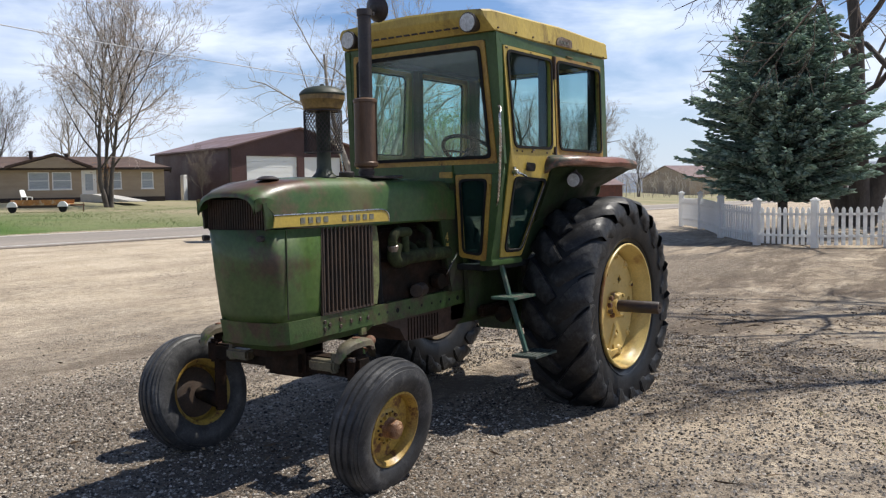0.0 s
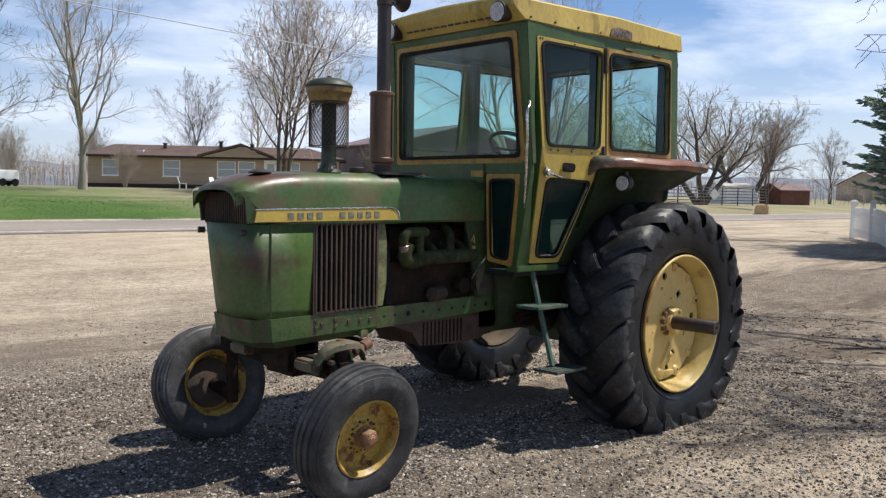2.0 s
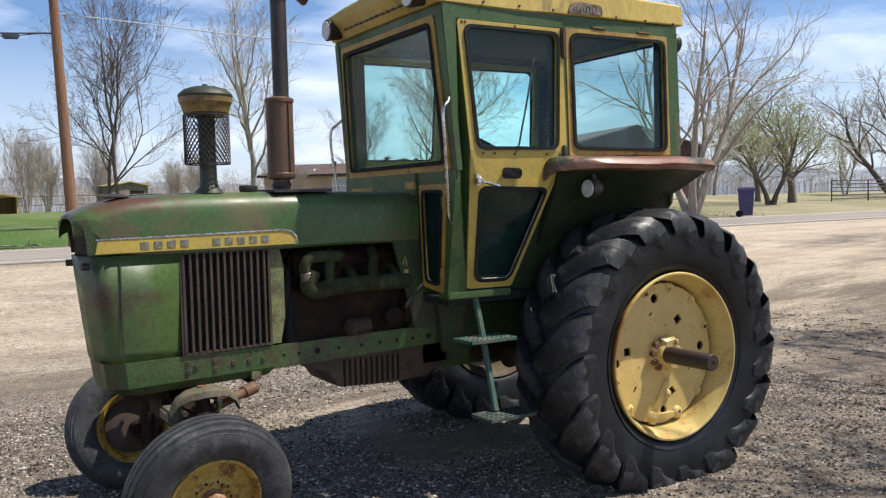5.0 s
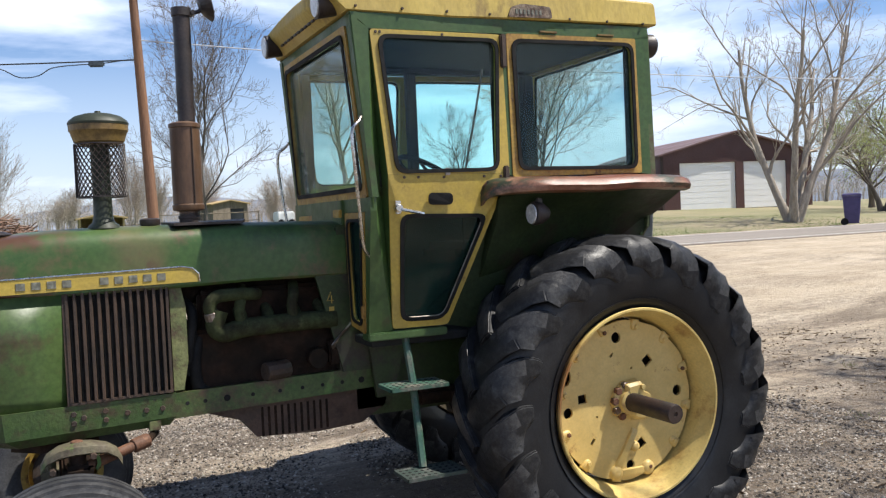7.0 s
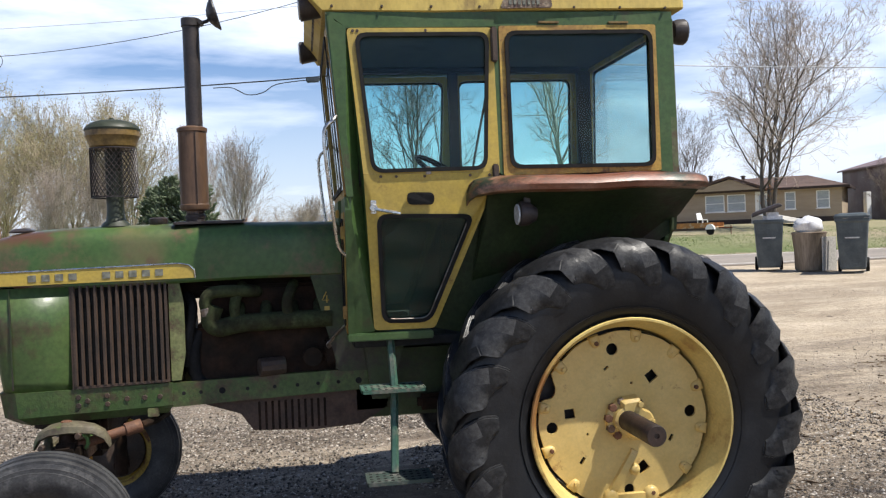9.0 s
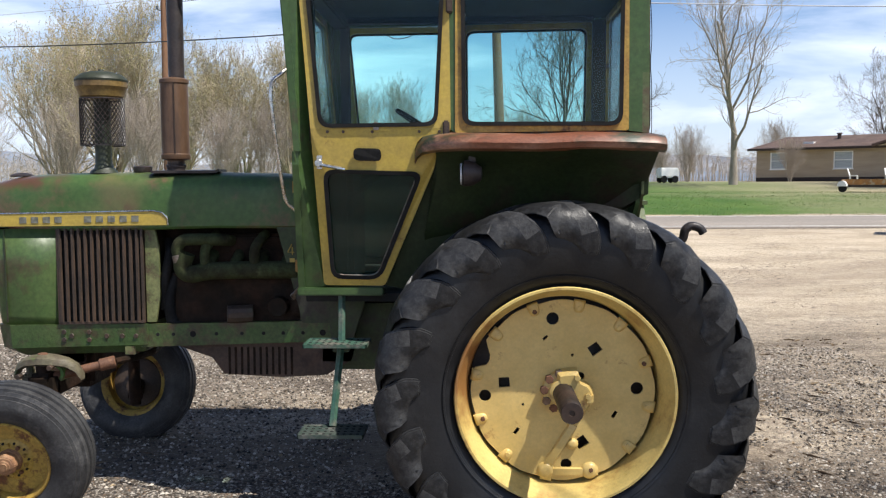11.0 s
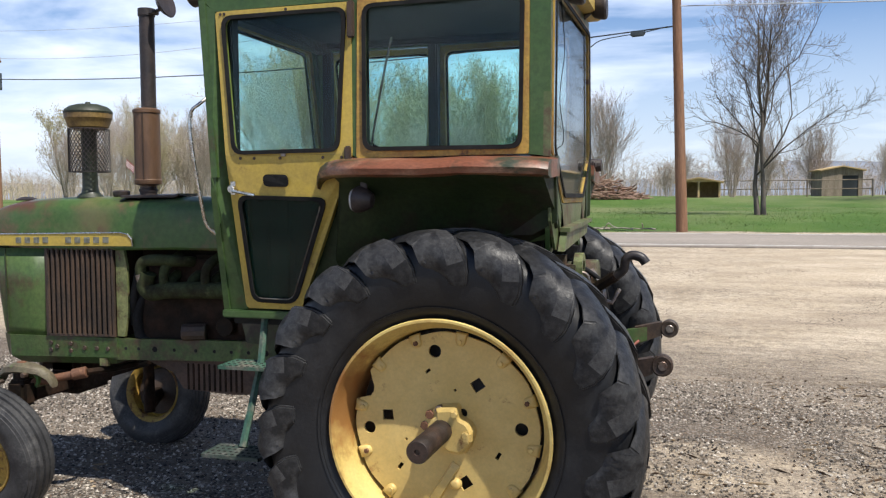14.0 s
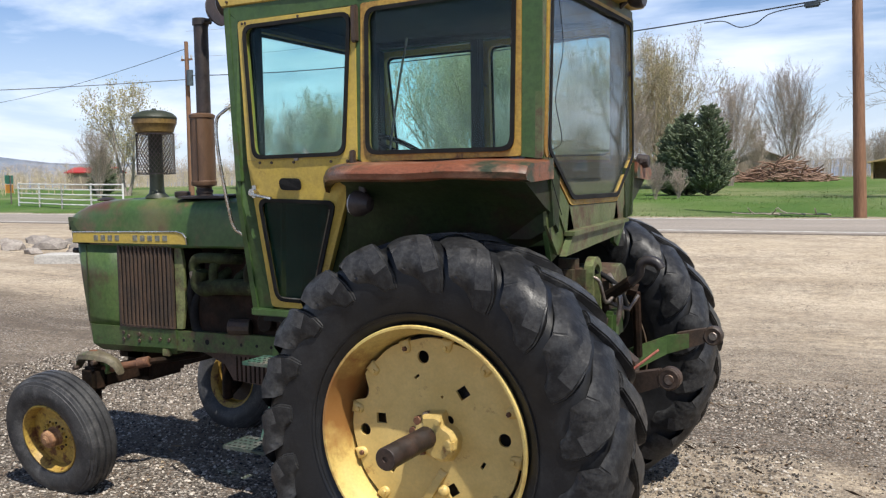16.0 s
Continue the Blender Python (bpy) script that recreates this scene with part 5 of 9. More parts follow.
        part("fender_body", bm, FENDER_SHADE, cab, "green fender body under the shelf, darkened for shade", smooth=True, angle=40)
        # fender shelf
        bm = bmesh.new()
        rings = []
        for x, o, dz in ((0.640, 0.680, -0.060), (0.628, 0.705, -0.030), (0.605, 0.735, -0.010), (0.565, 0.775, -0.002), (0.52, 0.815, 0.002), (0.45, 0.85, 0.004), (0.36, 0.878, 0.003), (0.1, 0.90, -0.003), (-0.08, 0.905, 0.004), (-0.25, 0.91, 0.0), (-0.38, 0.905, -0.006), (-0.425, 0.885, -0.012)):
            i0 = 0.60
            k = max(0.35, 1 + dz * 4)
            rings.append([Vector((x, s * y, 1.89 + dz + (z - 1.89) * k)) for y, z in ((i0, 1.945), (i0 + 0.06, 1.930), (o - 0.06, 1.922), (o - 0.018, 1.908), (o, 1.880), (o - 0.010, 1.856), (o - 0.05, 1.846), (i0, 1.86))])
        loft(bm, rings)
        fender = part("fender", bm, RUST_FENDER, cab, "red-brown rusted fender shelf with green paint left", smooth=True, angle=50)
        # flood lamp under the fender
        bm = bmesh.new()
        revolve(bm, [(0.0, -0.06), (0.03, -0.055), (0.052, -0.02), (0.058, 0.015), (0.054, 0.024), (0.0, 0.028)], (0, 0, 0), 20, axis="Z")
        bmesh.ops.rotate(bm, verts=bm.verts, matrix=Matrix.Rotation(radians(86), 3, "Y"))
        bmesh.ops.translate(bm, verts=bm.verts, vec=(0.40, s * 0.76, 1.755))
        lamp = part("flood_lamp", bm, BLACK_STEEL, cab, "round black work lamp", smooth=True, angle=40)
        bm = bmesh.new()
        cyl(bm, (0.428, s * 0.76, 1.753), (0.436, s * 0.76, 1.753), 0.047, n=20)
        part("lens", bm, LAMP_GLASS, lamp, "pale glass lens")
        bm = bmesh.new()
        box(bm, 0.37, 0.40, s * 0.755 - 0.01, s * 0.755 + 0.01, 1.80, 1.86, 0.003)
        part("bracket", bm, BLACK_STEEL, lamp)
        # grab rail
        bm = bmesh.new()
        tube(bm, curve_pts([(1.215, s * 0.63, 2.225), (1.235, s * 0.655, 2.20), (1.275, s * 0.672, 2.15), (1.27, s * 0.672, 2.0), (1.245, s * 0.645, 1.75), (1.23, s * 0.625, 1.64), (1.20, s * 0.60, 1.60), (1.165, s * 0.58, 1.57)], 5), 0.0085, 8)
        part("grab_rail", bm, CHROME, cab, "bent bright grab rail", smooth=True, angle=60)
        # front lower panels with small windows
        fo = [(0.275, 1.795), (0.560, 1.795), (0.505, 1.225), (0.300, 1.250)]
        fi = inset(fo, 0.035)
        front = lambda off: (lambda y, z: (1.195 + off, s * y, z))
        bm = bmesh.new()
        frame_ring(bm, rounded(fo, 0.02), rounded(fi, 0.04), front(0.004), (-0.02, 0, 0))
        lw = part("lower_window", bm, YELLOW_EDGE, cab, "small yellow-framed lower front window")
        bm = bmesh.new()
        frame_ring(bm, rounded(inset(fi, -0.006), 0.04), rounded(inset(fi, 0.010), 0.035), front(0.006), (0.006, 0, 0))
        part("window_seal", bm, SEAL, lw)
        bm = bmesh.new()
        slab(bm, rounded(inset(fi, 0.004), 0.035), front(-0.006), (-0.004, 0, 0))
        part("window_pane", bm, GLASS_DARK, lw)
        for z in (1.70, 1.33):
            bm = bmesh.new()
            box(bm, 1.195, 1.215, s * 0.553 - 0.012 - (1.795 - z) * 0.09 * s, s * 0.553 + 0.006 - (1.795 - z) * 0.09 * s, z - 0.03, z + 0.03, 0.003)
            part("hinge", bm, YELLOW_EDGE, lw)
        bm = bmesh.new()
        slab(bm, [(0.26, 1.86), (0.64, 1.86), (0.64, 1.80), (0.56, 1.797), (0.26, 1.797)], front(0.0), (-0.03, 0, 0))
        slab(bm, [(0.562, 1.795), (0.643, 1.80), (0.54, 1.215), (0.507, 1.225)], front(0.0), (-0.03, 0, 0))
        part("front_corner", bm, CAB_GREEN, cab)
        # steps
        bm = bmesh.new()
        tube(bm, [(1.0, s * 0.50, 1.20), (0.995, s * 0.56, 0.985), (1.02, s * 0.70, 0.62)], 0.018, 6)
        steps = part("step_ladder", bm, TEAL, cab, "teal-green hanging step with worn treads")
        for z, y in ((0.985, 0.60), (0.615, 0.755)):
            bm = bmesh.new()
            o = [(0.865, y - 0.085), (1.15, y - 0.085), (1.15, y + 0.085), (0.865, y + 0.085)]
            slab(bm, o, lambda a, b: (a, s * b, z - 0.004), (0, 0, 0.006))
            for a0, b0 in ((0, 1), (1, 2), (2, 3), (3, 0)):
                p, q = o[a0], o[b0]
                box(bm, min(p[0], q[0]) - 0.003, max(p[0], q[0]) + 0.003, min(s * p[1], s * q[1]) - 0.003, max(s * p[1], s * q[1]) + 0.003, z - 0.012, z + 0.005, 0.001)
            tread = part("tread", bm, TEAL if z > 0.8 else TEAL_WORN, steps, "perforated teal tread" if z > 0.8 else "worn dark perforated tread")
            # black dots paint the shade in the tread's holes
            bm = bmesh.new()
            for i in range(9):
                for j in range(4):
                    x, yy = 0.89 + i * 0.03, y - 0.06 + j * 0.04
                    cyl(bm, (x, s * yy, z + 0.001), (x, s * yy, z + 0.0035), 0.008, n=6)
            tagged(part("perforation", bm, HOLE_SHADE, tread), kind="stuff")
        # head lamps at the roof corners
        bm = bmesh.new()
        cyl(bm, (1.23, s * 0.495, 2.752), (1.362, s * 0.495, 2.742), 0.048, 0.064, 20)
        hl = part("head_lamp", bm, BLACK_STEEL, cab, "round black roof lamp with a pale lens", smooth=True, angle=30)
        bm = bmesh.new()
        cyl(bm, (1.361, s * 0.495, 2.742), (1.369, s * 0.495, 2.7415), 0.055, n=20)
        part("lens", bm, LAMP_GLASS, hl)
        bm = bmesh.new()
        ly, lz = (0.50, 2.63) if s > 0 else (-0.40, 2.74)
        prof = [(0.0, 0.0), (0.030, 0.004), (0.052, 0.022), (0.062, 0.050), (0.064, 0.078), (0.058, 0.088), (0.0, 0.090)]
        loft(bm, [ring_at((-0.425 - h, ly, lz), (1, 0, 0), max(r, 0.004), 18) for r, h in prof])
        tube(bm, [(-0.39, ly, 2.69), (-0.45, ly, lz)], 0.015, 6)
        part("rear_lamp", bm, BLACK_STEEL, cab, "round black rear work lamp", smooth=True, angle=30)
    # windshield
    def ws(off):
        return lambda y, z: (1.185 + (z - 1.86) * 0.07 + off, y, z)
    wo = [(-0.595, 1.86), (0.595, 1.86), (0.545, 2.645), (-0.545, 2.645)]
    wi = inset(wo, 0.038)
    bm = bmesh.new()
    frame_ring(bm, rounded(wo, 0.02), rounded(wi, 0.04), ws(0.008), (-0.02, 0, 0))
    shield = part("windshield", bm, YELLOW_EDGE, cab, "wide yellow-edged windshield")
    bm = bmesh.new()
    frame_ring(bm, rounded(inset(wi, -0.006), 0.04), rounded(inset(wi, 0.016), 0.035), ws(0.012), (0.006, 0, 0))
    part("window_seal", bm, SEAL, shield)
    bm = bmesh.new()
    slab(bm, rounded(inset(wi, 0.005), 0.035), ws(-0.004), (-0.005, 0, 0))
    part("window_pane", bm, GLASS_SHIELD, shield)
    bm = bmesh.new()
    slab(bm, [(-0.62, 2.645), (0.62, 2.645), (0.62, 2.69), (-0.62, 2.69)], ws(0.0), (-0.03, 0, 0))
    for s in (1, -1):
        slab(bm, [(s * 0.597, 1.86), (s * 0.648, 1.86), (s * 0.63, 2.69), (s * 0.547, 2.645)], ws(0.0), (-0.03, 0, 0))
    part("windshield_surround", bm, CAB_GREEN, cab)
    bm = bmesh.new()
    box(bm, 1.16, 1.21, -0.26, 0.26, 1.74, 1.86, 0.004)
    cowl = part("front_cowl", bm, CAB_GREEN, cab)
    bm = bmesh.new()
    box(bm, 1.205, 1.222, 0.16, 0.262, 1.775, 1.815, 0.004)
    part("cowl_plate", bm, YELLOW_EDGE, cowl)
    # rear wall
    def rear(off):
        return lambda y, z: (-0.395 + off, y, z)
    ro = [(-0.575, 2.66), (0.575, 2.66), (0.625, 1.95), (0.33, 1.735), (-0.33, 1.735), (-0.625, 1.95)]
    ri = inset(ro, 0.028)
    bm = bmesh.new()
    frame_ring(bm, rounded(ro, 0.02, 3), rounded(ri, 0.03, 3), rear(-0.004), (0.02, 0, 0))
    rw = part("rear_window", bm, YELLOW_EDGE, cab, "large yellow-edged rear window")
    bm = bmesh.new()
    frame_ring(bm, rounded(inset(ri, -0.006), 0.03, 3), rounded(inset(ri, 0.014), 0.03, 3), rear(-0.008), (-0.006, 0, 0))
    part("window_seal", bm, SEAL, rw)
    bm = bmesh.new()
    slab(bm, rounded(inset(ri, 0.004), 0.03, 3), rear(0.004), (0.004, 0, 0))
    part("window_pane", bm, GLASS_REAR, rw)
    bm = bmesh.new()
    slab(bm, [(-0.60, 2.66), (0.60, 2.66), (0.60, 2.70), (-0.60, 2.70)], rear(0.0), (0.03, 0, 0))
    for s in (1, -1):
        slab(bm, [(s * 0.58, 2.66), (s * 0.625, 2.66), (s * 0.648, 1.93), (s * 0.628, 1.95)], rear(0.0), (0.03, 0, 0))
        slab(bm, [(s * 0.628, 1.945), (s * 0.60, 1.86), (s * 0.37, 1.60), (s * 0.28, 1.62), (s * 0.335, 1.73)], rear(0.0), (0.03, 0, 0))
    slab(bm, [(-0.34, 1.732), (0.34, 1.732), (0.37, 1.62), (-0.37, 1.62)], rear(0.0), (0.03, 0, 0))
    slab(bm, [(0.622, 1.94), (0.33, 1.731), (-0.33, 1.731), (-0.622, 1.94), (-0.60, 1.70), (-0.42, 1.57), (0.46, 1.53), (0.585, 1.66)], rear(0.008), (0.012, 0, 0))
    rear_wall = part("rear_wall", bm, APRON_PAINT, cab, "worn green rear cab wall")
    bm = bmesh.new()
    slab(bm, [(-0.37, 1.635), (0.37, 1.615), (0.46, 1.525), (-0.30, 1.575)], rear(-0.03), (0.03, 0, 0))
    slab(bm, [(-0.40, 1.650), (0.40, 1.625), (0.40, 1.607), (-0.40, 1.632)], rear(-0.045), (0.045, 0, 0))
    part("rear_apron", bm, APRON_PAINT, rear_wall, "pale worn green sheet with rust")
    for s in (1, -1):
        bm = bmesh.new()
        slab(bm, [(0.60, 1.86), (0.37, 1.60), (0.39, 1.53), (0.47, 1.50), (0.55, 1.62)], lambda y, z: (-0.405 + (1.86 - z) * 0.12, s * y, z), (0.02, 0, 0))
        part("rear_skirt", bm, CAB_GREEN, rear_wall)
    bm = bmesh.new()
    box(bm, -0.43, -0.40, -0.72, -0.62, 1.915, 1.955, 0.01)
    cyl(bm, (-0.395, -0.715, 1.936), (-0.455, -0.715, 1.936), 0.040, 0.034, 14)
    part("tail_lamp", bm, BLACK_STEEL, cab, "small black lamp at the rear corner")
    bm = bmesh.new()
    tube(bm, curve_pts([(-0.41, 0.52, 2.66), (-0.43, 0.50, 2.40), (-0.42, 0.53, 2.25), (-0.42, 0.56, 2.15), (-0.43, 0.52, 2.0), (-0.41, 0.62, 1.93), (-0.42, 0.5, 1.7)], 5), 0.0018, 5)
    part("loose_wire", bm, SEAL, cab, "thin loose black wire")
    # roof
    bm = bmesh.new()
    rings = []
    for x, z0, z1, y in ((1.338, 2.782, 2.808, 0.575), (1.328, 2.768, 2.822, 0.60), (1.262, 2.694, 2.828, 0.628), (0.75, 2.690, 2.838, 0.635), (0.33, 2.700, 2.848, 0.640), (-0.1, 2.705, 2.842, 0.635), (-0.44, 2.712, 2.838, 0.63), (-0.455, 2.715, 2.83, 0.62)):
        rings.append([Vector((x, yy, zz)) for yy, zz in ((y - 0.01, z0), (y, z0 + 0.006), (y - 0.012, z1 - 0.014), (y - 0.03, z1), (y * 0.5, z1 + 0.02), (0, z1 + 0.028), (-y * 0.5, z1 + 0.02), (-y + 0.03, z1), (-y + 0.012, z1 - 0.014), (-y, z0 + 0.006), (-y + 0.01, z0))])
    loft(bm, rings)
    roof = part("roof", bm, ROOF_YELLOW, cab, "dented faded yellow cab roof with dark streaks", smooth=True, angle=30)
    # dark bars on the closed face paint the shade inside the vent slots
    for k in range(12):
        y = -0.36 + 0.72 * k / 11
        bm = bmesh.new()
        box(bm, 1.285, 1.302, y - 0.024, y + 0.024, 2.726, 2.738, 0.002)
        part("vent_slot", bm, BLACK_STEEL, roof)
    bm = bmesh.new()
    slab(bm, rounded([(0.45, 2.705), (0.20, 2.71), (0.21, 2.765), (0.37, 2.772), (0.43, 2.755)], 0.015, 3), lambda x, z: (x, 0.638, z), (0, 0.008, 0))
    plate = part("maker_plate", bm, PLATE_METAL, roof, "small corroded maker plate")
    bm = bmesh.new()
    for k in range(7):
        box(bm, 0.395 - k * 0.022, 0.409 - k * 0.022, 0.645, 0.649, 2.722, 2.744, 0.001)
    part("plate_marks", bm, LETTER, plate)
    for k in range(8):
        for s in (1, -1):
            bm = bmesh.new()
            x = 1.22 - k * 0.225
            cyl(bm, (x, s * 0.630, 2.714), (x, s * 0.641, 2.714), 0.0065, n=8)
            part("roof_screw", bm, RUST_DARK, roof)
    bm = bmesh.new()
    box(bm, -0.38, 1.21, -0.59, 0.59, 2.655, 2.69, 0.004)
    box(bm, -0.30, 1.12, -0.56, -0.48, 2.625, 2.66, 0.01)
    box(bm, 1.10, 1.19, -0.55, 0.55, 2.60, 2.66, 0.01)
    part("headliner", bm, LINING, roof, "dark cab headliner")
    for s in (1, -1):
        for name, x0, x1, z0, z1 in (("inner_post", 0.445, 0.50, 1.94, 2.64), ("inner_post", -0.375, -0.30, 1.93, 2.64), ("inner_post", 1.10, 1.15, 1.90, 2.62)):
            bm = bmesh.new()
            box(bm, x0, x1, min(s * 0.52, s * 0.588), max(s * 0.52, s * 0.588), z0, z1, 0.008)
            part(name, bm, LINING, roof)
    # inside
    bm = bmesh.new()
    box(bm, -0.36, 1.17, -0.50, 0.50, 1.16, 1.20, 0.004)
    part("cab_floor", bm, LINING, cab)
    bm = bmesh.new()
    box(bm, 0.98, 1.16, -0.24, 0.24, 1.20, 1.84, 0.03)
    dash = part("dashboard", bm, LINING, cab, "dark dashboard")
    bm = bmesh.new()
    tube(bm, [(1.02, 0, 1.66), (0.62, 0, 1.955)], 0.025, 10)
    part("steering_column", bm, SEAL, dash)
    bm = bmesh.new()
    c, nrm = Vector((0.60, 0, 1.975)), Vector((-0.55, 0, 0.84)).normalized()
    rim_pts = ring_at(c, nrm, 0.205, 32)
    tube(bm, rim_pts + rim_pts[:1], 0.014, 8)
    for k in range(3):
        tube(bm, [c, ring_at(c, nrm, 0.2, 3)[k]], 0.009, 6)
    cyl(bm, c - nrm * 0.02, c + nrm * 0.02, 0.035, n=14)
    part("steering_wheel", bm, SEAL, cab, "black three-spoke steering wheel", smooth=True, angle=50)
    bm = bmesh.new()
    box(bm, 0.12, 0.58, -0.25, 0.25, 1.50, 1.62, 0.04)
    seat = part("seat", bm, VINYL, cab, "black vinyl driver's seat")
    bm = bmesh.new()
    loft(bm, [[Vector((x + (z - 1.6) * -0.18, y, z)) for x, y in ((0.06, -w), (0.06, w), (0.15, w), (0.15, -w))] for z, w in ((1.58, 0.24), (1.80, 0.25), (1.92, 0.22), (1.96, 0.17))])
    part("backrest", bm, VINYL, seat)
    bm = bmesh.new()
    cyl(bm, (0.33, 0, 1.19), (0.33, 0, 1.52), 0.07, n=14)
    part("seat_post", bm, GREASE_SHADED, seat)
    bm = bmesh.new()
    tube(bm, curve_pts([(0.42, 0.30, 2.52), (0.47, 0.30, 2.3), (0.55, 0.28, 1.9), (0.55, 0.26, 1.6)], 4), 0.006, 6)
    part("lever", bm, STEEL, cab, "thin control rod")


build_cab()


def build_hitch():
    for s in (1, -1):
        y0, y1, z1 = s * 0.25, (0.379 if s > 0 else -0.50), (1.033 if s > 0 else 1.064)
        bm = bmesh.new()
        loft(bm, [[Vector((x, y + dy, z + dz)) for dy, dz in ((-0.022, -h), (0.022, -h), (0.022, h), (-0.022, h))]
                  for x, y, z, h in ((-0.18, y0, 0.80, 0.060), (-0.46, (y0 + y1) / 2, z1 - 0.13, 0.062), (-0.62, y1 * 0.94, z1 - 0.055, 0.046), (-0.74, y1, z1 - 0.025, 0.034))])
        link = part("lower_link", bm, GREEN if s < 0 else GREASE_SHADED, T, "green three-point hitch lower link" if s < 0 else "dark greasy hitch lower link")
        bm = bmesh.new()
        revolve(bm, [(0.020, -0.027), (0.040, -0.030), (0.047, -0.022), (0.047, 0.022), (0.040, 0.030), (0.020, 0.027)], (-0.838, y1, z1), 22, closed=True)
        loft(bm, [[Vector((x, y1 + dy, z + dz)) for dy, dz in ((-0.026, -h), (0.026, -h), (0.026, h), (-0.026, h))] for x, z, h in ((-0.66, z1 - 0.045, 0.048), (-0.73, z1 - 0.022, 0.042), (-0.80, z1, 0.036))])
        part("link_ball", bm, RUST_DARK, link, "rusty ball end", smooth=True, angle=35)
        bm = bmesh.new()
        cyl(bm, (-0.84, y1 - 0.034, z1), (-0.84, y1 + 0.034, z1), 0.021, n=14)
        part("ball_bush", bm, STEEL, link)
    # lift arm and rod of the far side, and the near bracket plate
    bm = bmesh.new()
    tube(bm, [(-0.30, -0.22, 1.36), (-0.52, -0.27, 1.30)], 0.034, 8)
    tube(bm, [(-0.51, -0.28, 1.29), (-0.50, -0.36, 0.96)], 0.022, 8)
    part("lift_arm", bm, GREASE_SHADED, T, "greasy lift arm and rod", smooth=True, angle=40)
    bm = bmesh.new()
    loft(bm, [[Vector((x, y, z + dz)) for y, dz in ((0.05, -0.03), (0.12, -0.03), (0.12, 0.03), (0.05, 0.03))] for x, z in ((-0.34, 1.17), (-0.50, 1.10), (-0.62, 1.0))])
    part("link_bracket", bm, RUST_DARK, T, "rusty brown hitch bracket")
    # upper link with its hook
    bm = bmesh.new()
    tube(bm, [(-0.34, 0.10, 1.22), (-0.53, 0.15, 1.34), (-0.62, 0.18, 1.40)], 0.026, 10)
    link = part("upper_link", bm, GREASE_SHADED, T, "dark greasy upper hitch link ending in a hook")
    bm = bmesh.new()
    tube(bm, curve_pts([(-0.61, 0.18, 1.39), (-0.655, 0.19, 1.43), (-0.665, 0.20, 1.475), (-0.695, 0.20, 1.495), (-0.735, 0.20, 1.485), (-0.755, 0.20, 1.46)], 4), 0.022, 8)
    part("hook", bm, BLACK_STEEL, link, smooth=True, angle=50)
    # hydraulic housing behind the seat
    bm = bmesh.new()
    box(bm, -0.50, -0.20, -0.17, 0.17, 1.12, 1.44, 0.05)
    cyl(bm, (-0.52, 0.0, 1.36), (-0.40, 0.0, 1.36), 0.10, n=20)
    hyd = part("rockshaft_housing", bm, VALVE_PAINT, T, "rusty red-green hydraulic lift housing")
    bm = bmesh.new()
    tube(bm, curve_pts([(-0.50, 0.13, 1.42), (-0.56, 0.15, 1.32), (-0.55, 0.16, 1.22), (-0.50, 0.15, 1.16)], 4), 0.014, 8)
    tube(bm, [(-0.50, 0.15, 1.30), (-0.60, 0.15, 1.27), (-0.63, 0.11, 1.33)], 0.010, 6)
    part("remote_lever", bm, STEEL, hyd)
    bm = bmesh.new()
    box(bm, -0.55, -0.49, 0.05, 0.19, 1.14, 1.26, 0.015)
    part("valve_block", bm, GREEN, hyd)
    # remote valve with its rounded bracket and hand lever
    bm = bmesh.new()
    box(bm, -0.45, -0.28, 0.20, 0.34, 1.12, 1.50, 0.045)
    valve = part("remote_valve", bm, VALVE_PAINT, T, "rusty brown and green remote valve body behind the cab", smooth=True, angle=40)

    def stadium(hw, hh, n=7):
        top = [(hw * math.cos(math.pi * k / n), hh + hw * math.sin(math.pi * k / n)) for k in range(n + 1)]
        return top + [(-u, -v) for u, v in top]
    bm = bmesh.new()
    frame_ring(bm, stadium(0.066, 0.115), stadium(0.040, 0.108), lambda u, v: (-0.478, 0.215 + u, 1.325 + v), (0.04, 0, 0))
    part("lever_bracket", bm, POST_PALE, valve, "pale worn rounded bracket")
    bm = bmesh.new()
    box(bm, -0.482, -0.46, 0.175, 0.26, 1.14, 1.25, 0.006)
    part("port_plate", bm, POST_PALE, valve)
    bm = bmesh.new()
    tube(bm, curve_pts([(-0.47, 0.26, 1.42), (-0.50, 0.255, 1.40), (-0.515, 0.22, 1.31), (-0.53, 0.17, 1.32), (-0.545, 0.12, 1.35)], 5), 0.0085, 8)
    part("valve_lever", bm, STEEL, valve, "worn steel hand lever", smooth=True, angle=50)
    for k, (yy, zz) in enumerate(((0.205, 1.23), (0.24, 1.17))):
        bm = bmesh.new()
        cyl(bm, (-0.45, yy, zz), (-0.52, yy, zz - 0.012), 0.022, 0.018, 12)
        part("hose_coupling", bm, STEEL if k else RUST_DARK, valve)
    bm = bmesh.new()
    tube(bm, curve_pts([(-0.42, 0.18, 1.46), (-0.55, 0.13, 1.36), (-0.56, 0.06, 1.20), (-0.44, 0.02, 1.08)], 6), 0.012, 8)
    part("hydraulic_hose", bm, SEAL, valve, "black hydraulic hose", smooth=True, angle=60)
    bm = bmesh.new()
    box(bm, -0.50, -0.20, -0.04, 0.04, 0.42, 0.46, 0.006)
    part("drawbar", bm, RUST_DARK, T, "rusty drawbar")
    bm = bmesh.new()
    tube(bm, [(-0.56, 0.20, 0.955), (-0.72, 0.10, 1.09)], 0.006, 6)
    part("marker_stick", bm, PINK_ROD, T, "thin pinkish red rod")


build_hitch()

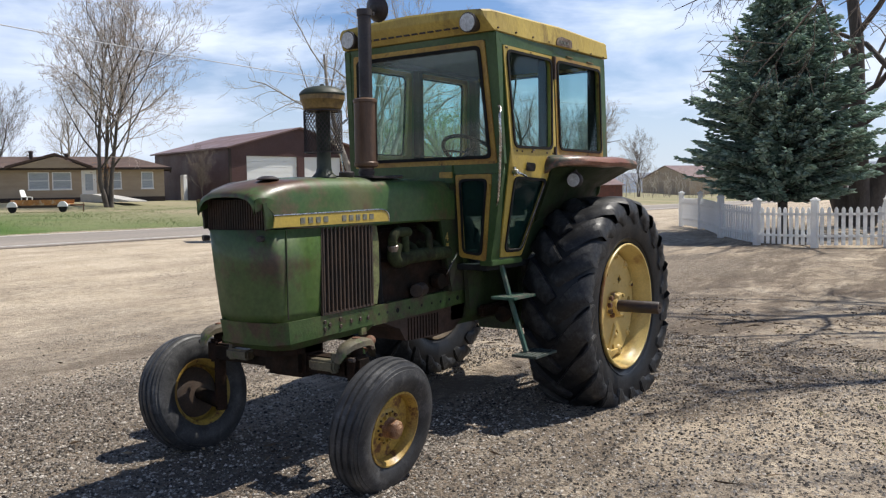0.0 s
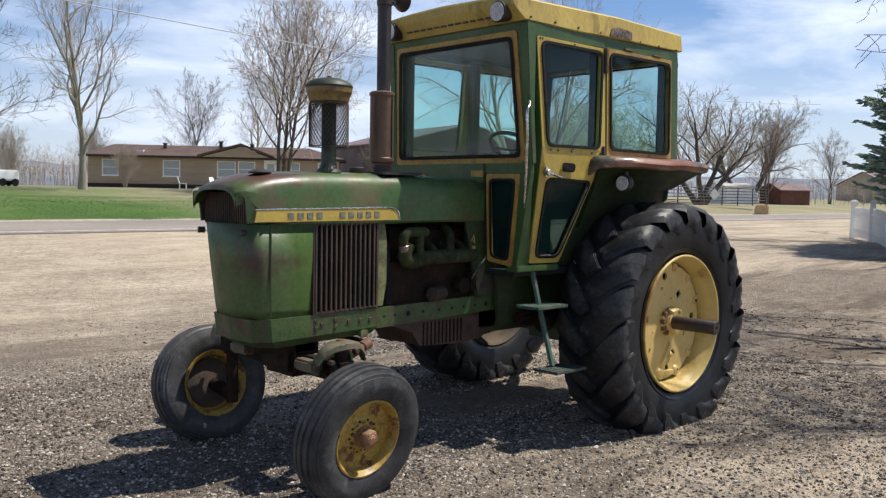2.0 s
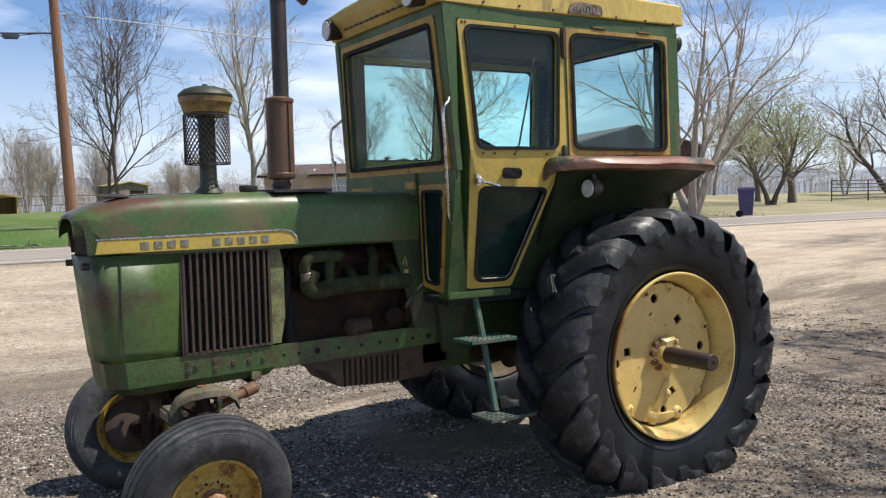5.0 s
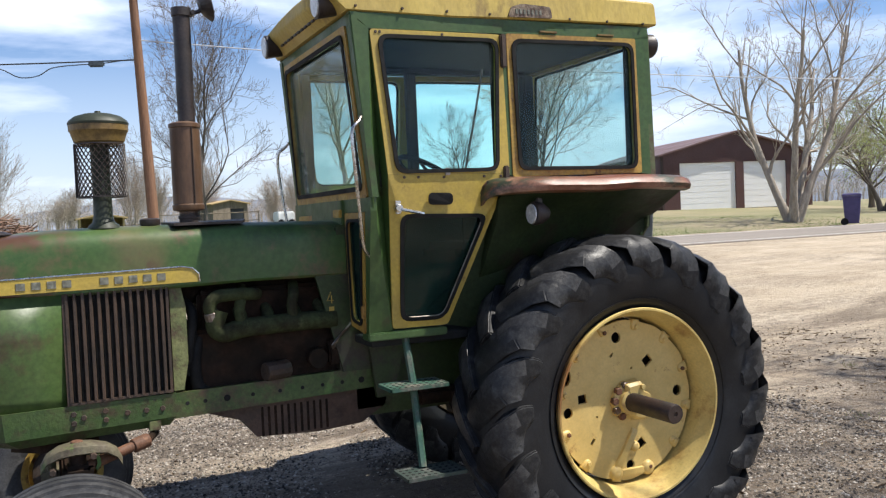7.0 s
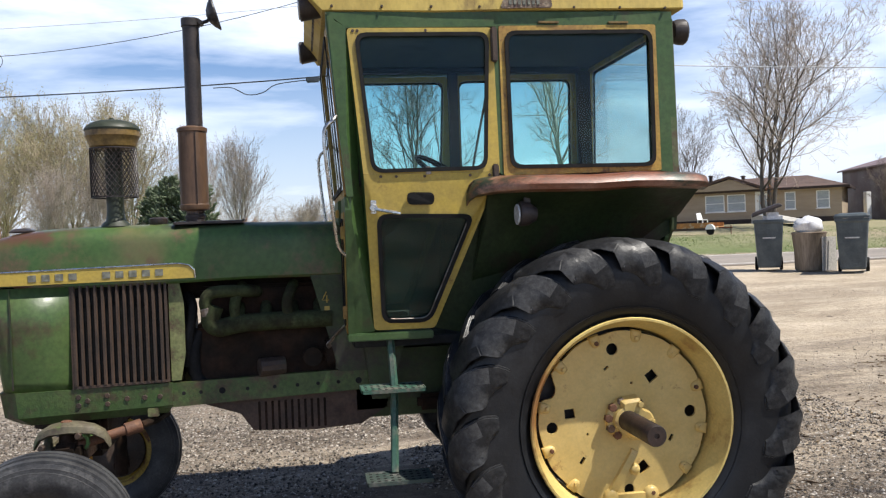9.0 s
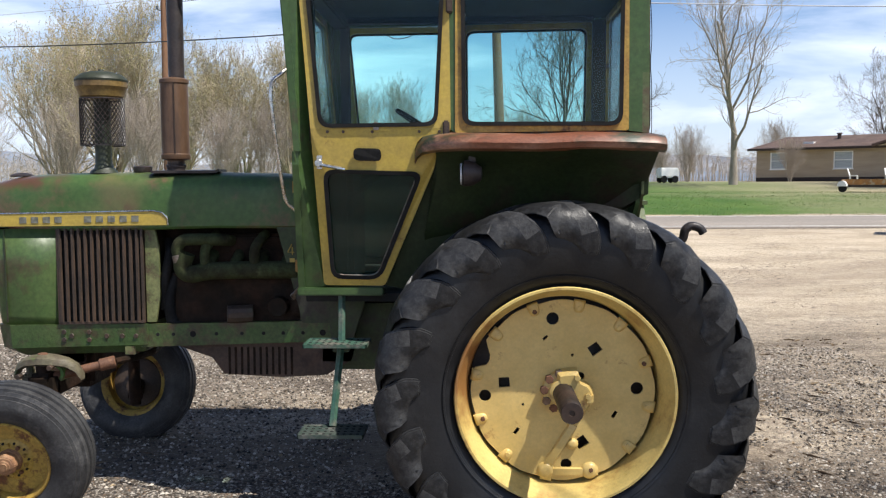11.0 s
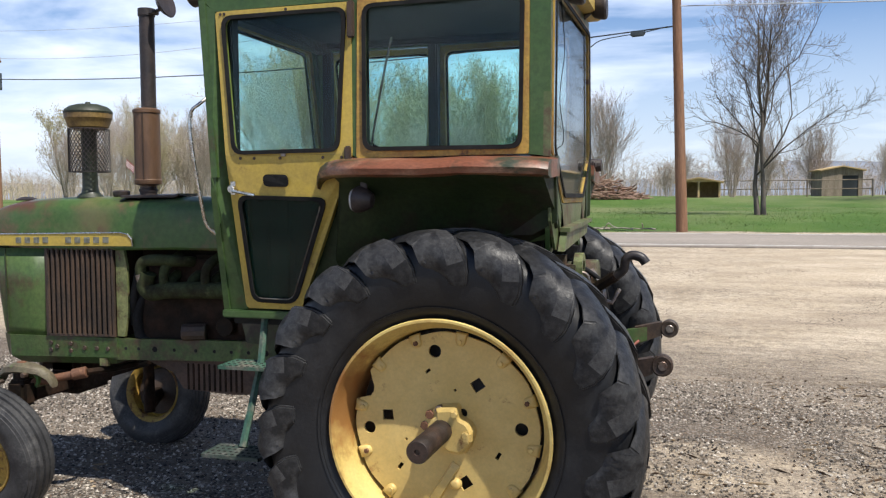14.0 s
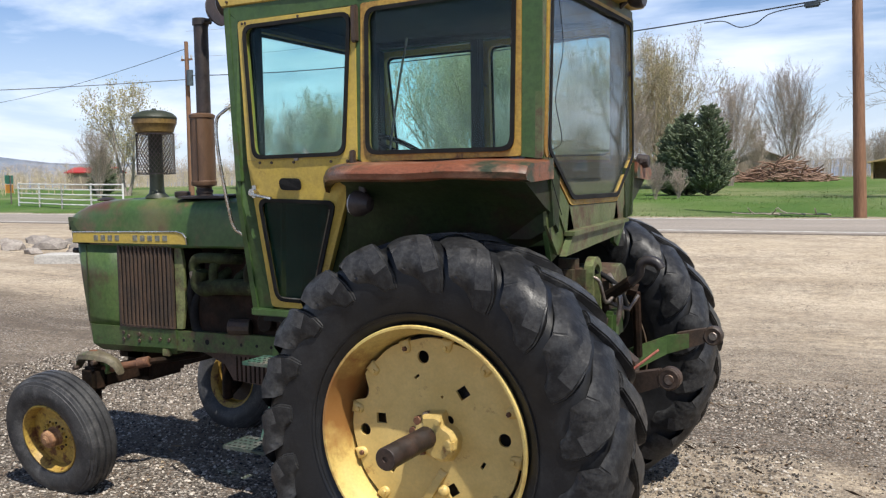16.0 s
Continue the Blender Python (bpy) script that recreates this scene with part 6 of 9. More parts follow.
# ---- ground ----
def lerp_table(table, v):
    if v <= table[0][0]:
        return table[0][1]
    for (a, za), (b, zb) in zip(table, table[1:]):
        if v <= b:
            k = (v - a) / (b - a)
            return za + (zb - za) * (3 * k * k - 2 * k ** 3)
    return table[-1][1]


NEAR = ((2.8, 0.14), (6.5, 0.175), (14, 0.44), (19, 0.62), (26, 0.66))
FAR = ((14, 0.62), (22.5, 0.68), (31, 1.06), (44, 1.12), (53, 1.62), (75, 1.70), (140, 1.62))


def ground_z(x, y):
    """The lay of the land: a shallow yard, a level road and a field that climbs beyond it."""
    near = max(lerp_table(NEAR, math.hypot(x - 0.4, y - 0.4)), min(0.15, 0.095 * max(0.0, 0.25 - y)))
    # the ground lies higher round the sunken rear wheels
    step = lambda v: (lambda u: u * u * (3 - 2 * u))(min(1.0, max(0.0, v)))
    near = max(near, 0.10 * step((1.5 - x) / 0.9) * step((x + 3.4) / 1.6) * step((2.1 - y) / 0.9) * step((y + 2.5) / 1.2))
    near = max(near, 0.175 * step((1.7 - x) / 1.2) * step((x + 2.6) / 1.6) * step((-0.05 - y) / 0.55) * step((y + 3.0) / 1.5))
    k = min(1, max(0, (-y - 9) / 6.5))
    return near * (1 - k) + lerp_table(FAR, -y) * k


ROAD_NEAR, ROAD_FAR = -15.6, -21.2


def ground_material():
    m = bpy.data.materials.new("yard_and_field")
    m.use_nodes = True
    nt = m.node_tree
    b = nt.nodes["Principled BSDF"]
    co = nt.nodes.new("ShaderNodeTexCoord")

    def noise_tex(s, detail=6.0, rough=0.6, vec=None):
        n = nt.nodes.new("ShaderNodeTexNoise")
        n.inputs["Scale"].default_value, n.inputs["Detail"].default_value, n.inputs["Roughness"].default_value = s, detail, rough
        nt.links.new(vec or co.outputs["Object"], n.inputs["Vector"])
        return n.outputs["Fac"]

    def ranged(v, a, c, lo=0.0, hi=1.0):
        r = nt.nodes.new("ShaderNodeMapRange")
        for k, val in (("From Min", a), ("From Max", c), ("To Min", lo), ("To Max", hi)):
            r.inputs[k].default_value = val
        nt.links.new(v, r.inputs["Value"])
        return r.outputs["Result"]

    def mixed(f, a, c, mode="MIX"):
        x = nt.nodes.new("ShaderNodeMix")
        x.data_type, x.blend_type = "RGBA", mode
        for key, v in (("Factor", f), ("A", a), ("B", c)):
            if isinstance(v, (int, float)):
                x.inputs[key].default_value = v
            elif isinstance(v, tuple):
                x.inputs[key].default_value = (*v, 1)
            else:
                nt.links.new(v, x.inputs[key])
        return x.outputs["Result"]

    def maths(op, a, c):
        x = nt.nodes.new("ShaderNodeMath")
        x.operation = op
        for i, v in enumerate((a, c)):
            if isinstance(v, (int, float)):
                x.inputs[i].default_value = v
            else:
                nt.links.new(v, x.inputs[i])
        return x.outputs["Value"]

    sep = nt.nodes.new("ShaderNodeSeparateXYZ")
    nt.links.new(co.outputs["Object"], sep.inputs["Vector"])
    # pebbles: cells of differing grey and brown
    vor = nt.nodes.new("ShaderNodeTexVoronoi")
    vor.inputs["Scale"].default_value = 62.0
    nt.links.new(co.outputs["Object"], vor.inputs["Vector"])
    sepc = nt.nodes.new("ShaderNodeSeparateColor")
    nt.links.new(vor.outputs["Color"], sepc.inputs["Color"])
    stone = mixed(ranged(sepc.outputs["Red"], 0.1, 1.0), (0.030, 0.025, 0.021), (0.50, 0.445, 0.38))
    stone = mixed(ranged(sepc.outputs["Green"], 0.7, 0.9), stone, (0.25, 0.165, 0.11))
    stone = mixed(ranged(vor.outputs["Distance"], 0.35, 0.75), stone, (0.060, 0.049, 0.039))
    # bare dirt, cracked where it has dried
    dirt = mixed(ranged(noise_tex(1.3), 0.35, 0.65), (0.50, 0.41, 0.295), (0.66, 0.56, 0.425))
    lane = nt.nodes.new("ShaderNodeMapping")
    lane.inputs["Scale"].default_value = (0.22, 0.95, 1.0)
    lane.inputs["Rotation"].default_value = (0, 0, radians(-14))
    nt.links.new(co.outputs["Object"], lane.inputs["Vector"])
    dirt = mixed(ranged(noise_tex(1.0, 9.0, 0.7, lane.outputs["Vector"]), 0.47, 0.66, 0.0, 0.8), dirt, (0.34, 0.275, 0.205))
    dirt = mixed(ranged(noise_tex(38.0, 4.0, 0.7), 0.45, 0.75), dirt, (0.25, 0.195, 0.145))
    warp = nt.nodes.new("ShaderNodeTexNoise")
    warp.inputs["Scale"].default_value = 6.0
    nt.links.new(co.outputs["Object"], warp.inputs["Vector"])
    crack = nt.nodes.new("ShaderNodeTexVoronoi")
    crack.feature = "DISTANCE_TO_EDGE"
    crack.inputs["Scale"].default_value = 9.0
    nt.links.new(mixed(0.06, co.outputs["Object"], warp.outputs["Color"]), crack.inputs["Vector"])
    cracks = maths("MULTIPLY", ranged(crack.outputs["Distance"], 0.035, 0.012), ranged(noise_tex(0.9), 0.50, 0.60))
    dirt = mixed(cracks, dirt, (0.10, 0.078, 0.058))
    # tracks run along the yard, where wheels have bared the dirt
    mp = nt.nodes.new("ShaderNodeMapping")
    mp.inputs["Scale"].default_value = (0.13, 0.50, 1.0)
    mp.inputs["Rotation"].default_value = (0, 0, radians(-10))
    nt.links.new(co.outputs["Object"], mp.inputs["Vector"])
    bare = ranged(noise_tex(1.0, 8.0, 0.66, mp.outputs["Vector"]), 0.40, 0.58)
    near = ranged(sep.outputs["Y"], -6.0, -2.5, 0.0, 1.0)
    aft = ranged(sep.outputs["X"], -0.2, -3.0, 0.0, 0.35)
    by_eye = maths("MULTIPLY", ranged(sep.outputs["Y"], 1.2, 2.2), ranged(noise_tex(0.8), 0.42, 0.56, 0.0, 0.9))
    bare_here = maths("ADD", maths("ADD", mixed(near, ranged(bare, 0.0, 1.0, 0.66, 1.0), ranged(bare, 0.15, 0.85, 0.0, 0.95)), aft), by_eye)
    bare_here = maths("MULTIPLY", bare_here, maths("MAXIMUM", ranged(sep.outputs["X"], 2.6, 0.6, 0.30, 1.0), ranged(sep.outputs["Y"], -3.2, -4.6)))
    speck = ranged(noise_tex(9.0, 5.0, 0.7), 0.35, 0.65)
    k = ranged(maths("MULTIPLY", bare_here, ranged(speck, 0, 1, 0.55, 1.3)), 0.0, 1.0)
    yard = mixed(k, stone, dirt)
    # damp, trodden and littered patches, fewer on the open lane
    fade = ranged(near, 0.0, 1.0, 0.22, 1.0)
    streaks = nt.nodes.new("ShaderNodeMapping")
    streaks.inputs["Scale"].default_value = (0.35, 1.1, 1.0)
    streaks.inputs["Rotation"].default_value = (0, 0, radians(-6))
    nt.links.new(co.outputs["Object"], streaks.inputs["Vector"])
    dark = ranged(noise_tex(0.8, 9.0, 0.74, streaks.outputs["Vector"]), 0.50, 0.58, 0.0, 0.84)
    yard = mixed(maths("MULTIPLY", dark, fade), yard, (0.125, 0.098, 0.074))
    worn = ranged(noise_tex(2.6, 8.0, 0.75), 0.44, 0.60, 0.0, 0.42)
    yard = mixed(maths("MULTIPLY", worn, fade), yard, (0.21, 0.165, 0.122))
    litter = ranged(noise_tex(16.0, 8.0, 0.8), 0.53, 0.60, 0.0, 0.75)
    yard = mixed(maths("MULTIPLY", litter, fade), yard, (0.085, 0.064, 0.047))
    mulch_here = maths("MULTIPLY", ranged(sep.outputs["X"], 1.2, -1.8), ranged(sep.outputs["Y"], -3.5, 0.5))
    mulch = maths("MULTIPLY", mulch_here, ranged(noise_tex(1.7, 9.0, 0.75), 0.44, 0.58, 0.0, 0.58))
    yard = mixed(mulch, yard, (0.120, 0.088, 0.062))
    pale = ranged(noise_tex(21.0, 7.0, 0.8), 0.60, 0.66, 0.0, 0.7)
    yard = mixed(pale, yard, (0.62, 0.53, 0.42))
    # grass beyond the road
    grass = mixed(ranged(noise_tex(0.35), 0.38, 0.62), (0.047, 0.104, 0.018), (0.092, 0.150, 0.034))
    grass = mixed(ranged(noise_tex(14.0, 5.0, 0.7), 0.42, 0.7), grass, (0.070, 0.14, 0.022))
    dry = maths("ADD", ranged(noise_tex(0.10, 4.0), 0.44, 0.62, 0.0, 0.30), ranged(sep.outputs["X"], -9.0, -22.0, 0.0, 0.62))
    grass = mixed(dry, grass, (0.36, 0.30, 0.20))
    edge = maths("ADD", sep.outputs["Y"], ranged(noise_tex(0.9), 0.3, 0.7, -0.6, 0.6))
    green = ranged(edge, -22.3, -22.9)
    col = mixed(green, yard, grass)
    nt.links.new(col, b.inputs["Base Color"])
    b.inputs["Roughness"].default_value = 0.92
    b.inputs["Specular IOR Level"].default_value = 0.25
    bp = nt.nodes.new("ShaderNodeBump")
    bp.inputs["Strength"].default_value, bp.inputs["Distance"].default_value = 0.95, 0.016
    h = maths("ADD", maths("MULTIPLY", maths("SUBTRACT", 1.0, vor.outputs["Distance"]), ranged(k, 0, 1, 1.0, 0.35)), noise_tex(30.0, 6.0, 0.75))
    nt.links.new(h, bp.inputs["Height"])
    ruts = nt.nodes.new("ShaderNodeBump")
    ruts.inputs["Strength"].default_value, ruts.inputs["Distance"].default_value = 0.8, 0.06
    nt.links.new(noise_tex(3.2, 7.0, 0.7), ruts.inputs["Height"])
    nt.links.new(ruts.outputs["Normal"], bp.inputs["Normal"])
    nt.links.new(bp.outputs["Normal"], b.inputs["Normal"])
    return m


GROUND = ground_material()


def axis_steps(near, fine, far):
    out, v, step = [0.0], 0.0, fine
    while v < far:
        step = fine if v < near else step * 1.16
        v += step
        out.append(v)
    return [-a for a in out[:0:-1]] + out


def build_ground():
    xs, ys = axis_steps(30, 0.55, 4000), axis_steps(30, 0.55, 4000)
    verts, faces = [], []
    for y in ys:
        for x in xs:
            z = ground_z(x, y)
            r = math.hypot(x, y)
            bump_k = 1.0 if (ROAD_FAR - 0.6 > y or y > ROAD_NEAR + 0.6) and r > 2.6 else 0.0
            z += bump_k * 0.035 * noise.noise(Vector((x * 0.35, y * 0.35, 0))) * min(1, (r - 2.6) / 4 if r > 2.6 else 0)
            verts.append((x, y, z))
    n = len(xs)
    for j in range(len(ys) - 1):
        for i in range(n - 1):
            a = j * n + i
            faces.append((a, a + 1, a + n + 1, a + n))
    me = bpy.data.meshes.new("ground")
    me.from_pydata(verts, [], faces)
    me.polygons.foreach_set("use_smooth", [True] * len(faces))
    me.materials.append(GROUND)
    tagged(new("ground", me), "gravel and bare dirt yard with a green field beyond the road", "ground", kind="structure")


build_ground()

ASPHALT = material("old_asphalt", (0.235, 0.205, 0.175), 0.85, second=(0.30, 0.26, 0.22), scale=0.6, third=(0.18, 0.155, 0.13), third_scale=0.3, fine=60, fine_amount=0.3, bump=0.3, bump_scale=120, stretch=(0.25, 1, 1))
ROAD_PAINT = material("road_paint", (0.62, 0.60, 0.56), 0.8, second=(0.40, 0.38, 0.35), scale=3, low=0.45, high=0.6, bump=0.1)


def strip(name, mat, y0, y1, lift, label, x0=-140.0, x1=140.0, step=2.0, wob=0.0, parent=None):
    verts, faces = [], []
    n = int((x1 - x0) / step)
    for i in range(n + 1):
        x = x0 + (x1 - x0) * i / n
        for y in (y0, (y0 + y1) / 2, y1):
            yy = y + (wob * noise.noise(Vector((x * 0.4, y, 3))) if wob else 0)
            verts.append((x, yy, ground_z(x, yy) + lift + (0.02 if y == (y0 + y1) / 2 and y1 - y0 > 2 else 0)))
    for i in range(n):
        for k in (0, 1):
            a = 3 * i + k
            faces.append((a, a + 3, a + 4, a + 1))
    base = len(verts)
    verts += [(v[0], v[1], v[2] - 0.10) for v in verts]
    for i in range(n):
        for k in (0, 2):
            a = 3 * i + k
            faces.append((a, a + 3, a + 3 + base, a + base))
    me = bpy.data.meshes.new(name)
    me.from_pydata(verts, [], faces)
    me.materials.append(mat)
    ob = new(name, me)
    ob.parent = parent
    return tagged(ob, label, "" if parent else "road", kind="" if parent else "structure")


road = strip("road", ASPHALT, ROAD_FAR, ROAD_NEAR, 0.03, "grey worn two-lane asphalt road", wob=0.12)
for y0, y1 in ((ROAD_NEAR - 0.50, ROAD_NEAR - 0.38), (ROAD_FAR + 0.38, ROAD_FAR + 0.50)):
    strip("edge_line", ROAD_PAINT, y0, y1, 0.040, "faded white edge line", parent=road)


def stones_object(name, count, area, sizes, mat, label, seed, keep=None):
    """Loose stones as one mesh of squashed, uneven octahedra."""
    rg = np.random.RandomState(seed)
    base = np.array([(1, 0, 0), (0, 1, 0), (-1, 0, 0), (0, -1, 0), (0, 0, 1), (0, 0, -1)], float)
    tri = np.array([(0, 1, 4), (1, 2, 4), (2, 3, 4), (3, 0, 4), (1, 0, 5), (2, 1, 5), (3, 2, 5), (0, 3, 5)])
    V, F = [], []
    i = 0
    x0, x1, y0, y1 = area
    while i < count:
        x, y = rg.uniform(x0, x1), rg.uniform(y0, y1)
        if keep and not keep(x, y, rg):
            continue
        s = sizes[0] + (sizes[1] - sizes[0]) * rg.rand() ** 2.5
        v = base * s * rg.uniform(0.6, 1.25, (6, 1)) * np.array((1, rg.uniform(0.6, 1.0), rg.uniform(0.45, 0.8)))
        a = rg.uniform(0, 6.283)
        c, sn = math.cos(a), math.sin(a)
        v = np.stack((v[:, 0] * c - v[:, 1] * sn, v[:, 0] * sn + v[:, 1] * c, v[:, 2]), 1)
        V.append(v + (x, y, ground_z(x, y) + s * 0.18))
        F.append(tri + 6 * i)
        i += 1
    me = bpy.data.meshes.new(name)
    me.from_pydata(np.concatenate(V).tolist(), [], np.concatenate(F).tolist())
    me.materials.append(mat)
    return tagged(new(name, me), label, "gravel", kind="stuff")


def let_through(m, share):
    """Thin stuff lets part of the light through."""
    nt = m.node_tree
    bs = nt.nodes["Principled BSDF"]
    out = nt.nodes["Material Output"]
    back = nt.nodes.new("ShaderNodeBsdfTranslucent")
    mix = nt.nodes.new("ShaderNodeMixShader")
    mix.inputs["Fac"].default_value = share
    src = bs.inputs["Base Color"].links[0].from_socket
    nt.links.new(src, back.inputs["Color"])
    nt.links.new(bs.outputs["BSDF"], mix.inputs[1])
    nt.links.new(back.outputs["BSDF"], mix.inputs[2])
    nt.links.new(mix.outputs["Shader"], out.inputs["Surface"])
    return m


def island_material(name, a, b, c, rough=0.85):
    """Each loose piece takes its own colour between three."""
    m = bpy.data.materials.new(name)
    m.use_nodes = True
    nt = m.node_tree
    bs = nt.nodes["Principled BSDF"]
    geo = nt.nodes.new("ShaderNodeNewGeometry")
    ramp = nt.nodes.new("ShaderNodeValToRGB")
    ramp.color_ramp.elements[0].color = (*a, 1)
    ramp.color_ramp.elements[1].color = (*c, 1)
    e = ramp.color_ramp.elements.new(0.5)
    e.color = (*b, 1)
    nt.links.new(geo.outputs["Random Per Island"], ramp.inputs["Fac"])
    nt.links.new(ramp.outputs["Color"], bs.inputs["Base Color"])
    bs.inputs["Roughness"].default_value = rough
    bs.inputs["Specular IOR Level"].default_value = 0.3
    return m


GRAVEL = island_material("gravel_stones", (0.026, 0.022, 0.019), (0.150, 0.130, 0.108), (0.58, 0.52, 0.445))
stones_object("gravel", 140000, (-3.0, 5.8, -3.6, 3.3), (0.0035, 0.0165), GRAVEL, "loose grey and brown crushed gravel on the yard", 5)
stones_object("gravel", 9000, (-7.0, 9.0, -5.5, 4.5), (0.005, 0.013), GRAVEL, "scattered loose gravel on the bare yard", 6)


def litter_object():
    """Dead leaves, bark chips and sticks strewn behind and beside the tractor."""
    rg = np.random.RandomState(77)
    V, F = [], []
    for i in range(6000):
        x, y = rg.uniform(-6.0, 3.2), rg.uniform(-4.0, 3.2)
        if rg.rand() > min(1.0, max(0.12, (1.2 - x) / 4.5)) or noise.noise(Vector((x * 0.7, y * 1.4, 9))) < -0.15:
            continue
        stick = rg.rand() < 0.22
        L, w = (rg.uniform(0.05, 0.16), rg.uniform(0.002, 0.004)) if stick else (rg.uniform(0.012, 0.035), rg.uniform(0.006, 0.014))
        a = rg.uniform(0, 6.283)
        d, e = np.array((math.cos(a), math.sin(a), 0)), np.array((-math.sin(a), math.cos(a), 0))
        c = np.array((x, y, ground_z(x, y) + rg.uniform(0.004, 0.016)))
        lift = np.array((0, 0, rg.uniform(0.002, 0.012)))
        n = len(V)
        V += [tuple(c - d * L / 2), tuple(c + e * w + lift), tuple(c + d * L / 2 + lift * 0.5), tuple(c - e * w + lift * 0.7), tuple(c - np.array((0, 0, 0.006)))]
        F += [(n, n + 1, n + 2), (n, n + 2, n + 3), (n + 4, n + 1, n), (n + 4, n + 2, n + 1), (n + 4, n + 3, n + 2), (n + 4, n, n + 3)]
    me = bpy.data.meshes.new("leaf_litter")
    me.from_pydata(V, [], F)
    me.materials.append(island_material("leaf_litter", (0.055, 0.038, 0.026), (0.16, 0.105, 0.065), (0.40, 0.31, 0.20)))
    tagged(new("leaf_litter", me), "brown dead leaves, bark chips and sticks on the dirt", "leaf litter", kind="stuff")


litter_object()


def weeds():
    """A few tufts of yellow-green grass in the dirt."""
    rg = np.random.RandomState(78)
    V, F = [], []
    for x, y, k in ((-1.9, 2.3, 26), (-0.6, 2.6, 20), (0.4, 2.75, 22), (-2.9, -0.2, 18), (-3.6, 1.2, 20), (-0.2, 2.25, 14), (-4.4, -1.6, 20)):
        for i in range(k):
            px, py = x + rg.normal() * 0.05, y + rg.normal() * 0.05
            a, h = rg.uniform(0, 6.283), rg.uniform(0.02, 0.06)
            lx, ly = rg.normal(size=2) * 0.025
            z = ground_z(px, py)
            n = len(V)
            V += [(px - 0.003 * math.cos(a), py - 0.003 * math.sin(a), z), (px + 0.003 * math.cos(a), py + 0.003 * math.sin(a), z), (px + lx, py + ly, z + h)]
            F.append((n, n + 1, n + 2))
    me = bpy.data.meshes.new("weeds")
    me.from_pydata(V, [], F)
    me.materials.append(island_material("weed_blades", (0.14, 0.17, 0.05), (0.22, 0.23, 0.08), (0.36, 0.33, 0.16), 0.7))
    tagged(new("weeds", me), "small yellow-green weed tufts in the dirt", "weeds", kind="stuff")


weeds()

# ---- trees ----
BARK = material("grey_bark", (0.125, 0.105, 0.088), 0.9, second=(0.075, 0.062, 0.052), scale=6.0, fine=40, bump=0.6, bump_scale=25, stretch=(1, 1, 0.25), random=0.12)
BARK_PALE = material("pale_bark", (0.34, 0.30, 0.25), 0.9, second=(0.23, 0.195, 0.16), scale=6.0, fine=40, bump=0.6, bump_scale=25, stretch=(1, 1, 0.25), random=0.12)
TWIG = material("brown_twigs", (0.165, 0.130, 0.105), 0.9, second=(0.21, 0.17, 0.135), scale=2.0, fine=20, bump=0, random=0.15)
TWIG_TAN = material("tan_twigs", (0.46, 0.385, 0.27), 0.9, second=(0.37, 0.30, 0.21), scale=1.5, fine=20, bump=0, random=0.15)
TWIG_PALE = material("pale_twigs", (0.42, 0.375, 0.315), 0.9, second=(0.34, 0.30, 0.25), scale=1.5, fine=20, bump=0, random=0.15)
TWIG_GREY = material("grey_brown_twigs", (0.36, 0.30, 0.25), 0.9, second=(0.43, 0.36, 0.30), scale=1.5, fine=20, bump=0, random=0.15)
LEAF = island_material("young_leaves", (0.26, 0.31, 0.10), (0.34, 0.39, 0.15), (0.45, 0.48, 0.22), 0.7)
LEAF_TAN = island_material("olive_buds", (0.36, 0.34, 0.15), (0.45, 0.41, 0.20), (0.52, 0.45, 0.26), 0.8)
LEAF_RUST = island_material("rusty_leaves", (0.22, 0.10, 0.05), (0.32, 0.15, 0.07), (0.42, 0.24, 0.12), 0.8)
NEEDLE = island_material("blue_green_needles", (0.18, 0.27, 0.21), (0.33, 0.45, 0.36), (0.52, 0.63, 0.54), 0.65)
CEDAR = island_material("cedar_green", (0.13, 0.165, 0.10), (0.19, 0.23, 0.145), (0.26, 0.30, 0.20), 0.95)

for thin_m, share in ((LEAF, 0.45), (LEAF_TAN, 0.4), (NEEDLE, 0.42), (CEDAR, 0.25)):
    let_through(thin_m, share)


def tubes_mesh(name, lines, mat):
    """One mesh of tapered tubes: lines of (points, radii, sides)."""
    V, F, base = [], [], 0
    for pts, radii, sides in lines:
        pts = np.asarray(pts)
        n = len(pts)
        d = np.gradient(pts, axis=0)
        d /= np.linalg.norm(d, axis=1)[:, None] + 1e-9
        ref = np.array((0.0, 0.0, 1.0)) if abs(d[0][2]) < 0.8 else np.array((1.0, 0.0, 0.0))
        u = np.cross(d, ref)
        u /= np.linalg.norm(u, axis=1)[:, None] + 1e-9
        w = np.cross(d, u)
        ang = np.arange(sides) * 2 * math.pi / sides
        ring = pts[:, None, :] + (u[:, None, :] * np.cos(ang)[None, :, None] + w[:, None, :] * np.sin(ang)[None, :, None]) * np.asarray(radii)[:, None, None]
        V.append(ring.reshape(-1, 3))
        for i in range(n - 1):
            for k in range(sides):
                j = (k + 1) % sides
                F.append((base + i * sides + k, base + i * sides + j, base + (i + 1) * sides + j, base + (i + 1) * sides + k))
        base += n * sides
    me = bpy.data.meshes.new(name)
    me.from_pydata(np.concatenate(V).tolist(), [], F)
    me.polygons.foreach_set("use_smooth", [True] * len(F))
    me.materials.append(mat)
    return me


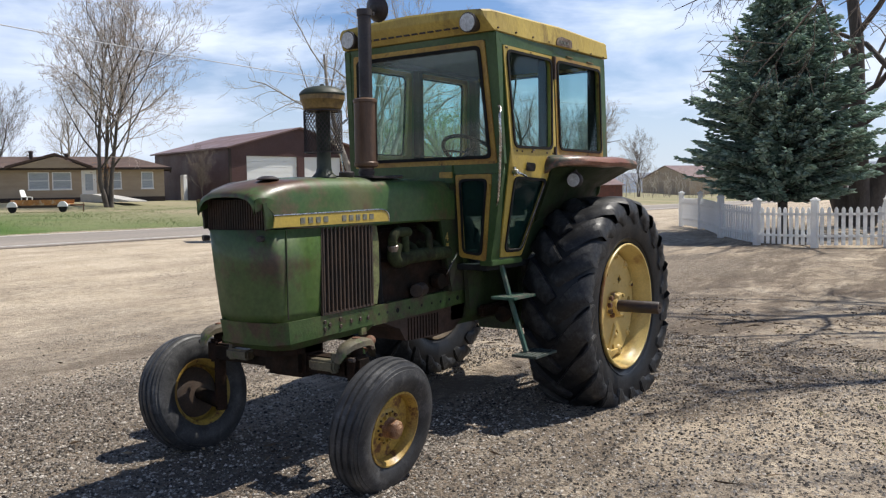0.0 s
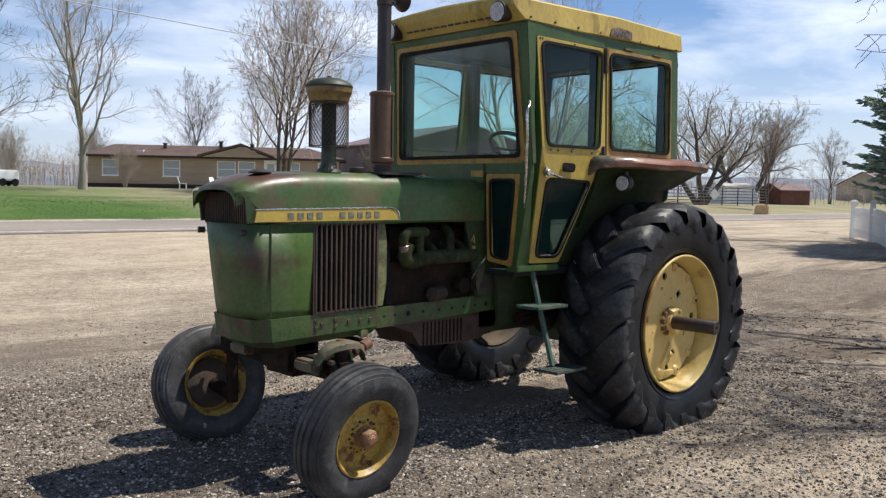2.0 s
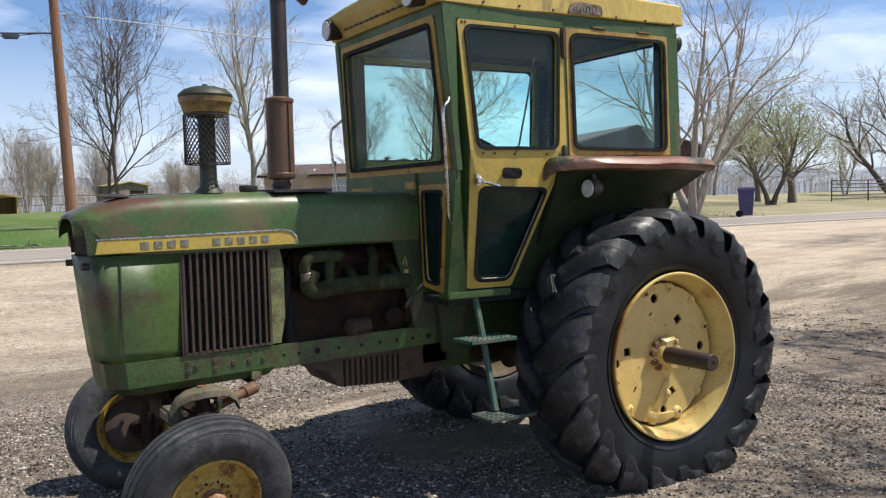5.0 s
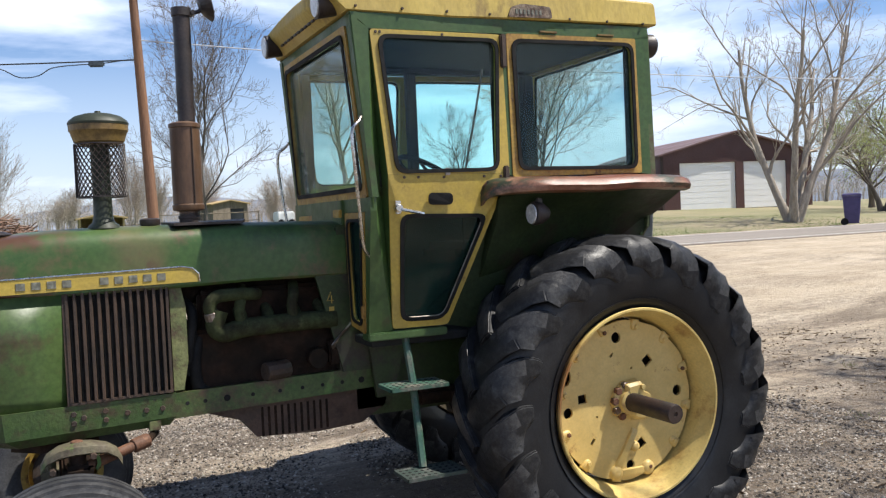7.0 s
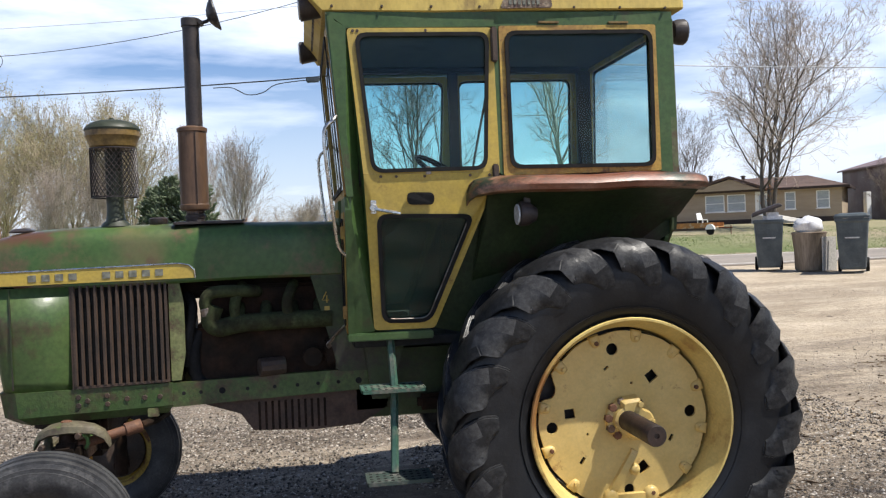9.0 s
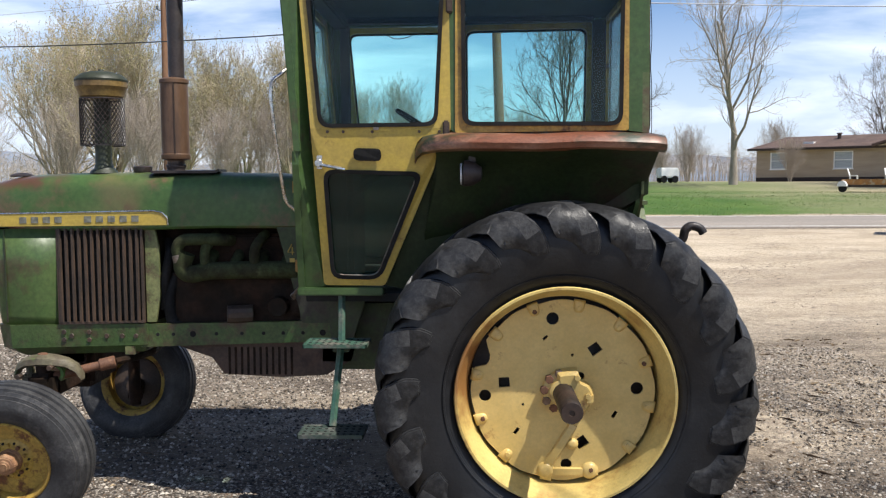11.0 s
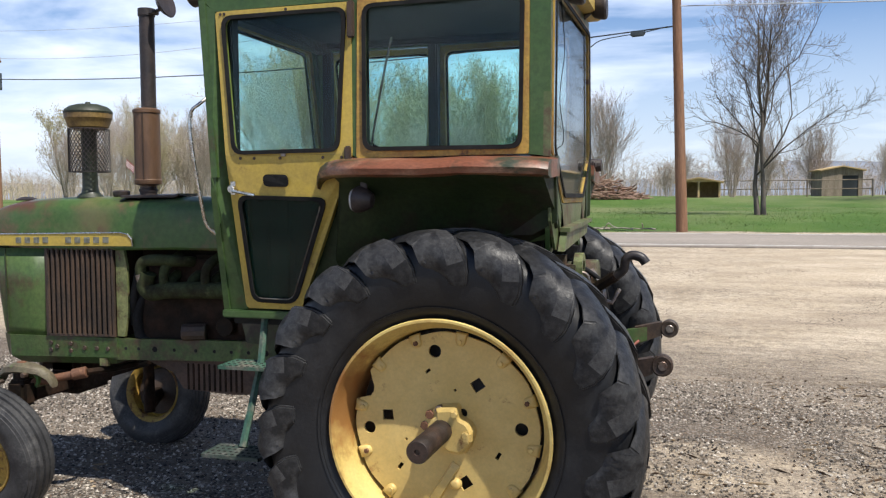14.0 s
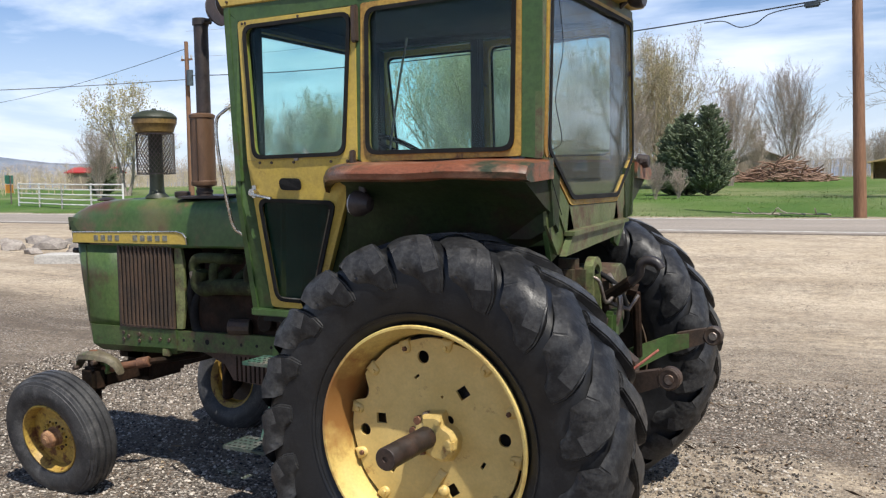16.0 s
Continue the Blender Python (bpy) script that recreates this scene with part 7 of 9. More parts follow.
def cards_mesh(name, centres, size, mat, seed, long=1.6):
    """Small separate leaves, each a folded pair of triangles."""
    rg = np.random.RandomState(seed)
    c = np.asarray(centres)
    n = len(c)
    d = rg.normal(size=(n, 3))
    d /= np.linalg.norm(d, axis=1)[:, None]
    e = np.cross(d, rg.normal(size=(n, 3)))
    e /= np.linalg.norm(e, axis=1)[:, None]
    up = np.cross(d, e)
    s = size * rg.uniform(0.6, 1.4, (n, 1))
    V = np.stack((c - d * s * long / 2, c + e * s * 0.4 + up * s * 0.1, c + d * s * long / 2, c - e * s * 0.4 + up * s * 0.1), 1).reshape(-1, 3)
    F = [(4 * i, 4 * i + 1, 4 * i + 2) for i in range(n)] + [(4 * i, 4 * i + 2, 4 * i + 3) for i in range(n)]
    me = bpy.data.meshes.new(name)
    me.from_pydata(V.tolist(), [], F)
    me.materials.append(mat)
    return me


def grow_tree(seed, height, trunk_r, fork=0.25, counts=(8, 6, 5, 4), spread=0.9, lean=0.0, up=0.25, stems=1, ratio=(0.62, 0.55, 0.55, 0.55), droop=0.0, twig_r=0.009, tilt=0.22):
    """Lines of the trunk and limbs, of the twigs, and the twig tips."""
    rg = np.random.RandomState(seed)
    limbs, twigs, tips = [], [], []

    def branch(p, d, length, r, level):
        n = 6 if level < 2 else 4
        pts, dirs = [np.array(p)], [np.array(d)]
        for i in range(n):
            d = d + rg.normal(size=3) * (0.10 if level == 0 else 0.17) + np.array((0, 0, up * (0.25 if level else 0.1) - droop * (level > 2)))
            d /= np.linalg.norm(d)
            pts.append(pts[-1] + d * length / n)
            dirs.append(d)
        end = 0.30
        radii = [max(r * (1 - (1 - end) * i / n), twig_r) for i in range(n + 1)]
        if level == 0:
            radii[0] *= 1.35
        (limbs if level < 2 else twigs).append((pts, radii, (9, 6, 4, 3, 3)[level]))
        if level >= len(counts):
            tips.append(pts[-1])
            tips.append(pts[-2])
            return
        for c in range(counts[level]):
            t = fork + (1 - fork) * (c + rg.rand() * 0.8) / counts[level] if level == 0 else 0.2 + 0.8 * (c + rg.rand()) / counts[level]
            t = min(t, 0.98)
            i = int(t * n)
            f = t * n - i
            q = pts[i] * (1 - f) + pts[min(i + 1, n)] * f
            az = rg.uniform(0, 6.283) if level else c * 2.4 + rg.rand()
            side = np.cross(dirs[i], np.array((math.cos(az), math.sin(az), 0.3)))
            side /= np.linalg.norm(side) + 1e-9
            nd = dirs[i] * rg.uniform(0.55, 1.0) + side * spread * rg.uniform(0.7, 1.1)
            nd /= np.linalg.norm(nd)
            branch(q, nd, length * ratio[level] * rg.uniform(0.75, 1.15) * (1.15 - 0.45 * t if level == 0 else 1 - 0.3 * t), radii[i] * (0.50 if level == 0 else 0.52), level + 1)

    for k in range(stems):
        a = 6.283 * k / stems + rg.rand()
        away = lean + (tilt if stems > 1 else 0.03)
        d = np.array((math.cos(a) * away, math.sin(a) * away, 1.0))
        branch(np.array((math.cos(a) * 0.12 * (stems > 1), math.sin(a) * 0.12 * (stems > 1), -0.1)), d / np.linalg.norm(d), height * (0.72 if stems == 1 else 0.66) * rg.uniform(0.9, 1.05), trunk_r, 0)
    return limbs, twigs, tips


def make_tree(label, seed, at, height, trunk_r, bark=None, twig=None, leaf=None, leaf_size=0.09, per_tip=2, name="tree", group="", **kw):
    limbs, twigs, tips = grow_tree(seed, height, trunk_r, **kw)
    x, y = at
    t = thing(name, label, "tree", group, (x, y, ground_z(x, y)))
    a = new("trunk", tubes_mesh("trunk", limbs, bark or BARK))
    a.parent = t
    b = new("crown", tubes_mesh("crown", twigs, twig or TWIG))
    b.parent = t
    if leaf:
        rg = np.random.RandomState(seed + 1)
        pts = np.repeat(np.array(tips), per_tip, axis=0)
        pts = pts + rg.normal(size=pts.shape) * 0.22
        c = new("foliage", cards_mesh("foliage", pts, leaf_size, leaf, seed))
        c.parent = t
    return t


def copy_tree(t, at, scale, turn, label=""):
    c = copy_thing(t, pose(at[0], at[1], ground_z(*at) - 0.05, 0, 0, turn) @ Matrix.Diagonal((scale, scale, scale, 1)))
    if label:
        c["label"] = label
    return c


def brush_pile(x, y, length, high):
    """A heap of dead brown sticks and boards."""
    rg = np.random.RandomState(61)
    lines = []
    for i in range(420):
        u, v = rg.uniform(-1, 1), rg.uniform(-1, 1)
        top = high * max(0.08, (1 - u * u) * (1 - 0.8 * v * v))
        ln, a = rg.uniform(0.5, 1.6), rg.normal() * 0.6
        d = np.array((math.cos(a), math.sin(a), rg.normal() * 0.30)) * ln / 2
        px, py = x + u * length / 2, y + v * 1.2
        c = np.array((px, py, ground_z(px, py) + top * rg.uniform(0.05, 1.0)))
        lines.append(([c - d, c + rg.normal(size=3) * 0.05, c + d], (0.035, 0.03, 0.012), 4))
    tagged(new("brush_pile", tubes_mesh("brush_pile", lines, material("dead_brush", (0.20, 0.115, 0.080), 0.9, second=(0.30, 0.20, 0.145), scale=1.2, fine=20, bump=0))), "heap of dead reddish-brown brush at the field's edge", "brush pile", kind="stuff")


brush_pile(5.4, -52.0, 5.4, 1.35)

# bare trees across the road
tree_house = make_tree("tall bare grey cottonwood with several trunks before the tan house", 11, (-28.3, -47.2), 18.0, 0.15, stems=3, tilt=0.09, twig=TWIG_GREY, counts=(13, 8, 6, 4), spread=0.74, up=0.40, fork=0.24, ratio=(0.60, 0.55, 0.55, 0.55), twig_r=0.008)
tree_pole = make_tree("small dark bare tree on the green field", 12, (-3.1, -30.0), 10.6, 0.085, stems=2, tilt=0.07, counts=(12, 8, 6, 4), spread=0.62, up=0.42, fork=0.2, ratio=(0.50, 0.55, 0.55, 0.55), twig_r=0.0045)
tree_left = make_tree("bare pale tree with upright limbs in the field", 13, (-15.5, -50.0), 15.0, 0.22, bark=BARK_PALE, twig=TWIG_PALE, counts=(12, 8, 6, 4), spread=0.6, up=0.40, fork=0.2, twig_r=0.007)
tree_cotton = make_tree("huge spreading bare cottonwood with thick limbs", 14, (-60.3, -33.9), 11.5, 0.26, bark=BARK, twig=TWIG_PALE, stems=4, lean=0.35, counts=(8, 7, 6, 4), spread=0.62, up=0.2, fork=0.3, twig_r=0.008)
tree_barn = make_tree("bare tree with long pale limbs before the red barn", 15, (-29.4, -25.9), 14.5, 0.20, bark=BARK_PALE, twig=TWIG_PALE, stems=4, tilt=0.46, counts=(8, 6, 5, 4), spread=0.62, up=0.22, fork=0.22, ratio=(0.56, 0.55, 0.5, 0.5), twig_r=0.006)
tree_yard = make_tree("tall dark many-trunked bare tree behind the picket fence", 16, (-20.4, -0.9), 16.0, 0.26, bark=BARK, twig=TWIG, stems=3, counts=(7, 5, 5, 4), spread=0.95, up=0.12, fork=0.25, droop=0.05, twig_r=0.006)
tree_green = make_tree("tree with thin new green leaves beside the road", 17, (-46.0, -32.5), 9.5, 0.22, leaf=LEAF, leaf_size=0.085, per_tip=1, counts=(9, 7, 5, 3), spread=0.75, up=0.2, stems=2, twig_r=0.006)
tree_willow = make_tree("tall olive-tan budding willow at the field's edge", 18, (19.5, -40.5), 11.0, 0.09, bark=TWIG_TAN, twig=TWIG_TAN, leaf=LEAF_TAN, leaf_size=0.055, per_tip=2, stems=9, counts=(10, 6, 4, 2), spread=0.38, up=0.5, fork=0.05, twig_r=0.008)
tree_brush = make_tree("bare grey-brown thicket of thin upright stems", 19, (7.6, -48.3), 6.5, 0.030, bark=TWIG_GREY, twig=TWIG_GREY, stems=11, tilt=0.17, counts=(10, 7, 5), spread=0.30, up=0.40, fork=0.10, twig_r=0.0040)
tree_pale = make_tree("pale budding poplar with upright twigs", 20, (52.0, -44.0), 9.5, 0.14, bark=BARK_PALE, twig=TWIG_PALE, leaf=LEAF_TAN, leaf_size=0.10, per_tip=2, stems=2, counts=(10, 6, 4, 2), spread=0.36, up=0.5, fork=0.15)
sapling = make_tree("young sapling with rusty orange leaves before the tan house", 22, (-28.6, -47.6), 3.2, 0.035, leaf=LEAF_RUST, leaf_size=0.07, per_tip=1, counts=(7, 4, 3), spread=0.5, up=0.4, fork=0.45, twig_r=0.004)
tree_shade = make_tree("tall bare tree whose limbs hang over the yard", 21, (-8.4, 5.8), 13.0, 0.20, bark=BARK, twig=TWIG, stems=3, counts=(7, 7, 6, 4), spread=0.85, up=0.12, fork=0.38, lean=0.12, droop=0.06, twig_r=0.006)

for src, spots in (
    (tree_left, ((-49.0, -85.0, 0.9, 20), (-70.0, -60.0, 0.8, 75))),
    (tree_pole, ((-34.8, -72.5, 1.1, 40), (-105.0, -42.0, 0.9, 130), (-56.0, -26.0, 0.75, 20), (-40.0, -52.0, 0.45, 70))),
    (tree_cotton, ((-79.8, -40.2, 1.1, 130),)),
    (tree_green, ((-40.0, -29.5, 0.72, 100), (-52.0, -40.0, 0.9, 10))),
    (tree_willow, ((24.0, -44.0, 1.0, 90), (14.0, -46.0, 0.85, 200), (28.5, -38.0, 0.50, 310), (33.0, -49.0, 0.45, 40), (11.2, -46.5, 0.88, 140), (38.0, -52.0, 0.72, 240), (21.0, -56.0, 0.8, 20))),
    (tree_brush, ((-3.0, -58.0, 0.9, 30), (6.0, -61.3, 1.28, 140), (9.0, -66.0, 0.8, 80), (1.5, -62.5, 0.45, 222), (-9.0, -66.0, 0.9, 200), (-18.0, -72.0, 0.8, 20), (0.5, -70.0, 0.6, 280), (-13.0, -60.0, 0.6, 100), (-22.5, -60.0, 0.55, 10), (44.0, -50.0, 0.9, 50), (48.0, -38.0, 0.8, 170), (-6.0, -72.0, 0.9, 60), (7.2, -30.2, 0.24, 20), (6.4, -30.6, 0.2, 80), (13.0, -38.5, 0.75, 12), (16.5, -37.0, 0.85, 95), (20.5, -37.8, 0.8, 200), (24.5, -37.0, 0.9, 310), (28.0, -40.5, 0.85, 45), (18.0, -42.5, 1.0, 150), (11.5, -41.5, 0.8, 260), (32.0, -41.0, 0.9, 77), (36.0, -44.0, 1.0, 15), (15.0, -62.0, 1.0, 300), (-30.0, -85.0, 1.0, 140), (60.0, -55.0, 1.0, 10))),
    (tree_pale, ((46.0, -52.0, 0.8, 100), (60.0, -50.0, 0.6, 190), (-75.0, -48.0, 0.7, 90))),
):
    for x, y, k, turn in spots:
        copy_tree(src, (x, y), k, turn)


def far_woods(name, label, seed, count, place, height, mat):
    """A distant belt of bare thickets as one mesh of thin upright shoots."""
    rg = np.random.RandomState(seed)
    lines = []
    for i in range(count):
        x, y = place(rg)
        h = height * rg.uniform(0.45, 1.1)
        z = ground_z(x, y)
        dx, dy = rg.normal(size=2) * 0.14 * h
        base = np.array((x, y, z))
        pts = [base, base + (dx * 0.3, dy * 0.3, h * 0.5), base + (dx, dy, h)]
        lines.append((pts, (0.032, 0.020, 0.006), 3))
        for k in range(7):
            t = rg.uniform(0.25, 0.9)
            q = base + np.array((dx * t, dy * t, h * t))
            e = q + np.array((*(rg.normal(size=2) * 0.22 * h), h * rg.uniform(0.1, 0.3)))
            lines.append(([q, (q + e) / 2 + (0, 0, 0.1), e], (0.016, 0.011, 0.005), 3))
    tagged(new(name, tubes_mesh(name, lines, mat)), label, "thicket", kind="stuff")


far_woods("far_woods", "distant belt of bare brown thickets", 31, 4600, lambda rg: (rg.uniform(-130, 150), -92 - rg.rand() * 50 + 0.1 * rg.normal()), 4.6, TWIG_GREY)
far_woods("far_woods", "distant belt of bare grey woods", 32, 900, lambda rg: (-85 - rg.rand() * 50, rg.uniform(-90, 30)), 3.4, TWIG_PALE)
far_woods("far_woods", "distant brown brush along the lane", 33, 1500, lambda rg: (62 + rg.rand() * 60, rg.uniform(-95, -5)), 2.4, TWIG_TAN)


def conifer(label, at, height, width, seed, mat, name="spruce_tree", low=0.35, dense=1.0, spike=0.30, upright=0.0, tuck=0.0):
    """A conifer: trunk, and boughs of many separate needle sprays."""
    rg = np.random.RandomState(seed)
    x, y = at
    t = thing(name, label, "tree", "", (x, y, ground_z(x, y)))
    lines = [([np.array((0, 0, -0.1)), np.array((0.03, 0, height * 0.5)), np.array((0, 0.02, height))], (height * 0.020, height * 0.012, 0.01), 9)]
    V, F, n = [], [], 0
    levels = int(height * 6 * dense)
    for i in range(levels):
        f = (i + rg.rand()) / levels
        z = low + (height - low) * f
        reach = width / 2 * (1 - f) ** (0.85 if upright < 0.3 else 0.55) * rg.uniform(0.72, 1.15) + 0.12
        reach *= 1 - tuck * max(0.0, 1 - f / 0.22)
        for k in range(max(5, int(12 * (1 - f * 0.5)))):
            az = rg.uniform(0, 6.283)
            r = reach * rg.uniform(0.7, 1.08)
            out = np.array((math.cos(az), math.sin(az), 0.0))
            sag = -0.04 + upright
            pts = [np.array((0, 0, z)), out * r * 0.55 + (0, 0, z + 0.5 * r * (sag - 0.04)), out * r + (0, 0, z + r * (sag + 0.10 + 0.22 * f))]
            lines.append((pts, (0.022, 0.014, 0.005), 3))
            m = max(3, int(r * 13 * dense))
            for j in range(m):
                s = 0.18 + 0.82 * (j + rg.rand()) / m
                p = (1 - s) ** 2 * pts[0] + 2 * s * (1 - s) * pts[1] + s * s * pts[2]
                side = np.cross(out, (0, 0, 1.0)) * rg.choice((-1, 1))
                d = out * rg.uniform(0.5, 1.0) + side * rg.uniform(0.1, 0.9) + np.array((0, 0, rg.uniform(-0.35, 0.35) + upright))
                d /= np.linalg.norm(d)
                L = spike * rg.uniform(0.6, 1.2) * (1 - 0.25 * s)
                w = L * rg.uniform(0.13, 0.20)
                a = np.cross(d, (0.1, 0.2, 1.0))
                a /= np.linalg.norm(a)
                b = np.cross(d, a)
                q = p + d * L * 0.45
                V += [p, q + a * w, q + b * w, q - a * w, q - b * w, p + d * L]
                F += [(n, n + 1, n + 2), (n, n + 2, n + 3), (n, n + 3, n + 4), (n, n + 4, n + 1), (n + 5, n + 2, n + 1), (n + 5, n + 3, n + 2), (n + 5, n + 4, n + 3), (n + 5, n + 1, n + 4)]
                n += 6
    a = new("trunk", tubes_mesh("trunk", lines, BARK))
    a.parent = t
    me = bpy.data.meshes.new("crown")
    me.from_pydata([tuple(v) for v in V], [], F)
    me.materials.append(mat)
    b = new("crown", me)
    b.parent = t
    return t


conifer("dense blue-green spruce behind the white picket fence", (-17.0, -2.05), 6.7, 5.7, 41, NEEDLE, low=0.85, dense=2.6, spike=0.27, tuck=0.42)
cedar = conifer("dense grey-green juniper at the edge of the green field", (6.0, -34.2), 3.7, 2.0, 42, CEDAR, name="juniper", low=0.0, dense=2.6, spike=0.27, upright=0.48)
copy_tree(cedar, (7.0, -34.6), 0.94, 70)
copy_tree(cedar, (7.9, -36.0), 0.85, 140)
copy_tree(cedar, (50.0, -40.0), 0.9, 30)


def grass_object():
    rg = np.random.RandomState(7)
    V, F = [], []
    n = 0
    while n < 60000:
        x = rg.uniform(-34, 34)
        y = -22.3 - 26 * rg.rand() ** 1.7
        if noise.noise(Vector((x * 0.15, y * 0.15, 0))) < -0.25 and rg.rand() < 0.7:
            continue
        z = ground_z(x, y)
        h = rg.uniform(0.02, 0.065)
        a = rg.uniform(0, 6.283)
        w = rg.uniform(0.006, 0.014)
        lx, ly = rg.normal(size=2) * 0.05
        V += [(x - w * math.cos(a), y - w * math.sin(a), z - 0.02), (x + w * math.cos(a), y + w * math.sin(a), z - 0.02), (x + lx, y + ly, z + h)]
        F.append((3 * n, 3 * n + 1, 3 * n + 2))
        n += 1
    me = bpy.data.meshes.new("grass")
    me.from_pydata(V, [], F)
    me.materials.append(island_material("grass_blades", (0.060, 0.130, 0.024), (0.105, 0.185, 0.04), (0.24, 0.25, 0.10), 0.7))
    tagged(new("grass", me), "short bright green spring grass with dry tufts", "grass", kind="stuff")


grass_object()


def hills():
    """Far ridges on the horizon."""
    # the haze of distance is put into the colour as blue-grey
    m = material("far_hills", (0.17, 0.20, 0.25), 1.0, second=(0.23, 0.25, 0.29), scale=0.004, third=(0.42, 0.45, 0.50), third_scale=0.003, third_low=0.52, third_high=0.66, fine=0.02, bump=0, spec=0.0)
    for radius, top, seed in ((2600, 105, 1), (1700, 48, 2)):
        verts, faces = [], []
        n = 240
        for i in range(n):
            a = 2 * math.pi * i / n
            h = top * (0.62 + 0.5 * noise.noise(Vector((math.cos(a) * 4, math.sin(a) * 4, seed * 5))) + 0.18 * noise.noise(Vector((math.cos(a) * 17, math.sin(a) * 17, seed))))
            for k, (f, dr) in enumerate(((0.0, -250), (0.55, -90), (1.0, 0), (0.0, 200))):
                r = radius + dr + 40 * noise.noise(Vector((a * 9, k, seed)))
                verts.append((r * math.cos(a), r * math.sin(a), 1.2 + max(6.0, h) * f))
        for i in range(n):
            j = (i + 1) % n
            for k in range(3):
                faces.append((4 * i + k, 4 * j + k, 4 * j + k + 1, 4 * i + k + 1))
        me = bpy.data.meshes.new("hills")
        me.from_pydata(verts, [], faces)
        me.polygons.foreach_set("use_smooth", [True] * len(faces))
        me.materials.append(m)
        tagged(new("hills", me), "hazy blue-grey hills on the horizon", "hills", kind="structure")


hills()

# ---- buildings ----
TAN_WALL = material("tan_siding", (0.42, 0.335, 0.245), 0.85, second=(0.36, 0.28, 0.205), scale=0.5, fine=14, fine_amount=0.1, bump=0.1, stretch=(1, 1, 6))
BROWN_ROOF = material("brown_shingle", (0.085, 0.055, 0.045), 0.9, second=(0.12, 0.078, 0.062), scale=1.0, fine=9, bump=0.3, bump_scale=20)
BROWN_TRIM = material("dark_brown_trim", (0.035, 0.022, 0.018), 0.7, second=(0.05, 0.032, 0.026), bump=0.1)
MAROON = material("maroon_metal_siding", (0.075, 0.033, 0.030), 0.55, second=(0.095, 0.045, 0.040), scale=0.4, fine=10, bump=0.1)
MAROON_ROOF = material("rust_red_metal_roof", (0.16, 0.095, 0.085), 0.5, second=(0.20, 0.125, 0.11), scale=0.3, fine=6, bump=0.1)
WHITE = material("white_paint", (0.88, 0.88, 0.86), 0.55, second=(0.80, 0.79, 0.77), scale=2.0, fine=20, fine_amount=0.06, bump=0.05)
VINYL_WHITE = let_through(material("white_vinyl", (0.88, 0.88, 0.87), 0.45, second=(0.80, 0.80, 0.79), scale=1.2, fine=20, fine_amount=0.04, bump=0.03), 0.52)
WINDOW_BLIND = material("window_with_blind", (0.42, 0.46, 0.50), 0.25, second=(0.34, 0.38, 0.42), scale=1.0, bump=0.0, stretch=(1, 1, 14))
WINDOW_DARK = material("dark_window", (0.03, 0.035, 0.04), 0.1, bump=0)
CONCRETE = material("pale_concrete", (0.48, 0.46, 0.42), 0.9, second=(0.38, 0.36, 0.33), scale=1.5, fine=30, bump=0.2)
WOOD_OLD = material("weathered_boards", (0.26, 0.21, 0.16), 0.9, second=(0.17, 0.135, 0.10), scale=3.0, fine=30, bump=0.3, stretch=(1, 1, 0.2))
WOOD_RED = material("red_brown_boards", (0.17, 0.065, 0.045), 0.85, second=(0.12, 0.05, 0.038), scale=2.0, fine=20, bump=0.2)
POLE_WOOD = material("brown_pole_wood", (0.22, 0.115, 0.062), 0.85, second=(0.15, 0.080, 0.048), scale=4.0, third=(0.09, 0.055, 0.04), third_scale=3.0, fine=40, bump=0.4, bump_scale=30, stretch=(1, 1, 0.08))
CABLE = material("black_cable", (0.03, 0.03, 0.032), 0.6, bump=0)
CABLE_PALE = material("pale_cable", (0.42, 0.43, 0.45), 0.5, bump=0)
GREY_PLASTIC = material("grey_bin_plastic", (0.040, 0.054, 0.064), 0.5, second=(0.075, 0.095, 0.105), scale=4, bump=0.05)
BLUE_PLASTIC = material("blue_bin_plastic", (0.042, 0.034, 0.115), 0.5, second=(0.055, 0.045, 0.14), scale=4, bump=0.05)
BAG = material("white_plastic_bag", (0.72, 0.72, 0.72), 0.35, second=(0.60, 0.60, 0.62), scale=8, bump=0.4, bump_scale=18)
ROCK = material("grey_rock", (0.27, 0.24, 0.21), 0.9, second=(0.19, 0.165, 0.145), scale=4.0, fine=20, bump=0.6, bump_scale=9, random=0.2)
PIPE_WHITE = material("white_pipe_rail", (0.70, 0.69, 0.66), 0.5, second=(0.55, 0.52, 0.48), scale=3.0, bump=0.05)
PIPE_DARK = material("dark_pipe_rail", (0.05, 0.05, 0.052), 0.5, second=(0.09, 0.07, 0.06), scale=3.0, bump=0.05)
SIGN_GREEN = material("green_sign_sheet", (0.02, 0.20, 0.13), 0.4, bump=0)
SIGN_ORANGE = material("orange_sign_sheet", (0.75, 0.30, 0.03), 0.4, bump=0)
STRAW = material("straw_bales", (0.52, 0.38, 0.20), 0.95, second=(0.40, 0.28, 0.14), scale=4.0, fine=30, bump=0.5)


def plain(bm, x0, x1, y0, y1, z0, z1):
    return box(bm, x0, x1, y0, y1, z0, z1, 0)


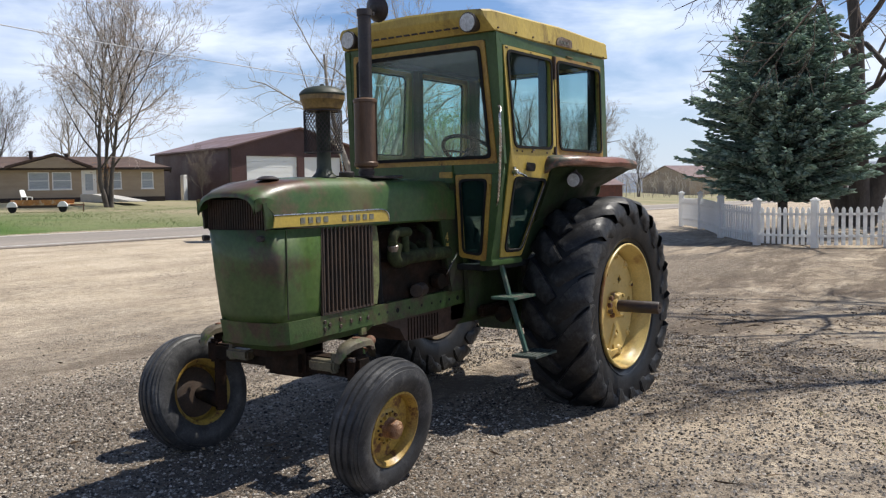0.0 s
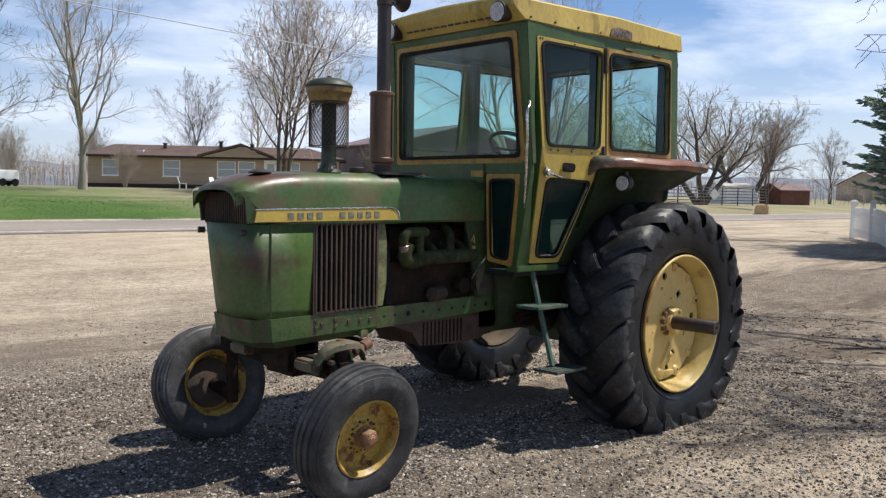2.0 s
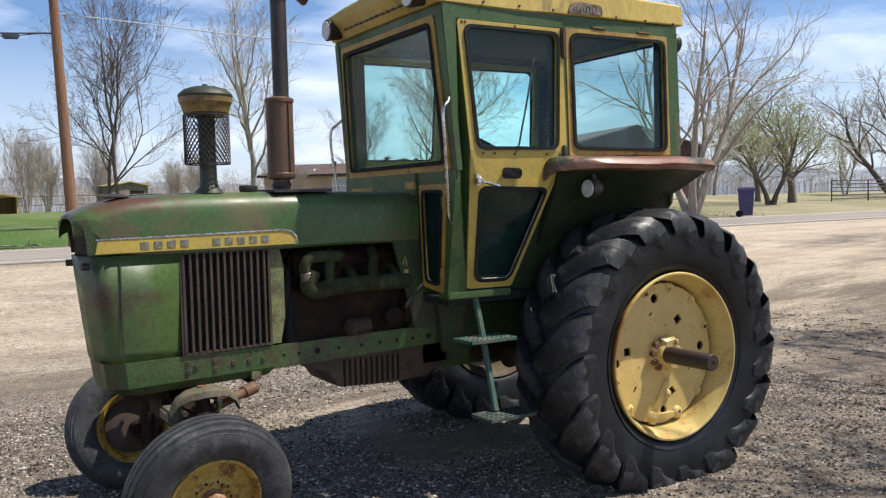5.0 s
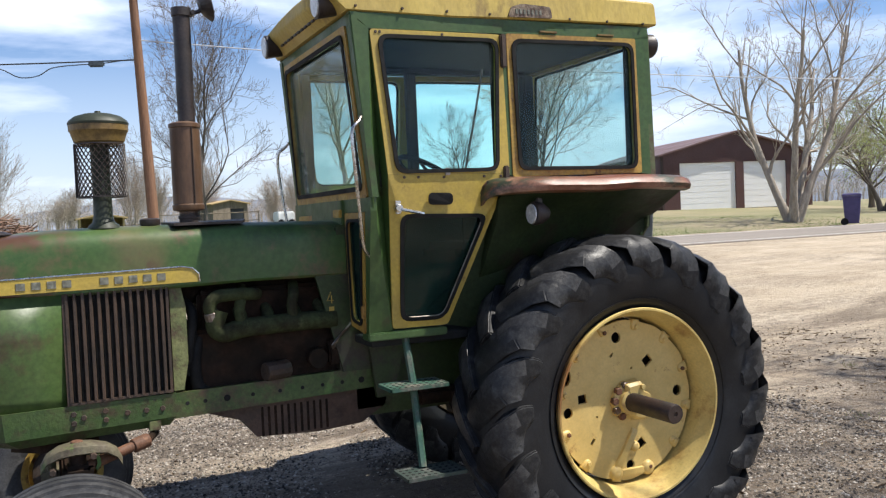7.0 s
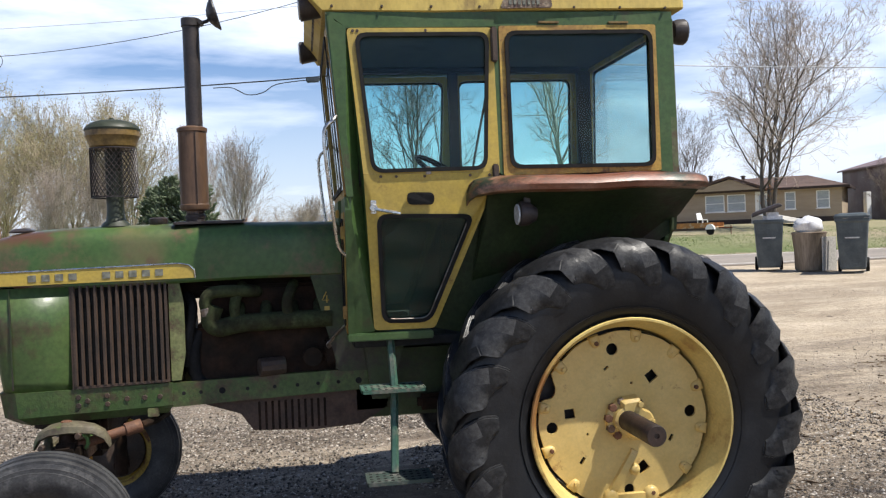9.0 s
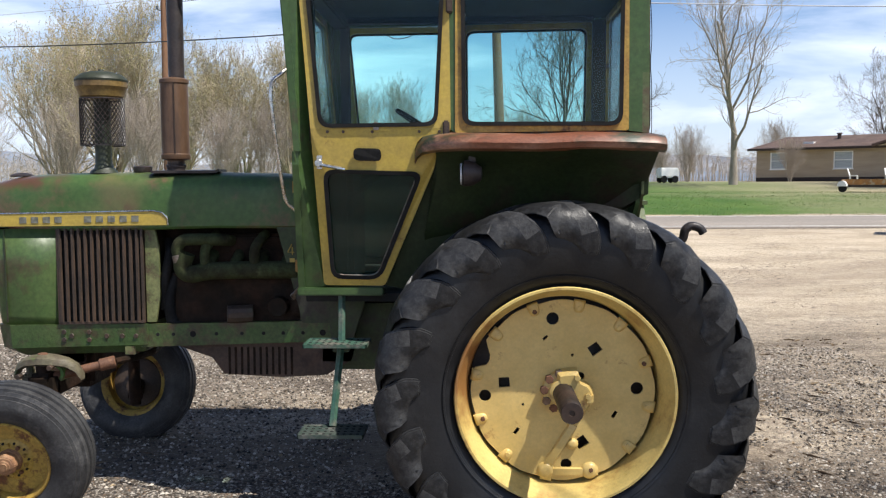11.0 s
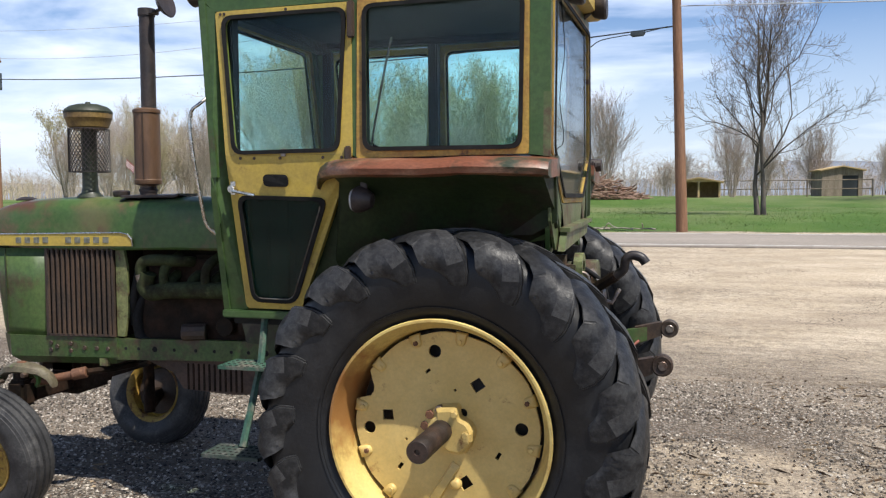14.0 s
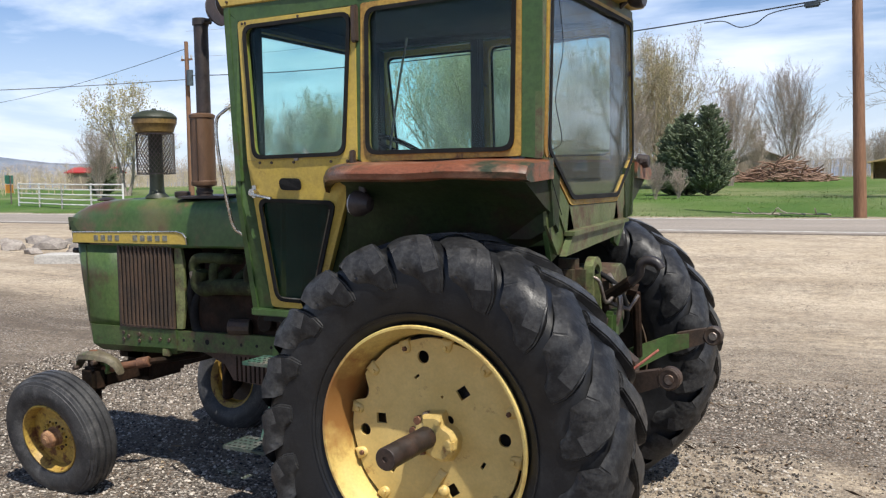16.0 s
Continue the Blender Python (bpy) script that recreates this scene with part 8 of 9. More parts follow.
def framed_window(parent, x, z, w, h, y, glass, paint=None):
    """A window on a wall that faces +Y: frame, sill and pane."""
    bm = bmesh.new()
    o = [(x - w / 2, z - h / 2), (x + w / 2, z - h / 2), (x + w / 2, z + h / 2), (x - w / 2, z + h / 2)]
    frame_ring(bm, o, inset(o, 0.07), lambda a, b: (a, y + 0.03, b), (0, -0.12, 0))
    win = part("window", bm, paint or WHITE, parent)
    bm = bmesh.new()
    plain(bm, x - w / 2 + 0.05, x + w / 2 - 0.05, y - 0.05, y - 0.03, z - h / 2 + 0.05, z + h / 2 - 0.05)
    part("pane", bm, glass, win)
    bm = bmesh.new()
    plain(bm, x - w / 2 + 0.06, x + w / 2 - 0.06, y - 0.028, y + 0.01, z - 0.025, z + 0.025)
    part("sash_bar", bm, paint or WHITE, win)
    bm = bmesh.new()
    plain(bm, x - w / 2 - 0.05, x + w / 2 + 0.05, y - 0.02, y + 0.10, z - h / 2 - 0.06, z - h / 2)
    part("sill", bm, paint or WHITE, win)


def wall_with_gaps(parent, length, height, y, thick, gaps, mat, name="wall"):
    """A wall along +X from 0, with openings of (x0, x1, z0, z1)."""
    bm = bmesh.new()
    cuts = sorted(gaps)
    x = 0.0
    for x0, x1, z0, z1 in cuts:
        plain(bm, x, x0, y - thick, y, 0, height)
        if z0 > 0:
            plain(bm, x0, x1, y - thick, y, 0, z0)
        plain(bm, x0, x1, y - thick, y, z1, height)
        x = x1
    plain(bm, x, length, y - thick, y, 0, height)
    return part(name, bm, mat, parent)


def tan_house():
    """Long tan manufactured house; local +X runs from its right to its left corner as seen from the yard, +Y faces the yard."""
    a = -37.0
    h = thing("house", "long low tan house with a brown roof and white windows", "house", "", (-37.3, -53.2, 1.60), a)
    # its front faces the yard, so local y grows towards the yard
    L, D, H = 19.6, 8.0, 2.6
    wins = [(1.25, 0.9, 1.3), (3.5, 0.75, 1.3), (7.35, 1.35, 1.3), (8.95, 1.45, 1.3), (13.2, 1.35, 1.3), (17.9, 1.25, 1.3)]
    gaps = [(x - w / 2, x + w / 2, 1.65 - hh / 2, 1.65 + hh / 2) for x, w, hh in wins] + [(4.95, 5.95, 0.30, 2.40)]
    wall_with_gaps(h, L, H, 0.0, 0.2, gaps, TAN_WALL)
    bm = bmesh.new()
    plain(bm, 0, L, -D, -D + 0.2, 0, H)
    part("wall", bm, TAN_WALL, h)
    for x in (0.0, L - 0.2):
        bm = bmesh.new()
        plain(bm, x, x + 0.2, -D + 0.2, -0.2, 0, H)
        part("wall", bm, TAN_WALL, h)
    bm = bmesh.new()
    plain(bm, 0.1, L - 0.1, -D + 0.15, -0.15, 0.0, 0.02)
    plain(bm, -0.02, L + 0.02, 0.003, 0.03, 0.0, 0.38)
    part("skirting", bm, BROWN_TRIM, h)
    for x, w, hh in wins:
        framed_window(h, x, 1.65, w, hh, 0.0, WINDOW_BLIND)
    bm = bmesh.new()
    frame_ring(bm, [(4.92, 0.29), (5.98, 0.29), (5.98, 2.43), (4.92, 2.43)], [(5.00, 0.29), (5.90, 0.29), (5.90, 2.35), (5.00, 2.35)], lambda p, q: (p, 0.03, q), (0, -0.15, 0))
    door = part("door", bm, WHITE, h, "white front door with a tall pane")
    bm = bmesh.new()
    plain(bm, 5.00, 5.90, -0.09, -0.04, 0.29, 2.35)
    part("door_leaf", bm, WHITE, door)
    bm = bmesh.new()
    plain(bm, 5.18, 5.72, -0.038, -0.025, 0.90, 2.15)
    part("pane", bm, WINDOW_BLIND, door)
    # low hipped roof
    bm = bmesh.new()
    e, rz = 0.55, 1.05
    v = [bm.verts.new(p) for p in ((-e, e, H), (L + e, e, H), (L + e, -D - e, H), (-e, -D - e, H), (2.6, -D / 2, H + rz), (L - 1.0, -D / 2, H + rz))]
    for f in ((0, 1, 5, 4), (2, 3, 4, 5), (1, 2, 5), (3, 0, 4), (3, 2, 1, 0)):
        bm.faces.new([v[i] for i in f])
    roof = part("roof", bm, BROWN_ROOF, h, "low brown shingle roof")
    bm = bmesh.new()
    plain(bm, -e, L + e, e - 0.02, e + 0.03, H - 0.16, H + 0.02)
    plain(bm, -e - 0.03, -e + 0.02, -D - e, e, H - 0.16, H + 0.02)
    part("eave_board", bm, BROWN_TRIM, roof)
    # porch gable
    bm = bmesh.new()
    tri = [(5.5, H), (10.7, H), (7.7, H + 0.85)]
    slab(bm, tri, lambda p, q: (p, e + 0.25, q), (0, -2.4, 0))
    part("gable", bm, TAN_WALL, roof)
    for p, q in (((5.1, H - 0.06), (7.7, H + 0.92)), ((11.1, H - 0.06), (7.7, H + 0.92))):
        bm = bmesh.new()
        slab(bm, [p, q, (q[0], q[1] + 0.18), (p[0], p[1] + 0.18)], lambda a_, b_: (a_, e + 0.40, b_), (0, -2.8, 0))
        part("gable_roof", bm, BROWN_ROOF, roof)
    for x, y, zz in ((9.8, -3.2, 0.5), (7.2, -2.6, 0.3), (14.2, -2.6, 0.25)):
        bm = bmesh.new()
        cyl(bm, (x, y, H + 0.5), (x, y, H + 0.85 + zz), 0.14, n=10)
        cyl(bm, (x, y, H + 0.83 + zz), (x, y, H + 0.93 + zz), 0.22, 0.18, 10)
        part("vent_pipe", bm, BROWN_TRIM, roof)
    bm = bmesh.new()
    plain(bm, 15.6, 16.4, -1.6, -0.9, H + 0.30, H + 0.50)
    part("skylight", bm, WHITE, roof)
    # entrance ramp
    r = thing("ramp", "pale concrete ramp up to the front door of the house", "ramp", "", (-32.2, -54.2, ground_z(-32.2, -54.2) + 0.02), a + 122)
    bm = bmesh.new()
    slab(bm, [(0.0, -0.05), (0.0, 0.55), (1.5, 0.55), (6.5, 0.02), (6.5, -0.05)], lambda p, q: (p, 0, q), (0, -1.4, 0))
    part("ramp_slab", bm, CONCRETE, r)
    for k, (dx, dy) in enumerate(((9.6, 1.6), (12.0, 1.8))):
        c = thing("garden_chair", "white plastic garden chair before the tan house", "chair", "garden chairs", (0, 0, 0))
        m = pose(-37.3, -53.2, 0, 0, 0, a) @ Vector((dx, dy, 0))
        c.matrix_world = pose(m.x, m.y, ground_z(m.x, m.y), 0, 0, 20 + 40 * k)
        bm = bmesh.new()
        box(bm, -0.28, 0.28, -0.26, 0.26, 0.40, 0.45, 0.02)
        part("seat", bm, WHITE, c)
        bm = bmesh.new()
        slab(bm, [(-0.28, 0.43), (0.28, 0.43), (0.24, 0.95), (-0.24, 0.95)], lambda p, q: (p, -0.24 - (q - 0.43) * 0.3, q), (0, -0.04, 0))
        part("backrest", bm, WHITE, c)
        for lx, ly in ((-0.26, -0.24), (0.26, -0.24), (-0.26, 0.24), (0.26, 0.24)):
            bm = bmesh.new()
            box(bm, lx - 0.03, lx + 0.03, ly - 0.03, ly + 0.03, 0, 0.42, 0.005)
            part("leg", bm, WHITE, c)


tan_house()


DOOR_WHITE = material("door_white_enamel", (0.90, 0.90, 0.89), 0.45, second=(0.87, 0.87, 0.86), scale=0.5, fine=8, fine_amount=0.02, bump=0.02)


def red_barn():
    """Metal shop: local +X runs along the gable front, +Y faces the yard."""
    a = math.degrees(math.atan2(0.22, -0.976))
    b = thing("barn", "maroon metal shop building with two white roll-up doors", "barn", "", (-42.0, -51.0, 1.45), a + 180)
    # local x negative along the front
    W, D, H, R = 13.3, 14.0, 4.4, 1.75
    bm = bmesh.new()
    holes = [(-6.45, -1.55, 0.0, 3.75), (-11.0, -7.15, 0.0, 3.75)]
    xs = [-W, -11.0, -7.15, -6.45, -1.55, 0.0]
    for i in (0, 2, 4):
        plain(bm, xs[i], xs[i + 1], -0.25, 0, 0, H)
    for i in (1, 3):
        plain(bm, xs[i], xs[i + 1], -0.25, 0, 3.75, H)
    slab(bm, [(-W, H), (0, H), (-W / 2, H + R)], lambda p, q: (p, 0, q), (0, -0.25, 0))
    part("front_wall", bm, MAROON, b)
    for x in (-W, -0.2):
        bm = bmesh.new()
        plain(bm, x, x + 0.2, -D, -0.25, 0, H)
        part("side_wall", bm, MAROON, b)
    bm = bmesh.new()
    plain(bm, -W + 0.2, -0.2, -D, -D + 0.2, 0, H)
    part("back_wall", bm, MAROON, b)
    for s in (0, 1):
        bm = bmesh.new()
        x0 = 0.35 if s == 0 else -W - 0.35
        z0 = H - 0.09
        slab(bm, [(x0, z0), (-W / 2, H + R), (-W / 2, H + R + 0.12), (x0, z0 + 0.12)], lambda p, q: (p, 0.35, q), (0, -D - 0.6, 0))
        part("roof_slope", bm, MAROON_ROOF, b)
    for x0, x1, z0, z1 in holes:
        bm = bmesh.new()
        plain(bm, x0 - 0.1, x1 + 0.1, -0.24, -0.21, z0, z1)
        d = part("roll_door", bm, DOOR_WHITE, b, "white sectional roll-up door")
        for k in range(8):
            za = z0 + (z1 - z0) * k / 8
            bm = bmesh.new()
            box(bm, x0, x1, -0.20, -0.13, za + 0.012, za + (z1 - z0) / 8, 0.01)
            part("door_section", bm, DOOR_WHITE, d)
    bm = bmesh.new()
    plain(bm, -0.16, 0.03, -0.16, 0.03, 0, H - 0.1)
    part("corner_trim", bm, BROWN_TRIM, b)
    t = thing("junction_post", "white utility box standing by the maroon shop", "box", "", (-40.6, -55.0, ground_z(-40.6, -55.0)))
    bm = bmesh.new()
    box(bm, -0.2, 0.2, -0.2, 0.2, 0, 2.1, 0.02)
    part("cabinet", bm, WHITE, t)


red_barn()


def shed(label, at, turn, w, d, h, wall, roof_mat, rise=0.6, door=None, name="shed", open_front=False):
    s = thing(name, label, "shed", "", (at[0], at[1], ground_z(*at) - 0.05), turn)
    bm = bmesh.new()
    plain(bm, -w / 2, w / 2, -d / 2, -d / 2 + 0.12, 0, h)
    for x in (-w / 2, w / 2 - 0.12):
        plain(bm, x, x + 0.12, -d / 2 + 0.12, d / 2 - 0.12, 0, h)
    if open_front:
        for x in (-w / 2, -0.06, w / 2 - 0.12):
            plain(bm, x, x + 0.12, d / 2 - 0.12, d / 2, 0, h)
    elif door:
        plain(bm, -w / 2, door[0], d / 2 - 0.12, d / 2, 0, h)
        plain(bm, door[1], w / 2, d / 2 - 0.12, d / 2, 0, h)
        plain(bm, door[0], door[1], d / 2 - 0.12, d / 2, h * 0.8, h)
    else:
        plain(bm, -w / 2, w / 2, d / 2 - 0.12, d / 2, 0, h)
    for y in (-d / 2, d / 2 - 0.12):
        slab(bm, [(-w / 2, h), (w / 2, h), (0, h + rise)], lambda p, q: (p, y, q), (0, 0.12, 0))
    part("wall", bm, wall, s)
    if door:
        bm = bmesh.new()
        plain(bm, door[0], door[1], d / 2 - 0.10, d / 2 - 0.06, 0, h * 0.8)
        part("door_leaf", bm, WINDOW_DARK, s)
    for k in (-1, 1):
        bm = bmesh.new()
        slab(bm, [(k * (w / 2 + 0.2), h - 0.06), (0, h + rise), (0, h + rise + 0.08), (k * (w / 2 + 0.2), h + 0.03)], lambda p, q: (p, d / 2 + 0.2, q), (0, -d - 0.4, 0))
        part("roof_slope", bm, roof_mat, s)
    return s


shed("small white shed with a dark door near the paddock", (-79.0, -41.5), 62, 4.4, 3.6, 1.75, WHITE, CONCRETE, 0.35, door=(-0.2, 1.2))
shed("red-brown board shed beside the paddock", (-82.0, -37.0), 62, 3.5, 3.4, 1.5, WOOD_RED, MAROON_ROOF, 0.7)
shed("open weathered lean-to with a pale roof in the field", (-0.8, -55.7), 0, 2.7, 2.6, 1.05, STRAW, STRAW, 0.25, open_front=True)
shed("weathered grey board shed behind the field", (-10.4, -65.0), 10, 2.8, 2.6, 1.9, WOOD_OLD, STRAW, 0.25, door=(-1.1, 0.0))
shed("low shed with a red roof beyond the corral", (72.0, -58.0), -60, 5.0, 4.0, 1.7, WOOD_OLD, material("bright_red_roof", (0.35, 0.03, 0.025), 0.6, bump=0.05), 0.5)
shed("pale cream house far behind the spruce", (-137.0, -47.0), 60, 12.0, 8.0, 2.8, TAN_WALL, MAROON_ROOF, 2.0, name="cottage")
shed("low weathered cottage with a green roof half hidden in brush", (10.6, -80.0), 8, 4.4, 5.0, 1.7, WOOD_OLD, material("faded_green_roof", (0.16, 0.17, 0.13), 0.9, second=(0.19, 0.12, 0.09), bump=0.1), 0.9, name="cottage")


def truck_camper():
    c = thing("camper", "old white camper shell beside junk at the field's back", "camper", "", (-12.4, -54.3, ground_z(-12.4, -54.3)), 5)
    bm = bmesh.new()
    box(bm, -1.0, 1.0, -0.8, 0.8, 0.45, 1.35, 0.12)
    part("shell", bm, WHITE, c)
    for x in (-0.6, 0.6):
        for y in (-0.8, 0.8):
            bm = bmesh.new()
            cyl(bm, (x, y - 0.1, 0.32), (x, y + 0.1, 0.32), 0.32, n=14)
            part("wheel", bm, SEAL, c)
    c.scale = (0.62, 0.62, 0.75)


truck_camper()


# ---- picket fence ----
def picket_fence():
    line = [(-19.6, -5.6), (-17.7, -4.4), (-15.5, -3.15), (-13.9, -1.85), (-13.5, -0.55), (-14.0, 0.75), (-14.8, 2.3), (-16.2, 4.2)]
    f = thing("picket_fence", "white vinyl picket fence curving round the spruce", "fence", "", (0, 0, 0))
    def cap_mesh():
        bm = bmesh.new()
        box(bm, -0.065, 0.065, -0.065, 0.065, -0.1, 0.98, 0.008)
        loft(bm, [[Vector((a * k, b * k, z)) for a, b in ((-1, -1), (1, -1), (1, 1), (-1, 1))] for k, z in ((0.08, 0.98), (0.08, 1.01), (0.02, 1.06))])
        me = bpy.data.meshes.new("post")
        bmesh.ops.recalc_face_normals(bm, faces=bm.faces)
        bm.to_mesh(me)
        bm.free()
        me.materials.append(VINYL_WHITE)
        return me
    post = cap_mesh()
    bm = bmesh.new()
    prof = [(-0.038, 0.05), (0.038, 0.05), (0.038, 0.80), (0.020, 0.84), (0.0, 0.855), (-0.020, 0.84), (-0.038, 0.80)]
    slab(bm, prof, lambda p, q: (p, 0.010, q), (0, -0.02, 0))
    picket = bpy.data.meshes.new("picket")
    bmesh.ops.recalc_face_normals(bm, faces=bm.faces)
    bm.to_mesh(picket)
    bm.free()
    picket.materials.append(VINYL_WHITE)
    for i, (x, y) in enumerate(line):
        o = new("post", post)
        o.parent = f
        o.matrix_local = pose(x, y, ground_z(x, y), 0, 0, 20 * i)
    for (xa, ya), (xb, yb) in zip(line, line[1:]):
        L = math.hypot(xb - xa, yb - ya)
        a = math.degrees(math.atan2(yb - ya, xb - xa))
        n = int(L / 0.135)
        for k in range(1, n):
            t = k / n
            x, y = xa + (xb - xa) * t, ya + (yb - ya) * t
            o = new("picket", picket)
            o.parent = f
            o.matrix_local = pose(x, y, ground_z(x, y), 0, 0, a)
        for z in (0.24, 0.70):
            bm = bmesh.new()
            za, zb = ground_z(xa, ya) + z, ground_z(xb, yb) + z
            tube(bm, [(xa, ya, za), (xb, yb, zb)], 0.035, 4)
            part("rail", bm, VINYL_WHITE, f)
    # a second run behind the spruce
    g = thing("picket_fence", "white vinyl privacy fence behind the spruce", "fence", "", (0, 0, 0))
    for (xa, ya), (xb, yb) in (((-24.0, -1.5), (-23.0, 1.0)), ((-23.0, 1.0), (-22.5, 3.5))):
        bm = bmesh.new()
        tube(bm, [(xa, ya, ground_z(xa, ya) + 0.75), (xb, yb, ground_z(xb, yb) + 0.75)], 0.03, 4)
        slab(bm, [(0, 0.05), (1, 0.05), (1, 1.35), (0, 1.35)], lambda p, q: (xa + (xb - xa) * p, ya + (yb - ya) * p, ground_z(xa, ya) + q), (0.04, 0, 0))
        part("panel", bm, VINYL_WHITE, g)


picket_fence()


# ---- poles and lines ----
def utility_pole(label, at, height, r0, lean=(0, 0), arm=False):
    p = thing("utility_pole", label, "utility pole", "poles along the road", (at[0], at[1], ground_z(*at)))
    bm = bmesh.new()
    n = 7
    loft(bm, [ring_at((lean[0] * k / n, lean[1] * k / n, height * k / n - 0.1), (lean[0], lean[1], height), r0 * (1 - 0.38 * k / n), 14, (1, 0, 0)) for k in range(n + 1)])
    part("pole", bm, POLE_WOOD, p, smooth=True, angle=50)
    if arm:
        bm = bmesh.new()
        box(bm, -0.38, 0.38, -0.05, 0.05, height - 1.08, height - 0.99, 0.01)
        part("cross_arm", bm, POLE_WOOD, p)
        for x in (-0.32, 0.32):
            bm = bmesh.new()
            cyl(bm, (x, 0, height - 0.98), (x, 0, height - 0.8), 0.05, 0.04, 10)
            part("insulator", bm, LAMP_GLASS, p)
        bm = bmesh.new()
        cyl(bm, (-0.28, 0.1, height - 2.4), (-0.28, 0.1, height - 1.6), 0.17, n=14)
        part("transformer", bm, GREY_PLASTIC, p)
    return p


pole_a = utility_pole("tall brown wooden utility pole at the roadside", (-0.45, -22.4), 10.5, 0.17, lean=(0.35, -0.25))
bm = bmesh.new()
tube(bm, curve_pts([(0.28, -0.1, 8.0), (-0.35, 0.1, 8.2), (-0.95, 0.3, 8.2)], 4), 0.03, 6)
box(bm, -1.35, -0.85, 0.18, 0.42, 8.12, 8.24, 0.03)
part("street_lamp", bm, CABLE_PALE, pole_a, "small grey street lamp on a bent arm")
pole_b = utility_pole("distant wooden utility pole with a cross arm", (32.0, -30.5), 8.4, 0.16, arm=True)


pole_c = utility_pole("sunlit orange-brown utility pole before the willows", (12.2, -28.6), 8.35, 0.165)
for dx, dz in ((-0.16, 8.12), (0.22, 7.75), (0.24, 7.35)):
    bm = bmesh.new()
    tube(bm, [(0, 0.02, dz - 0.06), (dx * 0.7, 0.02, dz - 0.05), (dx, 0.02, dz)], 0.02, 6)
    cyl(bm, (dx, 0.02, dz), (dx, 0.02, dz + 0.11), 0.055, 0.040, 10)
    part("insulator", bm, GREY_PLASTIC, pole_c, "small dark insulator")
bm = bmesh.new()
tube(bm, curve_pts([(-0.14, 0.1, 7.9), (-0.50, 0.1, 7.5), (-0.42, 0.1, 7.2), (-0.14, 0.1, 7.05)], 5), 0.012, 5)
part("jumper_wire", bm, CABLE, pole_c)


def cable(label, pts, sag, r, mat):
    bm = bmesh.new()
    out = []
    for (a, b) in zip(pts, pts[1:]):
        a, b = Vector(a), Vector(b)
        for k in range(12):
            t = k / 12
            out.append(a.lerp(b, t) - Vector((0, 0, sag * 4 * t * (1 - t))))
    out.append(Vector(pts[-1]))
    tube(bm, out, r, 5)
    me_ob = part("power_line", bm, mat)
    tagged(me_ob, label, "cable")
    return me_ob


cable("black overhead cable strung from the roadside pole", [(-0.25, -22.6, 6.75), (32.0, -30.5, 7.6)], 0.5, 0.022, CABLE)
cable("thin overhead wire between the roadside poles", [(-0.2, -22.6, 9.0), (32.0, -30.5, 9.9)], 0.6, 0.008, CABLE_PALE)
cable("pale overhead line along the road", [(-0.25, -22.5, 7.3), (-55.0, -22.0, 8.2)], 0.9, 0.018, CABLE_PALE)
cable("thin wire from the sunlit pole to the roadside pole", [(12.2, -28.6, 8.55), (-0.2, -22.6, 9.4)], 0.35, 0.012, CABLE)
cable("pale wire from the sunlit pole towards the lane", [(12.0, -28.6, 8.85), (32.0, -30.5, 8.6)], 0.5, 0.010, CABLE_PALE)
cable("black service cable running off along the lane", [(32.0, -30.5, 7.4), (60.0, 4.0, 6.0)], 0.8, 0.02, CABLE)
cable("thin wire from the far pole", [(32.0, -30.5, 9.0), (75.0, -45.0, 9.0)], 0.5, 0.015, CABLE)
box_ob = thing("splice_box", "small grey splice box hung on the overhead cable", "splice box", "", (0.9, -22.78, 6.62), -14)
bm = bmesh.new()
box(bm, -0.22, 0.22, -0.06, 0.06, -0.09, 0.09, 0.04)
part("case", bm, GREY_PLASTIC, box_ob)
bm = bmesh.new()
tube(bm, curve_pts([(-0.9, 0, 0.12), (-0.5, 0, 0.06), (0, 0, 0.0), (0.5, 0, -0.02), (1.2, 0, -0.10), (1.6, 0, -0.32), (2.1, 0, -0.36), (2.6, 0, -0.12), (3.2, 0, -0.10)], 5), 0.016, 5)
part("cable_loop", bm, CABLE, box_ob)


